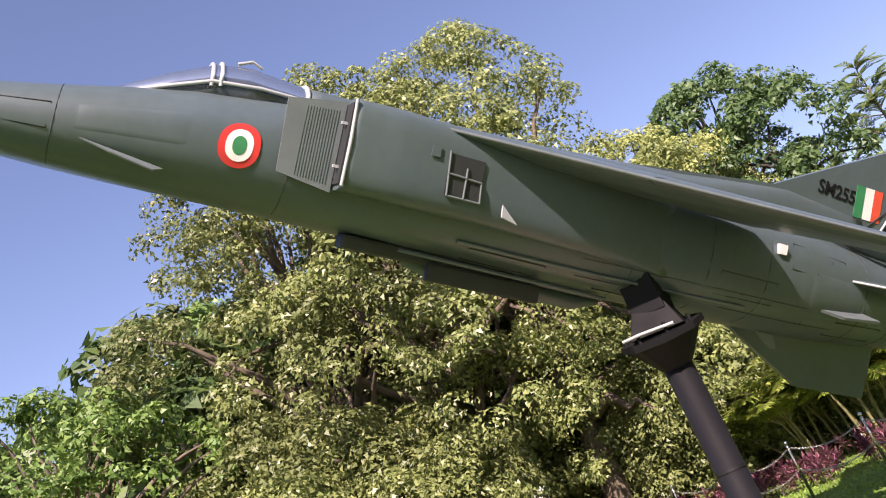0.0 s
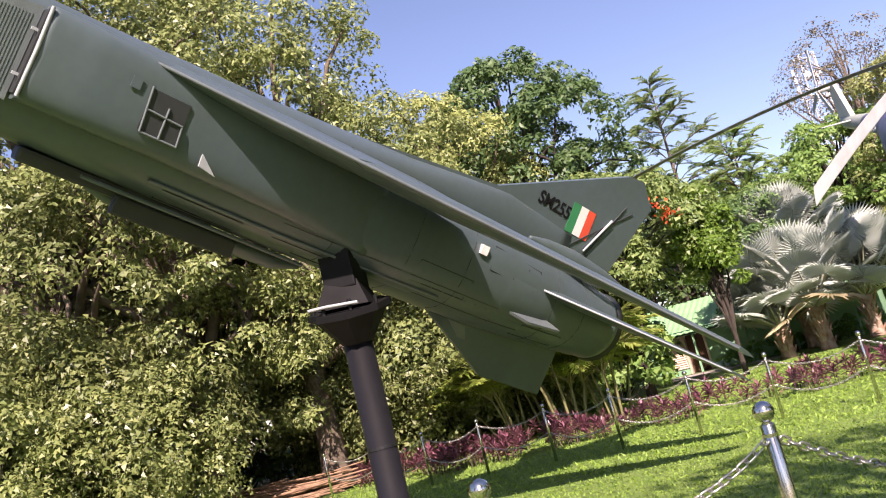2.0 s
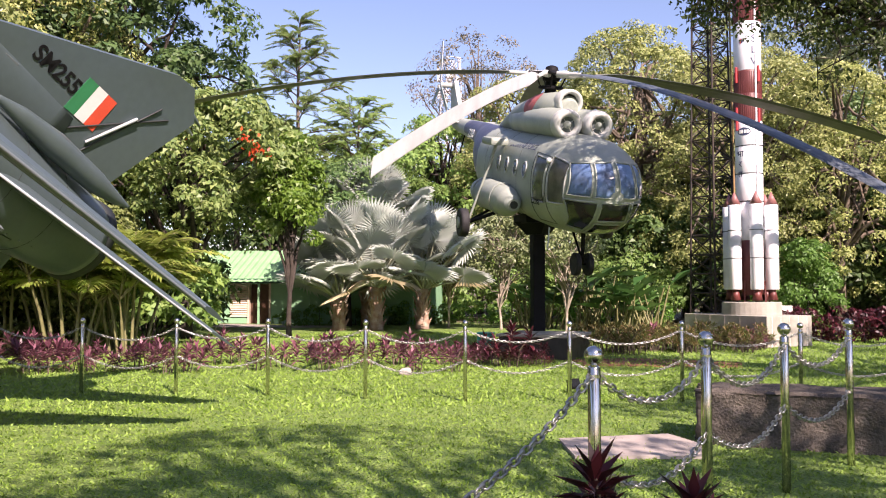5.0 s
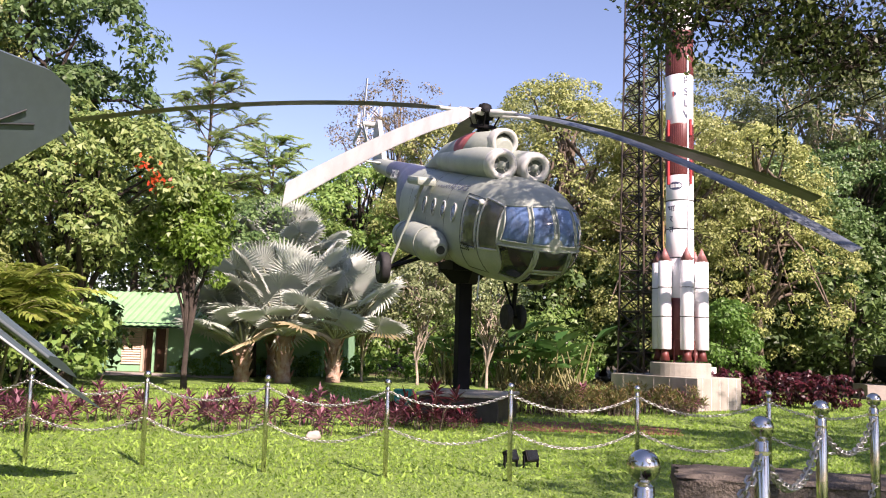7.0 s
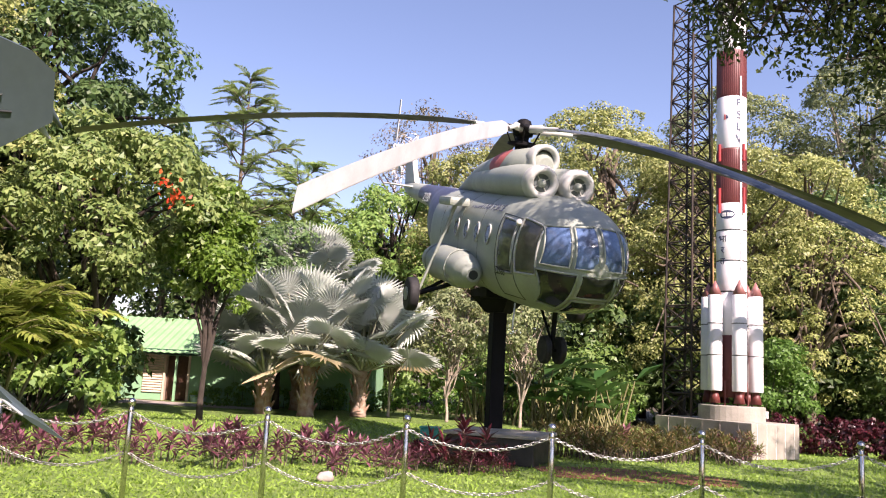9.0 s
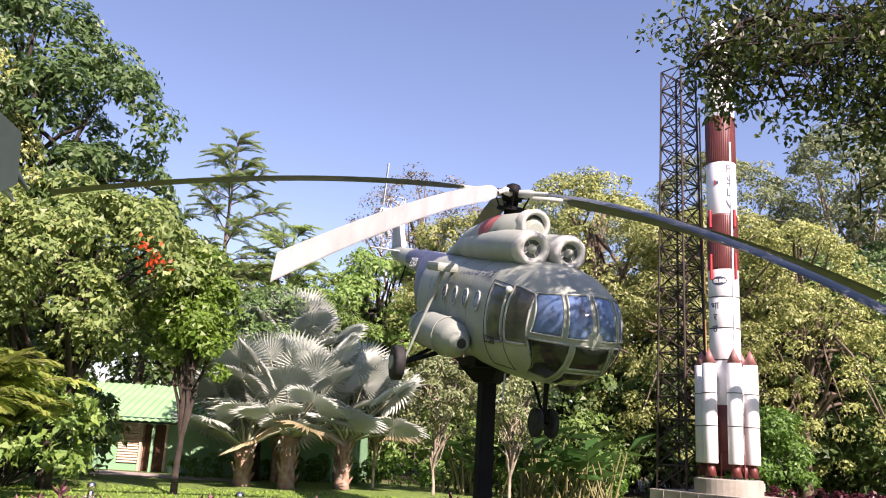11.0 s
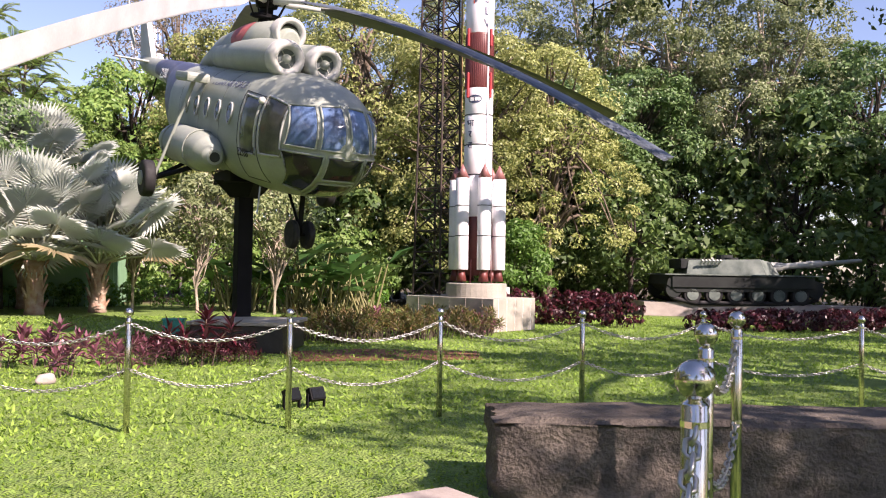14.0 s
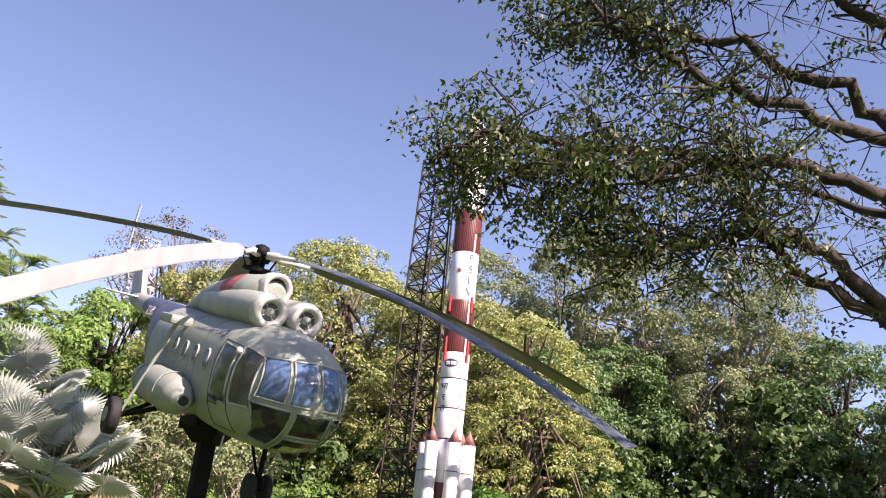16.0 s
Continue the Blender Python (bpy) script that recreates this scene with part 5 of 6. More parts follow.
# ---- lattice tower beside the rocket ----
def lattice(name, at, w0, w1, h, n, mat, label, r=0.038, turn=20, z0=0.0):
    ob = empty(name, pose(at[0], at[1], z0, 0, 0, turn), label, "tower")
    sq = ((1, 1), (-1, 1), (-1, -1), (1, -1))
    wid = lambda z: w0 + (w1 - w0) * z / h
    for sx, sy in sq:
        tube_ob("leg", [[(sx * w0 / 2, sy * w0 / 2, 0, r), (sx * w1 / 2, sy * w1 / 2, h, r * 0.9)]], mat, ob, 6)
    for i in range(n):
        za, zb = h * i / n, h * (i + 1) / n
        for k in range(4):
            (ax, ay), (bx, by) = sq[k], sq[(k + 1) % 4]
            wa, wb = wid(za) / 2, wid(zb) / 2
            tube_ob("brace", [[(ax * wa, ay * wa, za, r * 0.55), (bx * wb, by * wb, zb, r * 0.55)]], mat, ob, 4)
            tube_ob("brace", [[(bx * wa, by * wa, za, r * 0.55), (ax * wb, ay * wb, zb, r * 0.55)]], mat, ob, 4)
            tube_ob("crossbar", [[(ax * wb, ay * wb, zb, r * 0.6), (bx * wb, by * wb, zb, r * 0.6)]], mat, ob, 4)
    return ob


lt = lattice("lattice_tower", (17.0, 27.3), 1.0, 0.72, 12.6, 20, M_tower, "dark rusty steel lattice service tower beside the rocket", z0=0.85)
tube_ob("riser_pipe", [[(0.75, -0.35, 0, 0.03), (0.62, -0.3, 11.5, 0.03)]], M_yellowpipe, lt, 6, "ochre riser pipe")

# ---- thickets that close the woods ----
t_th = tree("thicket_tree", (47.0, 52.0), 31, 12.0, 5.0, 3.0, L_thick, M_bark_d, "dense dark green forest tree leafy to the ground", 165, 20, 0.6, 1.0, 13, 0.02, 0.9, 0.25, WOODS, twigs=6)
ring = []
for k in range(40):
    a = radians(-180 + 360 * k / 40)
    r = 56 + 6 * math.sin(k * 2.3)
    if abs(math.degrees(a) + 75) > 28:
        ring.append((10 + r * math.cos(a), 10 + r * math.sin(a), 0.85 + 0.2 * math.sin(k * 1.7)))
for k, (x, y, s) in enumerate(ring):
    again(t_th, x, y, s, 61 * k, 0.95)
for k, (x, y, s) in enumerate([(-9, -34, 0.6), (3, -37, 0.6), (16, -36, 0.6), (29, -31, 0.65)]):
    again(t_th, x, y, s, 61 * k)
for k, (x, y, s) in enumerate([(-11.5, 26.5, 0.95), (-7.5, 28.5, 0.8), (-16, 24, 1.1), (-19.5, 19, 1.0), (-21, 11, 0.8), (-4, 33.5, 0.65), (24.5, 39.5, 0.6), (20.5, 41.0, 0.6), (28, 38.5, 0.6), (33, 35, 0.6), (40.4, 37.5, 0.9), (38, 41, 0.9), (43, 33, 0.95), (35, 45, 0.9), (29, 51, 1.0), (3, 48, 0.7), (-5, 45, 0.9), (9, 54, 0.8), (13, 55, 0.8), (46, 20, 1.0), (23, 51, 0.9)]):
    again(t_th, x, y, s, 77 * k)


def shrub(name, at, seed, w, h, leaf, label, clumps=70, per=45, size=0.2, spread=0.35, group="", stems=True, sy=1.0):
    rng = np.random.default_rng(seed)
    ob = empty(name, pose(at[0], at[1], ground_z(*at)), label, "shrub", group)
    blobs = [(math.cos(k * 2.2) * w * 0.3, math.sin(k * 2.2) * w * 0.3 * sy, h * (0.35 + 0.1 * (k % 3)), w * 0.32, w * 0.32 * sy, h * 0.42) for k in range(6)]
    v, f, cen = cloud(rng, blobs, clumps, int(per * 1.25), size * 0.92, spread, -0.8, far=True)
    v[:, 2] = np.maximum(v[:, 2], 0.01)
    if stems:
        tv, tf = tubes([[(c[0] * 0.1, c[1] * 0.1, -0.05, 0.03), (c[0] * 0.5, c[1] * 0.5, c[2] * 0.6, 0.02), (*c, 0.006)] for c in cen[:14]], 4)
        quick("stem", tv, tf, M_bark_d, ob)
    quick("foliage", v, f, leaf, ob)
    return ob


s_dk = shrub("shrub", (-4.0, 29.5), 41, 4.2, 3.2, L_thick, "dense dark green understorey shrub", 90, 36, 0.25, 0.5, "understorey shrubs")
s_md = shrub("shrub", (19.5, 38.5), 42, 3.4, 3.4, L_mid, "mid-green leafy understorey shrub", 90, 38, 0.25, 0.45, "understorey shrubs")
s_br = shrub("shrub", (24.8, 34.0), 43, 3.0, 4.0, L_bright, "bright green rounded leafy bush", 120, 70, 0.17, 0.4, "understorey shrubs")
for k, (x, y, s) in enumerate([(-7, 30, 1.0), (-10.5, 27.5, 1.1), (-14, 26, 1.1), (-18, 22.5, 1.2), (-1, 31, 1.0), (-17.5, 17.5, 1.2), (-21, 12, 1.2), (-6, 27.5, .7), (8.5, 45, 1.1), (12.5, 46, 1.1), (16, 43, 1.0), (23, 46, 1.2), (27, 42, 1.3),
                               (31, 40, 1.3), (34, 39.5, 1.2), (40.5, 35, 1.4), (44, 30, 1.3), (42, 23, 1.3), (43, 17, 1.4), (41, 12, 1.3), (33, 43, 1.3), (-25, 20, 1.3), (-12, 33, 1.3), (-5, 35, 1.2), (20, 49, 1.3), (29, 47, 1.4), (-1.5, 38, 1.2), (37, 39, 1.4), (45, 26, 1.5), (6.5, 44.5, .8)]):
    again((s_dk, s_md)[(k * 7 // 3) % 2], x, y, s, 53 * k)
again(s_br, -20.0, 26.0, 0.8, 40)
s_ol = shrub("shrub", (-9.0, 25.2), 44, 4.4, 5.2, L_olive, "olive-green leafy bush with dense small leaves", 260, 70, 0.15, 0.55, "understorey shrubs")
for k, (x, y, s) in enumerate([(-5.8, 26.4, 1.1), (-12.9, 17.6, 1.0), (-15.6, 21.2, 1.1), (-3.4, 27.4, 0.9), (-11.2, 17.0, 0.9), (-15.8, 16.2, 1.1), (-13.6, 15.2, 0.9), (-6.6, 25.2, 1.0)]):
    again(s_ol, x, y, s, 70 * k)

# ---- flowering tree and the bright column of leaves beside it ----
t_fl = tree("flowering_tree", (0.2, 30.7), 21, 8.0, 3.9, 3.0, L_flower, M_bark_d, "round green tree with scattered red blossoms", 330, 80, 0.20, 0.55, 13, 0.42, 0.62, 0.2)
rng = np.random.default_rng(8)
for k, (x, y, z) in enumerate([(-0.07, -2.67, 6.39), (1.93, -3.14, 5.96), (2.22, -3.19, 5.76), (2.11, -3.12, 5.54)]):
    n = 14
    pos = np.array([x, y, z]) + rng.normal(size=(n, 3)) * np.array([0.16, 0.16, 0.14])
    ln = rng.uniform(0.10, 0.18, n)
    v, f = leaf_quads(pos, unit(n, rng) + np.array([0, -0.3, 0.5]), unit(n, rng), ln, ln * 0.6)
    quick("blossom", v, f, L_red, t_fl, "cluster of red blossoms")
tree("slender_tree", (3.45, 30.5), 22, 6.9, 1.05, 2.8, L_lime, M_bark_d, "narrow tree with bright lime-green leaves", 130, 80, 0.18, 0.36, 9, 0.42, 1.3, 0.1)
tree("forest_tree", (6.2, 38.5), 23, 6.6, 3.0, 2.4, L_dark, M_bark_d, "dark green small tree behind the silver palm", 240, 80, 0.2, 0.55, 11, 0.25, 0.8, 0.15)
for k, (x, y, h) in enumerate([(12.1, 35.2, 4.8), (14.4, 33.8, 4.4), (10.2, 36.5, 4.6)]):
    tree("young_tree", (x, y), 24 + k, h, 1.5, 1.6, L_grey, M_bark_p, "slender young tree with a pale trunk and sparse leaves", 90, 40, 0.16, 0.4, 7, 0.38, 0.9, 0.06, "young trees")
tree("bare_tree", (17.0, 57.0), 28, 19.0, 5.0, 10.0, L_brown, M_bark, "half-bare grey-brown tree crown behind the helicopter", 160, 40, 0.2, 0.9, 13, 0.5, 0.9, 0.25)


# ---- feathery tall tree ----
def frond_arrays(rng, foot, direction, length, droop, pairs, leaf_l, leaf_w, lift=0.3):
    """A curved stalk with leaflets on both sides: stalk path, and leaf verts."""
    d = Vector(direction).normalized()
    flat = Vector((d.x, d.y, 0))
    flat = flat.normalized() if flat.length > 1e-3 else Vector((1, 0, 0))
    side = Vector((-flat.y, flat.x, 0))
    pts = []
    for k in range(9):
        s = k / 8
        p = Vector(foot) + d * length * s - Vector((0, 0, droop * length * s * s))
        pts.append(p)
    stalk = [(*p, 0.02 * (1 - 0.8 * i / 8) * max(1, length / 2)) for i, p in enumerate(pts)]
    pos, axis, nor, ln = [], [], [], []
    for k in range(pairs):
        s = 0.10 + 0.90 * (k + 0.5) / pairs
        i = min(7, int(s * 8))
        p = pts[i].lerp(pts[i + 1], s * 8 - i)
        t = (pts[i + 1] - pts[i]).normalized()
        for sg in (-1, 1):
            pos.append(p)
            axis.append(side * sg + t * (0.35 + 0.6 * s) + Vector((0, 0, lift * (0.6 - s))) + Vector(rng.normal(size=3) * 0.10))
            nor.append(Vector((0, 0, 1)) - t * 0.2)
            ln.append(leaf_l * math.sin(math.pi * (0.15 + 0.8 * s)) * rng.uniform(0.85, 1.15))
    ln = np.array(ln)
    v, f = leaf_quads(np.array(pos), np.array(axis), np.array(nor), ln, np.full(len(ln), leaf_w), 0.3)
    return stalk, v


def palm_like(name, at, label, category, stalks, leaves, leaf, mat, group=""):
    ob = empty(name, pose(at[0], at[1], ground_z(*at)), label, category, group)
    v, f = tubes(stalks, 5)
    quick("stalk", v, f, mat, ob, smooth=True)
    v = np.concatenate(leaves)
    quick("fronds", v, np.arange(len(v), dtype=np.int32).reshape(-1, 4), leaf, ob)
    return ob


def feather_tree(at, seed, h, low, wide):
    """An open crown of ascending limbs, each carrying flat sprays of fine leaflets."""
    rng = np.random.default_rng(seed)
    stalks, leaves = [[(0, 0, -0.1, 0.24), (0.15, 0, h * 0.35, 0.18), (0, 0.15, h * 0.7, 0.09), (0.1, 0, h * 0.97, 0.03)]], []
    limbs = 24
    for k in range(limbs):
        s = k / (limbs - 1)
        z = h * (low + (0.93 - low) * s)
        a = k * 2.4 + rng.uniform(-0.4, 0.4)
        L = wide * (1.0 - 0.72 * s) * rng.uniform(0.65, 1.1)
        d = Vector((math.cos(a), math.sin(a), rng.uniform(0.35, 0.9)))
        limb = [Vector((0, 0, z)) + d * L * q - Vector((0, 0, 0.18 * L * q * q)) for q in (0, 0.35, 0.7, 1.0)]
        stalks.append([(*p, 0.05 * (1 - 0.25 * i)) for i, p in enumerate(limb)])
        for j in range(13):
            q = rng.uniform(0.2, 1.0)
            i = min(2, int(q * 3))
            p = limb[i].lerp(limb[i + 1], q * 3 - i) if q < 0.99 else limb[3]
            b = a + rng.uniform(-1.5, 1.5)
            st, v = frond_arrays(rng, p, (math.cos(b), math.sin(b), rng.uniform(0.2, 1.3)), rng.uniform(1.0, 1.8), rng.uniform(0.25, 0.6), 24, 0.34, 0.06, 1.3)
            stalks.append(st)
            leaves.append(v)
    return palm_like("feathery_tree", at, "tall open tree with layered feathery fern-like foliage", "tree", stalks, leaves, L_feather, M_bark, "feathery trees")


feather_tree((4.4, 50.0), 51, 17.2, 0.42, 4.0)
feather_tree((8.0, 51.5), 52, 13.0, 0.5, 4.6)
feather_tree((1.0, 49.0), 53, 12.6, 0.45, 4.0)
feather_tree((19.0, 62.0), 54, 15.0, 0.5, 5.0)


# ---- areca palms ----
def areca(at, seed, h, n=6):
    rng = np.random.default_rng(seed)
    stalks, leaves = [], []
    for k in range(n):
        bx, by = rng.normal(0, 0.35, 2)
        hh = h * rng.uniform(0.32, 0.55)
        lx, ly = bx * 2.0, by * 2.0
        stalks.append([(bx, by, -0.05, 0.05), ((bx + lx) / 2, (by + ly) / 2, hh * 0.6, 0.04), (lx, ly, hh, 0.03)])
        for j in range(10):
            a = rng.uniform(0, 2 * math.pi)
            st, v = frond_arrays(rng, (lx, ly, hh), (math.cos(a), math.sin(a), rng.uniform(0.8, 2.3)), h * rng.uniform(0.55, 0.8), 0.52, 30, 0.68, 0.085, 0.25)
            stalks.append(st)
            leaves.append(v)
    return palm_like("areca_palm", at, "clump of yellow-green areca palms with arching fronds", "palm", stalks, leaves, L_areca, M_cane, "areca palms")


for k, (x, y, h) in enumerate([(-3.2, 23.9, 3.3), (-1.7, 23.4, 3.8), (-0.6, 24.4, 3.7), (-1.0, 26.0, 4.1), (-2.4, 25.4, 3.7)]):
    areca((x, y), 61 + k, h)


# ---- silver fan palms ----
def fan_palm(at, seed, h, n, reach):
    rng = np.random.default_rng(seed)
    ob = empty("silver_fan_palm", pose(at[0], at[1], ground_z(*at)), "silvery blue-grey fan palm with broad pleated leaves and a stubby trunk", "palm", "silver fan palms")
    v, f = lathe([(0.32, -0.1), (0.27, 0.2), (0.22, h * 0.2), (0.27, h * 0.27)], 14)
    quick("trunk", v, f, M_palmtrunk, ob, smooth=True)
    stubs = [[(0.2 * math.cos(k * 2.4), 0.2 * math.sin(k * 2.4), 0.15 + k * h * 0.014, 0.07), (0.38 * math.cos(k * 2.4), 0.38 * math.sin(k * 2.4), 0.45 + k * h * 0.016, 0.03)] for k in range(14)]
    for st in stubs:
        tube_ob("leaf_stub", [st], M_palmtrunk, ob, 5)
    stalks, vs = [], []
    for k in range(n):
        s = (k + 0.5) / n
        el = radians(88 - 74 * s ** 1.1 + rng.uniform(-7, 7))
        a = k * 2.399 + rng.uniform(-0.2, 0.2)
        d = Vector((math.cos(a) * math.cos(el), math.sin(a) * math.cos(el), math.sin(el)))
        L = reach * rng.uniform(0.72, 1.05) * (0.75 + 0.25 * math.sin(math.pi * s))
        foot = Vector((0, 0, h * 0.26))
        tip = foot + d * L - Vector((0, 0, 0.12 * L * (1 - abs(math.sin(el)))))
        stalks.append([(*foot, 0.05), (*(foot.lerp(tip, 0.5) + Vector((0, 0, 0.08))), 0.04), (*tip, 0.025)])
        out = (d + Vector((0, 0, -0.04 - 0.20 * math.cos(el)))).normalized()
        side = out.cross(Vector((0, 0, 1))).normalized() if abs(out.z) < 0.97 else Vector((1, 0, 0))
        up = side.cross(out)
        roll = rng.uniform(-0.7, 0.7)
        side, up = side * math.cos(roll) + up * math.sin(roll), up * math.cos(roll) - side * math.sin(roll)
        R = rng.uniform(1.05, 1.35)
        m = 36
        v, f = [tip], []
        droop = rng.uniform(0.05, 0.18)
        for j in range(2 * m + 1):
            q = radians(-140 + 280 * j / (2 * m))
            ax = out * math.cos(q) + side * math.sin(q)
            long = R * (0.74 + 0.26 * math.cos(q / 2.2))
            cup = up * (0.10 * abs(math.sin(q)) * long)
            ridge = j % 2
            v.append(tip + ax * long * 0.34 + cup * 0.3 + up * (0.030 if ridge else -0.012))
            v.append(tip + ax * long * 0.64 + cup * 0.65 + up * (0.05 if ridge else -0.035) - Vector((0, 0, droop * 0.25 * long)))
            v.append(tip + ax * long * rng.uniform(0.93, 1.06) + cup - Vector((0, 0, droop * rng.uniform(0.7, 1.5) * long)))
        for j in range(2 * m):
            p, w = 1 + 3 * j, 4 + 3 * j
            f.append((0, p, w, w))
            f.append((p, p + 1, w + 1, w))
        for j in range(1, 2 * m, 2):
            p = 1 + 3 * j
            f.append((p - 2, p + 2, p + 1, p + 1))
            f.append((p + 1, p + 2, p + 4, p + 4))
        vs.append((v, [tuple(dict.fromkeys(q)) for q in f], s > 0.95))
    for st in stalks:
        tube_ob("leaf_stalk", [st], M_petiole, ob, 6)
    for v, f, dry in vs:
        quick("fan_leaf", v, f, L_silver_dry if dry else L_silver, ob, "dry tan fan leaf" if dry else "")
    return ob


fan_palm((6.9, 34.6), 71, 6.2, 46, 3.1)
fan_palm((8.9, 35.6), 72, 6.0, 44, 3.0)
fan_palm((5.5, 35.1), 73, 4.6, 24, 2.2)
fan_palm((7.0, 38.3), 74, 15.0, 34, 2.8)


# ---- banana-like broad leaves ----
def broadleaf_clump(at, seed, h, n):
    rng = np.random.default_rng(seed)
    ob = empty("banana_plant", pose(at[0], at[1], ground_z(*at)), "clump of broad glossy banana-like leaves", "plant", "broad-leaved plants")
    stalks, pos, axis, nor, ln = [], [], [], [], []
    for k in range(n):
        a = rng.uniform(0, 2 * math.pi)
        b = Vector(rng.normal(0, 0.5, 3))
        b.z = 0
        top = b + Vector((math.cos(a) * 0.5, math.sin(a) * 0.5, h * rng.uniform(0.3, 0.75)))
        stalks.append([(b.x, b.y, -0.05, 0.05), (*top, 0.025)])
        pos.append(top)
        axis.append((math.cos(a), math.sin(a), rng.uniform(0.0, 0.9)))
        nor.append((-math.cos(a) * 0.3, -math.sin(a) * 0.3, 1))
        ln.append(rng.uniform(0.8, 1.5) * h / 2.6)
    tube_ob("stalk", stalks, M_cane, ob, 5)
    ln = np.array(ln)
    v, f = leaf_quads(np.array(pos), np.array(axis), np.array(nor), ln, ln * 0.36, 0.2)
    quick("leaves", v, f, L_glossy, ob)


for k, (x, y, h) in enumerate([(15.6, 35.0, 3.0), (17.2, 34.0, 2.6), (14.2, 36.4, 2.6), (18.4, 36.0, 2.4)]):
    broadleaf_clump((x, y), 81 + k, h, 34)


# ---- clipped hedges ----
def hedge(name, a, b, depth, h, leaf, label, seed, size=0.11):
    rng = np.random.default_rng(seed)
    L = math.dist(a, b)
    n = int(L / 0.45) + 1
    blobs = []
    for k in range(n):
        s = k / max(1, n - 1)
        blobs.append((L * s, rng.normal(0, 0.05), h * 0.5 + rng.normal(0, 0.03), 0.36, depth * 0.5, h * 0.5))
    v, f, cen = cloud(rng, blobs, int(L * depth * 26), 34, size, 0.16, -0.9)
    v[:, 2] = np.maximum(v[:, 2], 0.0)
    ob = empty(name, pose(a[0], a[1], ground_z(*a), 0, 0, math.degrees(math.atan2(b[1] - a[1], b[0] - a[0]))), label, "hedge")
    quick("foliage", v, f, leaf, ob)
    tv, tf = tubes([[(c[0], c[1] * 0.4, -0.05, 0.012), (c[0], c[1], c[2], 0.006)] for c in cen[::6]], 4)
    quick("stem", tv, tf, M_bark_d, ob)
    return ob


hedge("hedge", (9.0, 40.0), (20.0, 36.6), 1.1, 0.95, L_hedge, "low bright green hedge along the lawn's back edge", 91)
hedge("hedge", (3.8, 38.8), (8.5, 39.4), 0.9, 0.8, L_hedge, "low green hedge before the building", 92)
hedge("hedge", (20.6, 29.0), (23.2, 25.4), 1.5, 1.05, L_purple_d, "dense dark purple hedge beside the rocket", 93, 0.13)
hedge("hedge", (21.8, 31.8), (19.3, 31.0), 1.0, 0.7, L_hedge, "pale yellow-green hedge behind the pedestal", 94)
hedge("hedge", (24.5, 23.6), (31.5, 21.8), 1.2, 0.6, L_purple_d, "low dark purple hedge before the tank", 95, 0.13)
hedge("hedge", (32.5, 21.5), (37.0, 20.0), 1.4, 0.9, L_purple_d, "low dark hedge past the tank", 96, 0.13)


# ---- cordyline plants in the beds ----
def cordyline(name, at, seed, h, stems, leaf, label, group, size=0.30, per=20, wide=0.16, low=0.55):
    rng = np.random.default_rng(seed)
    ob = empty(name, pose(at[0], at[1], ground_z(*at)), label, "plant", group)
    st, vs = [], []
    for k in range(stems):
        a = k * 2.4 + rng.uniform(-0.4, 0.4)
        r = wide * math.sqrt(k + 0.2)
        hh = h * rng.uniform(low, 1.0) - size * 0.45
        top = np.array([r * 1.5 * math.cos(a), r * 1.5 * math.sin(a), hh])
        st.append([(r * math.cos(a) * 0.6, r * math.sin(a) * 0.6, -0.04, 0.014), (*(top * 0.55), 0.012), (*top, 0.008)])
        n = per
        u = np.arange(n) / n
        az = np.arange(n) * 2.4 + rng.uniform(0, 6)
        el = 1.35 - 1.7 * (1 - u) + rng.normal(0, 0.12, n)
        axis = np.stack([np.cos(az) * np.cos(el), np.sin(az) * np.cos(el), np.sin(el)], 1)
        nor = np.stack([-np.cos(az) * np.sin(el), -np.sin(az) * np.sin(el), np.cos(el)], 1)
        ln = size * rng.uniform(0.7, 1.1, n)
        v, f = leaf_quads(top - np.stack([0 * u, 0 * u, (1 - u) * size * 0.7], 1), axis, nor, ln, ln * 0.27, 0.22)
        vs.append(v)
    v, f = tubes(st, 5)
    quick("stem", v, f, M_bark, ob)
    v = np.concatenate(vs)
    quick("leaves", v, np.arange(len(v), dtype=np.int32).reshape(-1, 4), leaf, ob)
    return ob


BED = "purple cordyline bed"
protos = [cordyline("cordyline", (-4.9 + 0.7 * k, 20.2), 101 + k, 0.82, 6, L_purple, "leggy purple-leaved cordyline plant in the border", BED, 0.27, 16) for k in range(3)]
protos.append(cordyline("cordyline", (7.6, 19.4), 105, 0.9, 6, L_purple_d, "dark maroon cordyline plant beside the plinth", BED, 0.28, 16))
rng = random.Random(17)
line = [(-9.5, 23.2), (-5.2, 20.7), (-1.0, 19.3), (2.4, 20.0), (5.0, 19.0), (6.6, 18.5)]
for (ax, ay), (bx, by) in zip(line, line[1:]):
    n = int(math.dist((ax, ay), (bx, by)) * 3.1)
    for k in range(n):
        s = (k + rng.random()) / n
        off = rng.uniform(-0.3, 1.7)
        dx, dy = bx - ax, by - ay
        L = math.hypot(dx, dy)
        again(protos[rng.randrange(3)], ax + dx * s - dy / L * off, ay + dy * s + dx / L * off, rng.uniform(0.6, 1.0), rng.uniform(0, 360))
for k in range(18):
    a = rng.uniform(-3.3, -1.75)
    again(protos[3 if rng.random() < 0.75 else 1], 8.9 + math.cos(a) * rng.uniform(1.5, 2.4), 21.5 + math.sin(a) * rng.uniform(1.7, 2.6), rng.uniform(0.35, 0.55), rng.uniform(0, 360))
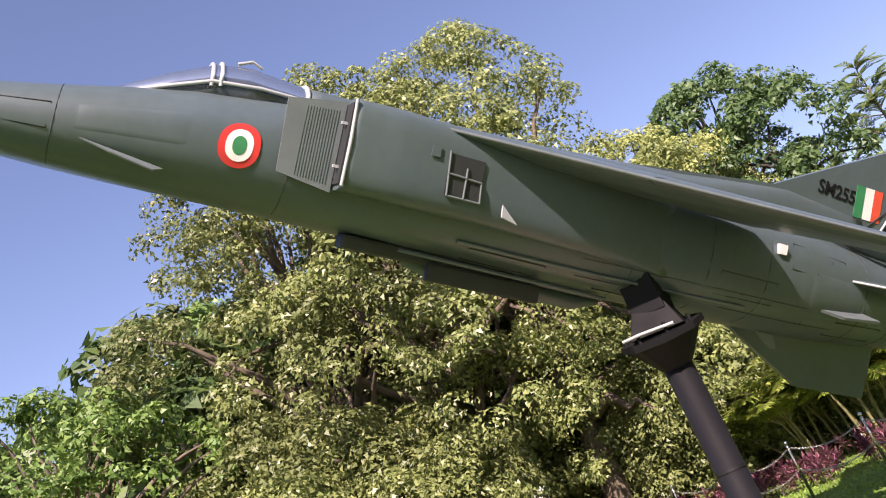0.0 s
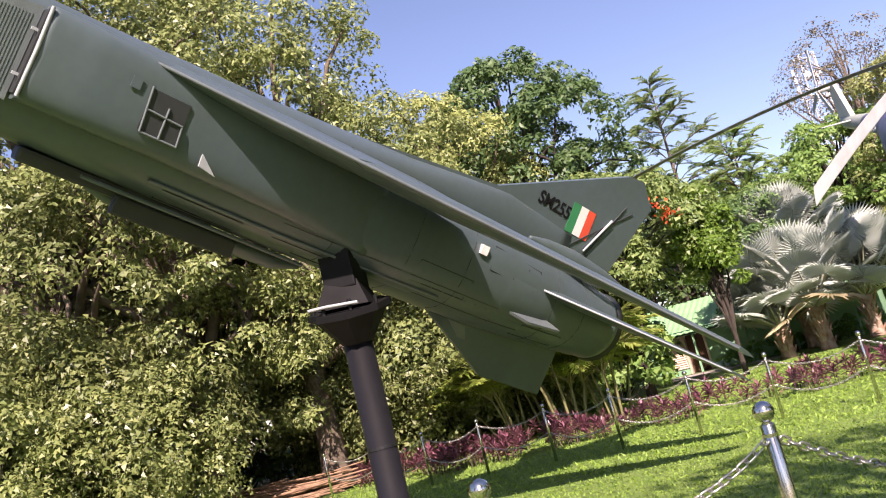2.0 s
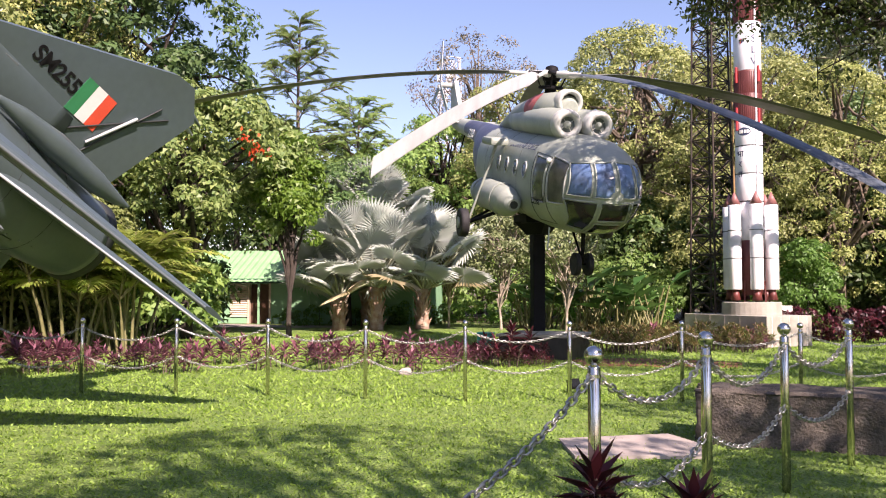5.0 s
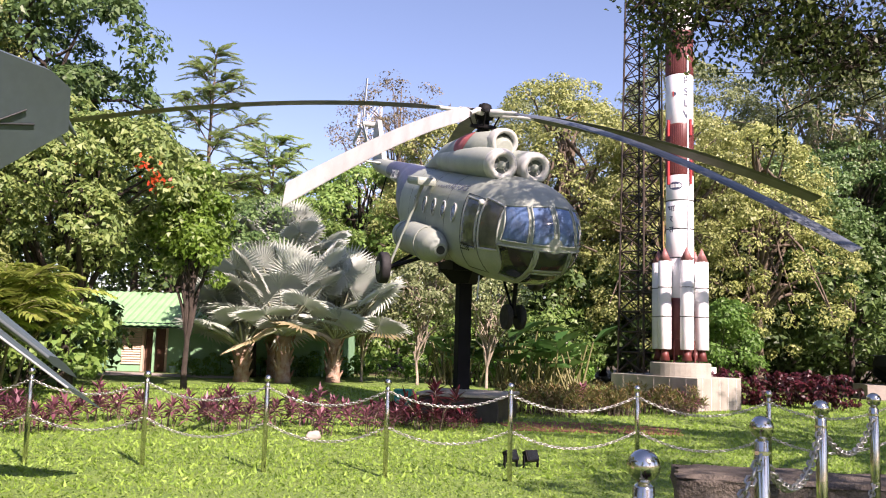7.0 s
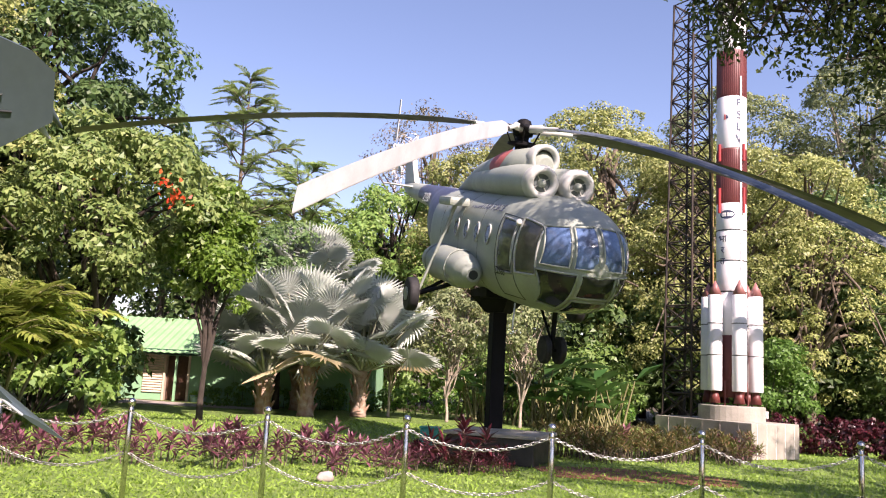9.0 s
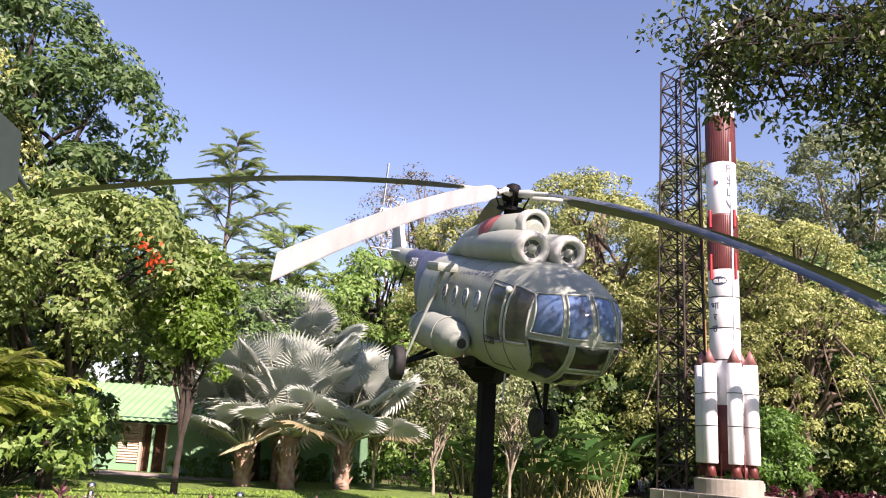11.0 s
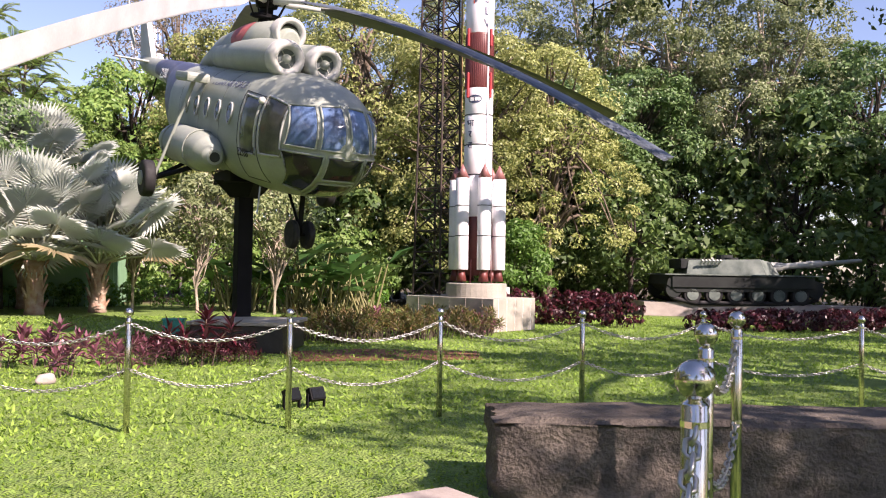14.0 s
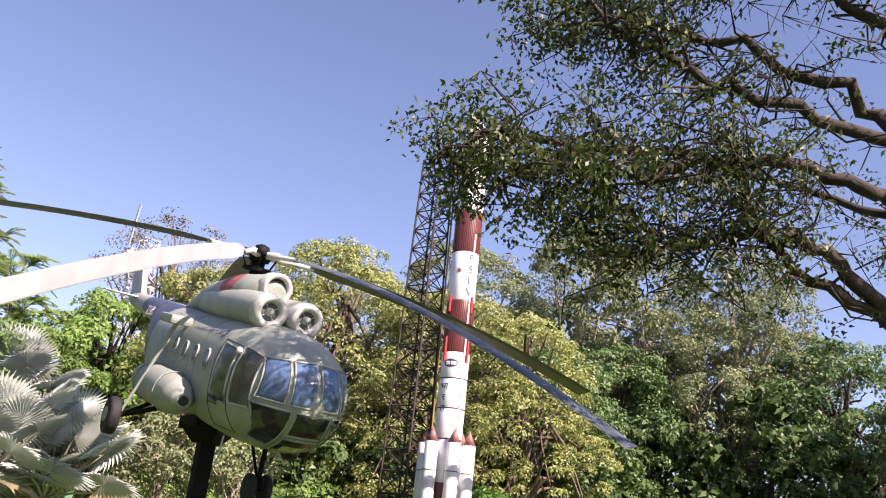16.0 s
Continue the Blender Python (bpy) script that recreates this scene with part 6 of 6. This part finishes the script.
g_pl = cordyline("croton", (11.6, 22.6), 111, 0.9, 8, L_croton, "leggy green and red croton plant in the border", "croton border", 0.20, 14)
for k in range(52):
    s = rng.random()
    again(g_pl if rng.random() < 0.93 else protos[1], 11.3 + 5.0 * s + rng.uniform(-0.4, 0.4), 22.9 + 1.1 * s + rng.uniform(-0.7, 0.9), rng.uniform(0.6, 1.05), rng.uniform(0, 360))
for k in range(16):
    s = rng.random()
    again(protos[0], 16.0 + 0.9 * s, 25.6 - 1.3 * s + rng.uniform(-0.2, 0.2), rng.uniform(0.5, 0.7), rng.uniform(0, 360))
# the dark plant by the walker
cordyline("cordyline_bush", (4.27, 6.42), 121, 0.93, 12, L_maroon, "glossy dark maroon cordyline by the chain fence", "", 0.21, 34, 0.085, 0.3)


# ---- the wide tree whose branches hang over the lawn ----
def overhang():
    rng = np.random.default_rng(131)
    ob = empty("rain_tree", pose(0, 0, 0), "big spreading tree with dark crooked limbs over the lawn", "tree")
    T = (17.6, 9.8)
    main = [[(T[0], T[1], -0.2, 0.52), (T[0] - 0.1, T[1] + 0.1, 1.6, 0.42), (T[0] - 0.4, T[1] + 0.4, 3.6, 0.36), (T[0] - 0.9, T[1] + 0.9, 5.2, 0.2)]]
    ways = [[(16.7, 10.7, 4.8), (15.4, 12.0, 5.3), (14.1, 12.7, 5.9), (13.3, 12.9, 6.6), (12.8, 12.6, 7.3)],
            [(16.8, 10.6, 5.0), (15.0, 11.7, 7.0), (14.0, 12.2, 7.35), (12.6, 13.1, 7.3), (11.0, 13.9, 7.1), (9.7, 14.4, 7.1), (8.9, 14.6, 6.5)],
            [(16.8, 10.5, 5.0), (15.4, 11.2, 7.6), (13.5, 12.2, 8.2), (12.3, 12.8, 8.4), (11.2, 13.4, 8.9), (10.2, 13.6, 9.5)],
            [(15.4, 12.0, 5.3), (14.4, 12.4, 6.3), (13.5, 12.9, 6.4), (12.9, 13.4, 6.05), (12.1, 14.0, 5.85), (11.3, 14.2, 6.1)],
            [(11.0, 13.9, 7.1), (10.3, 14.0, 6.5), (9.6, 14.2, 6.3)],
            [(12.6, 13.1, 7.3), (11.6, 13.3, 6.7), (10.9, 13.6, 6.6)],
            [(15.4, 11.2, 7.6), (14.4, 11.2, 9.4), (13.0, 11.8, 10.2), (11.8, 12.4, 10.5)],
            [(15.4, 11.2, 7.6), (14.6, 12.0, 8.8), (13.4, 13.0, 9.5), (12.2, 14.0, 9.9), (11.0, 14.6, 9.9)],
            [(16.9, 10.4, 5.0), (16.2, 10.0, 8.0), (14.8, 9.6, 10.5), (13.2, 10.4, 11.8), (12.0, 11.4, 12.0)],
            [(17.0, 10.6, 5.0), (17.4, 12.4, 7.5), (17.0, 14.8, 9.0), (16.0, 17.0, 9.4)],
            [(17.2, 10.2, 4.8), (19.0, 11.5, 7.5), (21.0, 13.6, 8.6), (22.0, 16.0, 8.8)],
            # The rest are unseen limbs, added to shade the stone and lawn
            [(17.3, 10.0, 4.8), (18.0, 8.0, 8.0), (17.0, 5.8, 10.0), (14.5, 4.2, 10.8), (11.8, 3.6, 10.6)],
            [(17.1, 10.2, 5.0), (16.0, 8.2, 8.2), (14.0, 7.0, 9.8), (11.6, 6.6, 10.6)],
            [(17.3, 10.0, 4.8), (20.0, 9.0, 8.0), (23.0, 8.0, 9.4)],
            [(17.3, 9.8, 4.8), (16.0, 5.5, 9.0), (13.8, 2.0, 10.3), (11.6, -0.4, 10.3), (9.8, -2.0, 9.8)],
            [(17.4, 9.6, 4.8), (17.6, 5.0, 9.5), (15.6, 1.0, 11.0), (13.2, -2.0, 11.0), (11.8, -4.0, 10.6)],
            [(17.4, 9.6, 4.8), (18.6, 6.0, 9.0), (18.8, 2.0, 10.5), (17.0, -1.5, 11.0)]]
    tips = []
    for w in ways:
        path, n = [], 5 * (len(w) - 1)
        for i in range(n + 1):
            s = i / n * (len(w) - 1)
            k = min(len(w) - 2, int(s))
            p = Vector(w[k]).lerp(Vector(w[k + 1]), s - k) + Vector(rng.normal(size=3) * 0.07)
            path.append((*p, 0.105 * (1 - i / n) ** 0.9 + 0.02))
            if i > n * 0.3 and rng.random() < 0.8:
                tips.append((p, i / n))
        main.append(path)
    centres = []
    for p, s in tips:
        for j in range(3 if s < 0.6 else 5):
            d = Vector(rng.normal(size=3) * np.array([1, 1, 0.6]))
            e = p + d * 0.5
            mid = p.lerp(e, 0.5) + Vector(rng.normal(size=3) * 0.12)
            main.append([(*p, 0.026), (*mid, 0.017), (*e, 0.008)])
            for q in range(4):
                g = e + Vector(rng.normal(size=3) * 0.3)
                main.append([(*e, 0.009), (*e.lerp(g, 0.6), 0.006), (*g, 0.003)])
                if rng.random() < (0.9 if s > 0.78 else 0.08 + 0.55 * s * s):
                    centres.append(g)
    v, f = tubes(main, 6)
    quick("trunk", v, f, M_bark_d, ob, "dark crooked trunk and limbs", smooth=True)
    c = np.array([tuple(q) for q in centres])
    per = 22
    own = np.repeat(np.arange(len(c)), per)
    n = len(own)
    pos = c[own] + rng.normal(size=(n, 3)) * np.array([0.13, 0.13, 0.09])
    ln = rng.uniform(0.07, 0.13, n)
    v, f = leaf_quads(pos, rng.normal(size=(n, 3)) - np.array([0, 0, 0.6]), rng.normal(size=(n, 3)) * 0.7 + np.array([0, 0, 0.8]), ln, ln * 0.5)
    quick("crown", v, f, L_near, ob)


overhang()
# unseen trees added out of view to throw shade on jet and lawn
t_sh = tree("shade_tree", (-9.0, -9.5), 141, 13.5, 5.0, 5.0, L_mid, M_bark, "unseen leafy tree added behind the path to shade the lawn", 105, 50, 0.26, 0.9, 11, 0.4, 0.7, 0.3)
again(t_sh, 6.2, -1.8, 0.85, 80)
again(t_sh, 19.2, 4.8, 0.95, 150)
again(t_sh, 12.6, 0.8, 0.85, 30)
again(t_sh, 24.5, 7.5, 0.95, 210)
again(t_sh, 29.0, 11.0, 0.9, 300)
LAMPS = (((7.35, 15.0), 20), ((7.62, 14.95), 10), ((6.7, 7.65), -35))
TEAL = (8.45, 24.2)
PILE = (-10.6, 21.3)

# ---- green building behind the palms ----
bd = empty("garden_building", pose(2.47, 41.9, ground_z(2.4, 41.9), 0, 0, -16), "mint-green plastered building with a sloping pale green sheet roof", "building")
H = 2.15
for x0, x1, z0, z1 in ((-6.0, -1.45, 0, H), (-1.45, -0.62, 0, 0.25), (-1.45, -0.62, 1.95, H), (-0.62, -0.52, 0, H), (-0.52, 0.42, 1.85, H), (0.42, 8.0, 0, H)):
    part("wall", box(x1 - x0, 0.25, z1 - z0, ((x0 + x1) / 2, 0.125, (z0 + z1) / 2)), M_wall_g, bd)
part("side_wall", box(0.25, 5.0, 2.2, (-6.0, 2.6, 1.1)), M_wall_g, bd)
part("side_wall", box(0.25, 5.0, 2.2, (8.0, 2.6, 1.1)), M_wall_g, bd)
part("back_wall", box(14.0, 0.25, 2.2, (1.0, 5.1, 1.1)), M_wall_g, bd)
bm = bmesh.new()
turn = Matrix.Translation((0, 1.05, 2.72)) @ Matrix.Rotation(radians(22), 4, "X")
rows_ = []
for k in range(193):
    x, z = -6.4 + 14.9 * k / 192, 0.022 * math.cos(k * math.pi / 2)
    rows_.append([bm.verts.new(turn @ Vector(q)) for q in ((x, -2.1, z), (x, 2.1, z), (x, 2.1, z - 0.012), (x, -2.1, z - 0.012))])
for p, q in zip(rows_, rows_[1:]):
    for i in range(4):
        bm.faces.new((p[i], q[i], q[(i + 1) % 4], p[(i + 1) % 4]))
bm.faces.new(rows_[0]), bm.faces.new(rows_[-1][::-1])
part("roof", bm, M_roof_g, bd, "pale green corrugated sheet roof")
# Dark strip added to paint the band of shade below the roof edge
part("eaves_shade_strip", box(14.6, 0.12, 0.22, (1.0, -0.62, 1.96)), M_dkgreen, bd, "dark green strip standing for the shade under the eaves")
for k in range(6):
    part("eaves_post", box(0.09, 0.09, 1.9, (-4.6 + 2.35 * k, -0.6, 0.95)), M_wall_g, bd)
for k in range(16):
    part("louvre_slat", box(0.80, 0.05, 0.075, (-1.035, 0.04, 0.33 + 0.104 * k), Matrix.Rotation(radians(-28), 4, "X")), M_shutter, bd)
dr = part("door", box(0.82, 0.05, 1.80, (-0.06, 0.16, 0.92)), M_door, bd, "brown wooden door standing in shade", bevel=0.01)
for x, z in ((-0.26, 1.35), (0.14, 1.35), (-0.26, 0.5), (0.14, 0.5)):
    part("door_panel", box(0.28, 0.02, 0.6, (x, 0.128, z)), M_door, bd, bevel=0.008)
for x in (-0.55, 0.45):
    part("door_frame", box(0.09, 0.30, 1.92, (x, 0.10, 0.96)), M_shutter, bd)
part("door_lintel", box(1.09, 0.30, 0.09, (-0.05, 0.10, 1.965)), M_shutter, bd)
for k, (x, y) in enumerate(((0.9, -0.5), (1.25, -0.45))):
    pt = empty("flower_pot", pose(2.47, 41.9, 0, 0, 0, -16) @ pose(x, y, 0), "small pale blue flower pot with a green plant", "flower pot", "pots by the door")
    v, f = lathe([(0.10, 0), (0.15, 0.24), (0.165, 0.25), (0.165, 0.29), (0.13, 0.29)], 16)
    quick("pot", v, f, M_potblue, pt, smooth=True)
    rg = np.random.default_rng(k)
    n = 40
    lv, lf = leaf_quads(np.tile([0, 0, 0.27], (n, 1)) + rg.normal(size=(n, 3)) * 0.04, unit(n, rg) + np.array([0, 0, 0.8]), unit(n, rg), np.full(n, 0.2), np.full(n, 0.06))
    quick("plant", lv, lf, L_hedge, pt)


# ---- battle tank ----
tk = empty("battle_tank", pose(35.7, 31.2, ground_z(35.7, 31) + 0.62, 0, 0, -32.7) @ Matrix.Scale(1.17, 4), "camouflaged dark green battle tank with a long pale gun barrel", "tank")
flat_patch("plinth_slab", [(31.2, 32.4), (32.4, 34.4), (41.4, 28.6), (40.0, 26.4)], 0.61, M_slab, "low concrete slab under the tank", 0.85)
hull = [(-3.0, 0.72), (-2.9, 1.08), (2.1, 1.10), (3.0, 0.82), (2.75, 0.50), (-2.6, 0.42)]
bm = bmesh.new()
A = [bm.verts.new((x, -1.45, z)) for x, z in hull]
B = [bm.verts.new((x, 1.45, z)) for x, z in hull]
bm.faces.new(A), bm.faces.new(B[::-1])
for i in range(len(hull)):
    j = (i + 1) % len(hull)
    bm.faces.new((A[j], A[i], B[i], B[j]))
part("hull", bm, M_tank_g, tk, bevel=0.03)
for sg in (-1, 1):
    part("side_skirt", box(5.4, 0.05, 0.42, (-0.1, sg * 1.48, 0.82)), M_tank_g, tk, bevel=0.015)
    part("mudguard", box(6.0, 0.55, 0.05, (-0.1, sg * 1.28, 1.10)), M_tank_l, tk)
    for k in range(6):
        wh = part("road_wheel", cyl(0.33, 0.33, (-2.0 + 0.82 * k, sg * 1.16, 0.34), (-2.0 + 0.82 * k, sg * 1.42, 0.34), 20), M_rubber, tk, bevel=0.03)
        part("wheel_disc", cyl(0.22, 0.22, (-2.0 + 0.82 * k, sg * 1.10, 0.34), (-2.0 + 0.82 * k, sg * 1.45, 0.34), 16), M_tank_l, wh, "dull grey wheel disc")
    part("sprocket", cyl(0.30, 0.30, (-2.72, sg * 1.18, 0.52), (-2.72, sg * 1.42, 0.52), 12), M_tank_g, tk)
    part("idler", cyl(0.30, 0.30, (2.68, sg * 1.18, 0.54), (2.68, sg * 1.42, 0.54), 16), M_tank_g, tk)
    tube_ob("track", [[(x, sg * 1.3, z, 0.10) for x, z in ((-2.7, 0.2), (-2.0, 0.02), (2.1, 0.02), (2.75, 0.22), (3.0, 0.55), (2.7, 0.84), (-2.7, 0.84), (-3.0, 0.5), (-2.7, 0.2))]], M_rubber, tk, 6)
bm = bmesh.new()
lo = [bm.verts.new(p) for p in ((-2.1, -0.95, 1.12), (0.9, -1.15, 1.12), (1.7, -0.45, 1.12), (1.7, 0.45, 1.12), (0.9, 1.15, 1.12), (-2.1, 0.95, 1.12))]
hi = [bm.verts.new(p) for p in ((-2.0, -0.85, 1.66), (0.7, -1.0, 1.72), (1.35, -0.4, 1.62), (1.35, 0.4, 1.62), (0.7, 1.0, 1.72), (-2.0, 0.85, 1.66))]
bm.faces.new(lo[::-1]), bm.faces.new(hi)
for i in range(6):
    bm.faces.new((lo[i], lo[(i + 1) % 6], hi[(i + 1) % 6], hi[i]))
part("turret", bm, M_tank_l, tk, "mottled pale and dark green turret", bevel=0.04)
part("stowage_basket", box(0.9, 1.7, 0.38, (-1.85, 0, 1.52)), M_tank_g, tk, bevel=0.03)
part("cupola", cyl(0.34, 0.30, (-0.2, 0.35, 1.68), (-0.2, 0.35, 1.90), 16), M_tank_g, tk)
part("hatch", cyl(0.26, 0.26, (-0.2, -0.4, 1.68), (-0.2, -0.4, 1.78), 16), M_tank_g, tk)
for k in range(6):
    part("smoke_tube", cyl(0.045, 0.045, (-1.6 + 0.14 * k, -1.0, 1.50), (-1.55 + 0.14 * k, -1.16, 1.66), 8), M_gun, tk)
part("mantlet", cyl(0.22, 0.17, (1.45, 0, 1.42), (1.95, 0, 1.46), 14), M_gun, tk)
v, f = tubes([[(1.9, 0, 1.46, 0.13), (2.9, 0, 1.55, 0.125), (2.95, 0, 1.555, 0.15), (3.5, 0, 1.60, 0.15), (3.55, 0, 1.605, 0.09), (5.1, 0, 1.76, 0.075)]], 12)
quick("gun_barrel", v, f, M_gun, tk, "long pale grey gun barrel with a sleeve", smooth=True)

# ---- signs, lamps, boxes ----
def sign(at, w, h, z, turn, label):
    ob = empty("sign_board", pose(at[0], at[1], ground_z(*at), 0, 0, turn), label, "sign")
    part("board", box(w, 0.03, h, (0, 0, z)), M_white, ob, bevel=0.006)
    for s in (-1, 1):
        part("leg", box(0.04, 0.04, z, (s * w * 0.38, 0.02, z / 2)), M_tower, ob)


sign((21.6, 30.3), 0.72, 0.42, 0.95, -30, "small white sign board on legs beside the hedge")


def flood(at, turn):
    ob = empty("flood_lamp", pose(at[0], at[1], ground_z(*at), 0, 0, turn), "small black floodlight standing in the grass", "lamp", "floodlights")
    ob.scale = (0.75, 0.75, 0.75)
    part("housing", box(0.26, 0.12, 0.2, (0, 0, 0.20), Matrix.Rotation(radians(-25), 4, "X")), M_black, ob, bevel=0.015)
    part("lens", box(0.22, 0.01, 0.16, (0, -0.062, 0.225), Matrix.Rotation(radians(-25), 4, "X")), M_glass_d, ob)
    for s in (-1, 1):
        part("bracket", box(0.02, 0.05, 0.22, (s * 0.15, 0, 0.11)), M_black, ob)


for p, a in LAMPS:
    flood(p, a)
tb = empty("junction_box", pose(*TEAL, ground_z(*TEAL), 0, 0, -25), "small teal plastic box on the lawn", "box")
part("body", box(0.42, 0.3, 0.36, (0, 0, 0.24)), M_teal, tb, bevel=0.02)
part("lid", box(0.46, 0.34, 0.05, (0, 0, 0.44)), M_teal, tb, bevel=0.01)
part("foot", box(0.3, 0.2, 0.08, (0, 0, 0.04)), M_black, tb)
rs = part("marker_stone", stone_bm(5, 0.28, 0.18, 0.16), M_slab, smooth=True)
rs.matrix_basis = pose(5.25, 18.2, 0.06, 0, 0, 20)
tagged(rs, "small pale stone lying at the edge of the bed", "stone")

# ---- far communications mast ----
mast = lattice("communications_mast", (19.0, 74.8), 2.2, 1.3, 22.5, 12, M_tower_w, "white steel lattice mast with antennas far behind the trees", 0.05, 10)
for k in range(10):
    a = k * 2.2
    part("antenna", box(0.22, 0.12, 1.3, (1.15 * math.cos(a), 1.15 * math.sin(a), 17.6 + 0.48 * k), Matrix.Rotation(a, 4, "Z")), M_tower_w, mast, bevel=0.02)
for k in range(3):
    v, f = lathe([(0.02, 0), (0.28, 0.06), (0.42, 0.2)], 16, at=(0, 0, 0))
    d = quick("dish", v, f, M_tower_w, mast, smooth=True)
    d.matrix_basis = pose(0.9 * math.cos(k * 2), 0.9 * math.sin(k * 2), 18.5 + k, 90, 0, 60 * k)

# ---- stacked branches, parked cars, green fence at the wood's edge ----
wp = empty("branch_pile", pose(*PILE, 0, 0, 0, 8), "heap of cut brown branches and poles on the ground", "wood pile")
rng = random.Random(23)
for k in range(95):
    L = rng.uniform(2.2, 4.6)
    y = rng.uniform(-1.0, 1.0)
    z = 0.05 + (1 - abs(y)) * 0.75 * rng.random()
    x = rng.uniform(-1.6, 1.6)
    a, t = rng.gauss(0, 0.16), rng.gauss(0, 0.05)
    r = rng.uniform(0.025, 0.06)
    p0, p1 = Vector((x - L / 2, y - math.sin(a) * L / 2, max(0.03, z - t * L / 2))), Vector((x + L / 2, y + math.sin(a) * L / 2, max(0.03, z + t * L / 2)))
    m = p0.lerp(p1, 0.5) + Vector((0, rng.gauss(0, 0.06), rng.gauss(0, 0.04)))
    tube_ob("branch", [[(*p0, r), (*m, r * 0.9), (*p1, r * 0.6)]], M_wood, wp, 6)

fn = empty("green_fence", pose(-15.5, 38.5, 0, 0, 0, 12), "low teal-green sheet fence under the trees", "fence")
for k in range(10):
    part("panel", box(1.35, 0.04, 1.25, (-6.5 + 1.4 * k, 0, 0.72)), M_teal_d, fn)
    part("fence_post", box(0.06, 0.06, 1.45, (-7.2 + 1.4 * k, 0.02, 0.72)), M_tower, fn)


def car(at, turn, paint, label):
    ob = empty("parked_car", pose(at[0], at[1], ground_z(*at), 0, 0, turn), label, "car", "parked cars")
    side = [(-2.0, 0.35), (-2.05, 0.8), (-1.2, 0.92), (-0.75, 1.42), (0.75, 1.45), (1.35, 0.95), (2.0, 0.82), (2.08, 0.4)]
    bm = bmesh.new()
    A = [bm.verts.new((x, -0.82 if z < 1 else -0.66, z)) for x, z in side]
    B = [bm.verts.new((x, 0.82 if z < 1 else 0.66, z)) for x, z in side]
    bm.faces.new(A), bm.faces.new(B[::-1])
    for i in range(len(side)):
        j = (i + 1) % len(side)
        bm.faces.new((A[j], A[i], B[i], B[j]))
    part("body", bm, paint, ob, bevel=0.06, smooth=False)
    for s in (-1, 1):
        for x0, x1 in ((-0.85, -0.02), (0.04, 0.95)):
            plate("side_window", [(x0 - 0.05, s * 0.83, 0.98), (x1 + 0.1, s * 0.83, 0.98), (x1 - 0.15, s * 0.70, 1.36), (x0 + 0.15, s * 0.70, 1.36)], 0.03, M_glass_d, ob)
        for x in (-1.3, 1.3):
            w = part("wheel", cyl(0.31, 0.31, (x, s * 0.66, 0.31), (x, s * 0.85, 0.31), 18), M_rubber, ob, bevel=0.03)
            part("rim", cyl(0.19, 0.19, (x, s * 0.70, 0.31), (x, s * 0.87, 0.31), 12), M_steel, w, "silver wheel rim")
    plate("windscreen", [(1.33, -0.66, 0.98), (1.33, 0.66, 0.98), (0.83, 0.58, 1.40), (0.83, -0.58, 1.40)], 0.03, M_glass_d, ob)
    for s in (-0.6, 0.6):
        part("headlight", box(0.06, 0.3, 0.14, (2.03, s, 0.70)), M_white, ob, bevel=0.02)


car((-14.5, 36.3), 15, M_car, "silver parked car half hidden under the trees")
car((-10.4, 37.2), 10, M_white, "white parked car half hidden under the trees")
car((-18.6, 35.6), 20, M_car, "silver parked car half hidden under the trees")
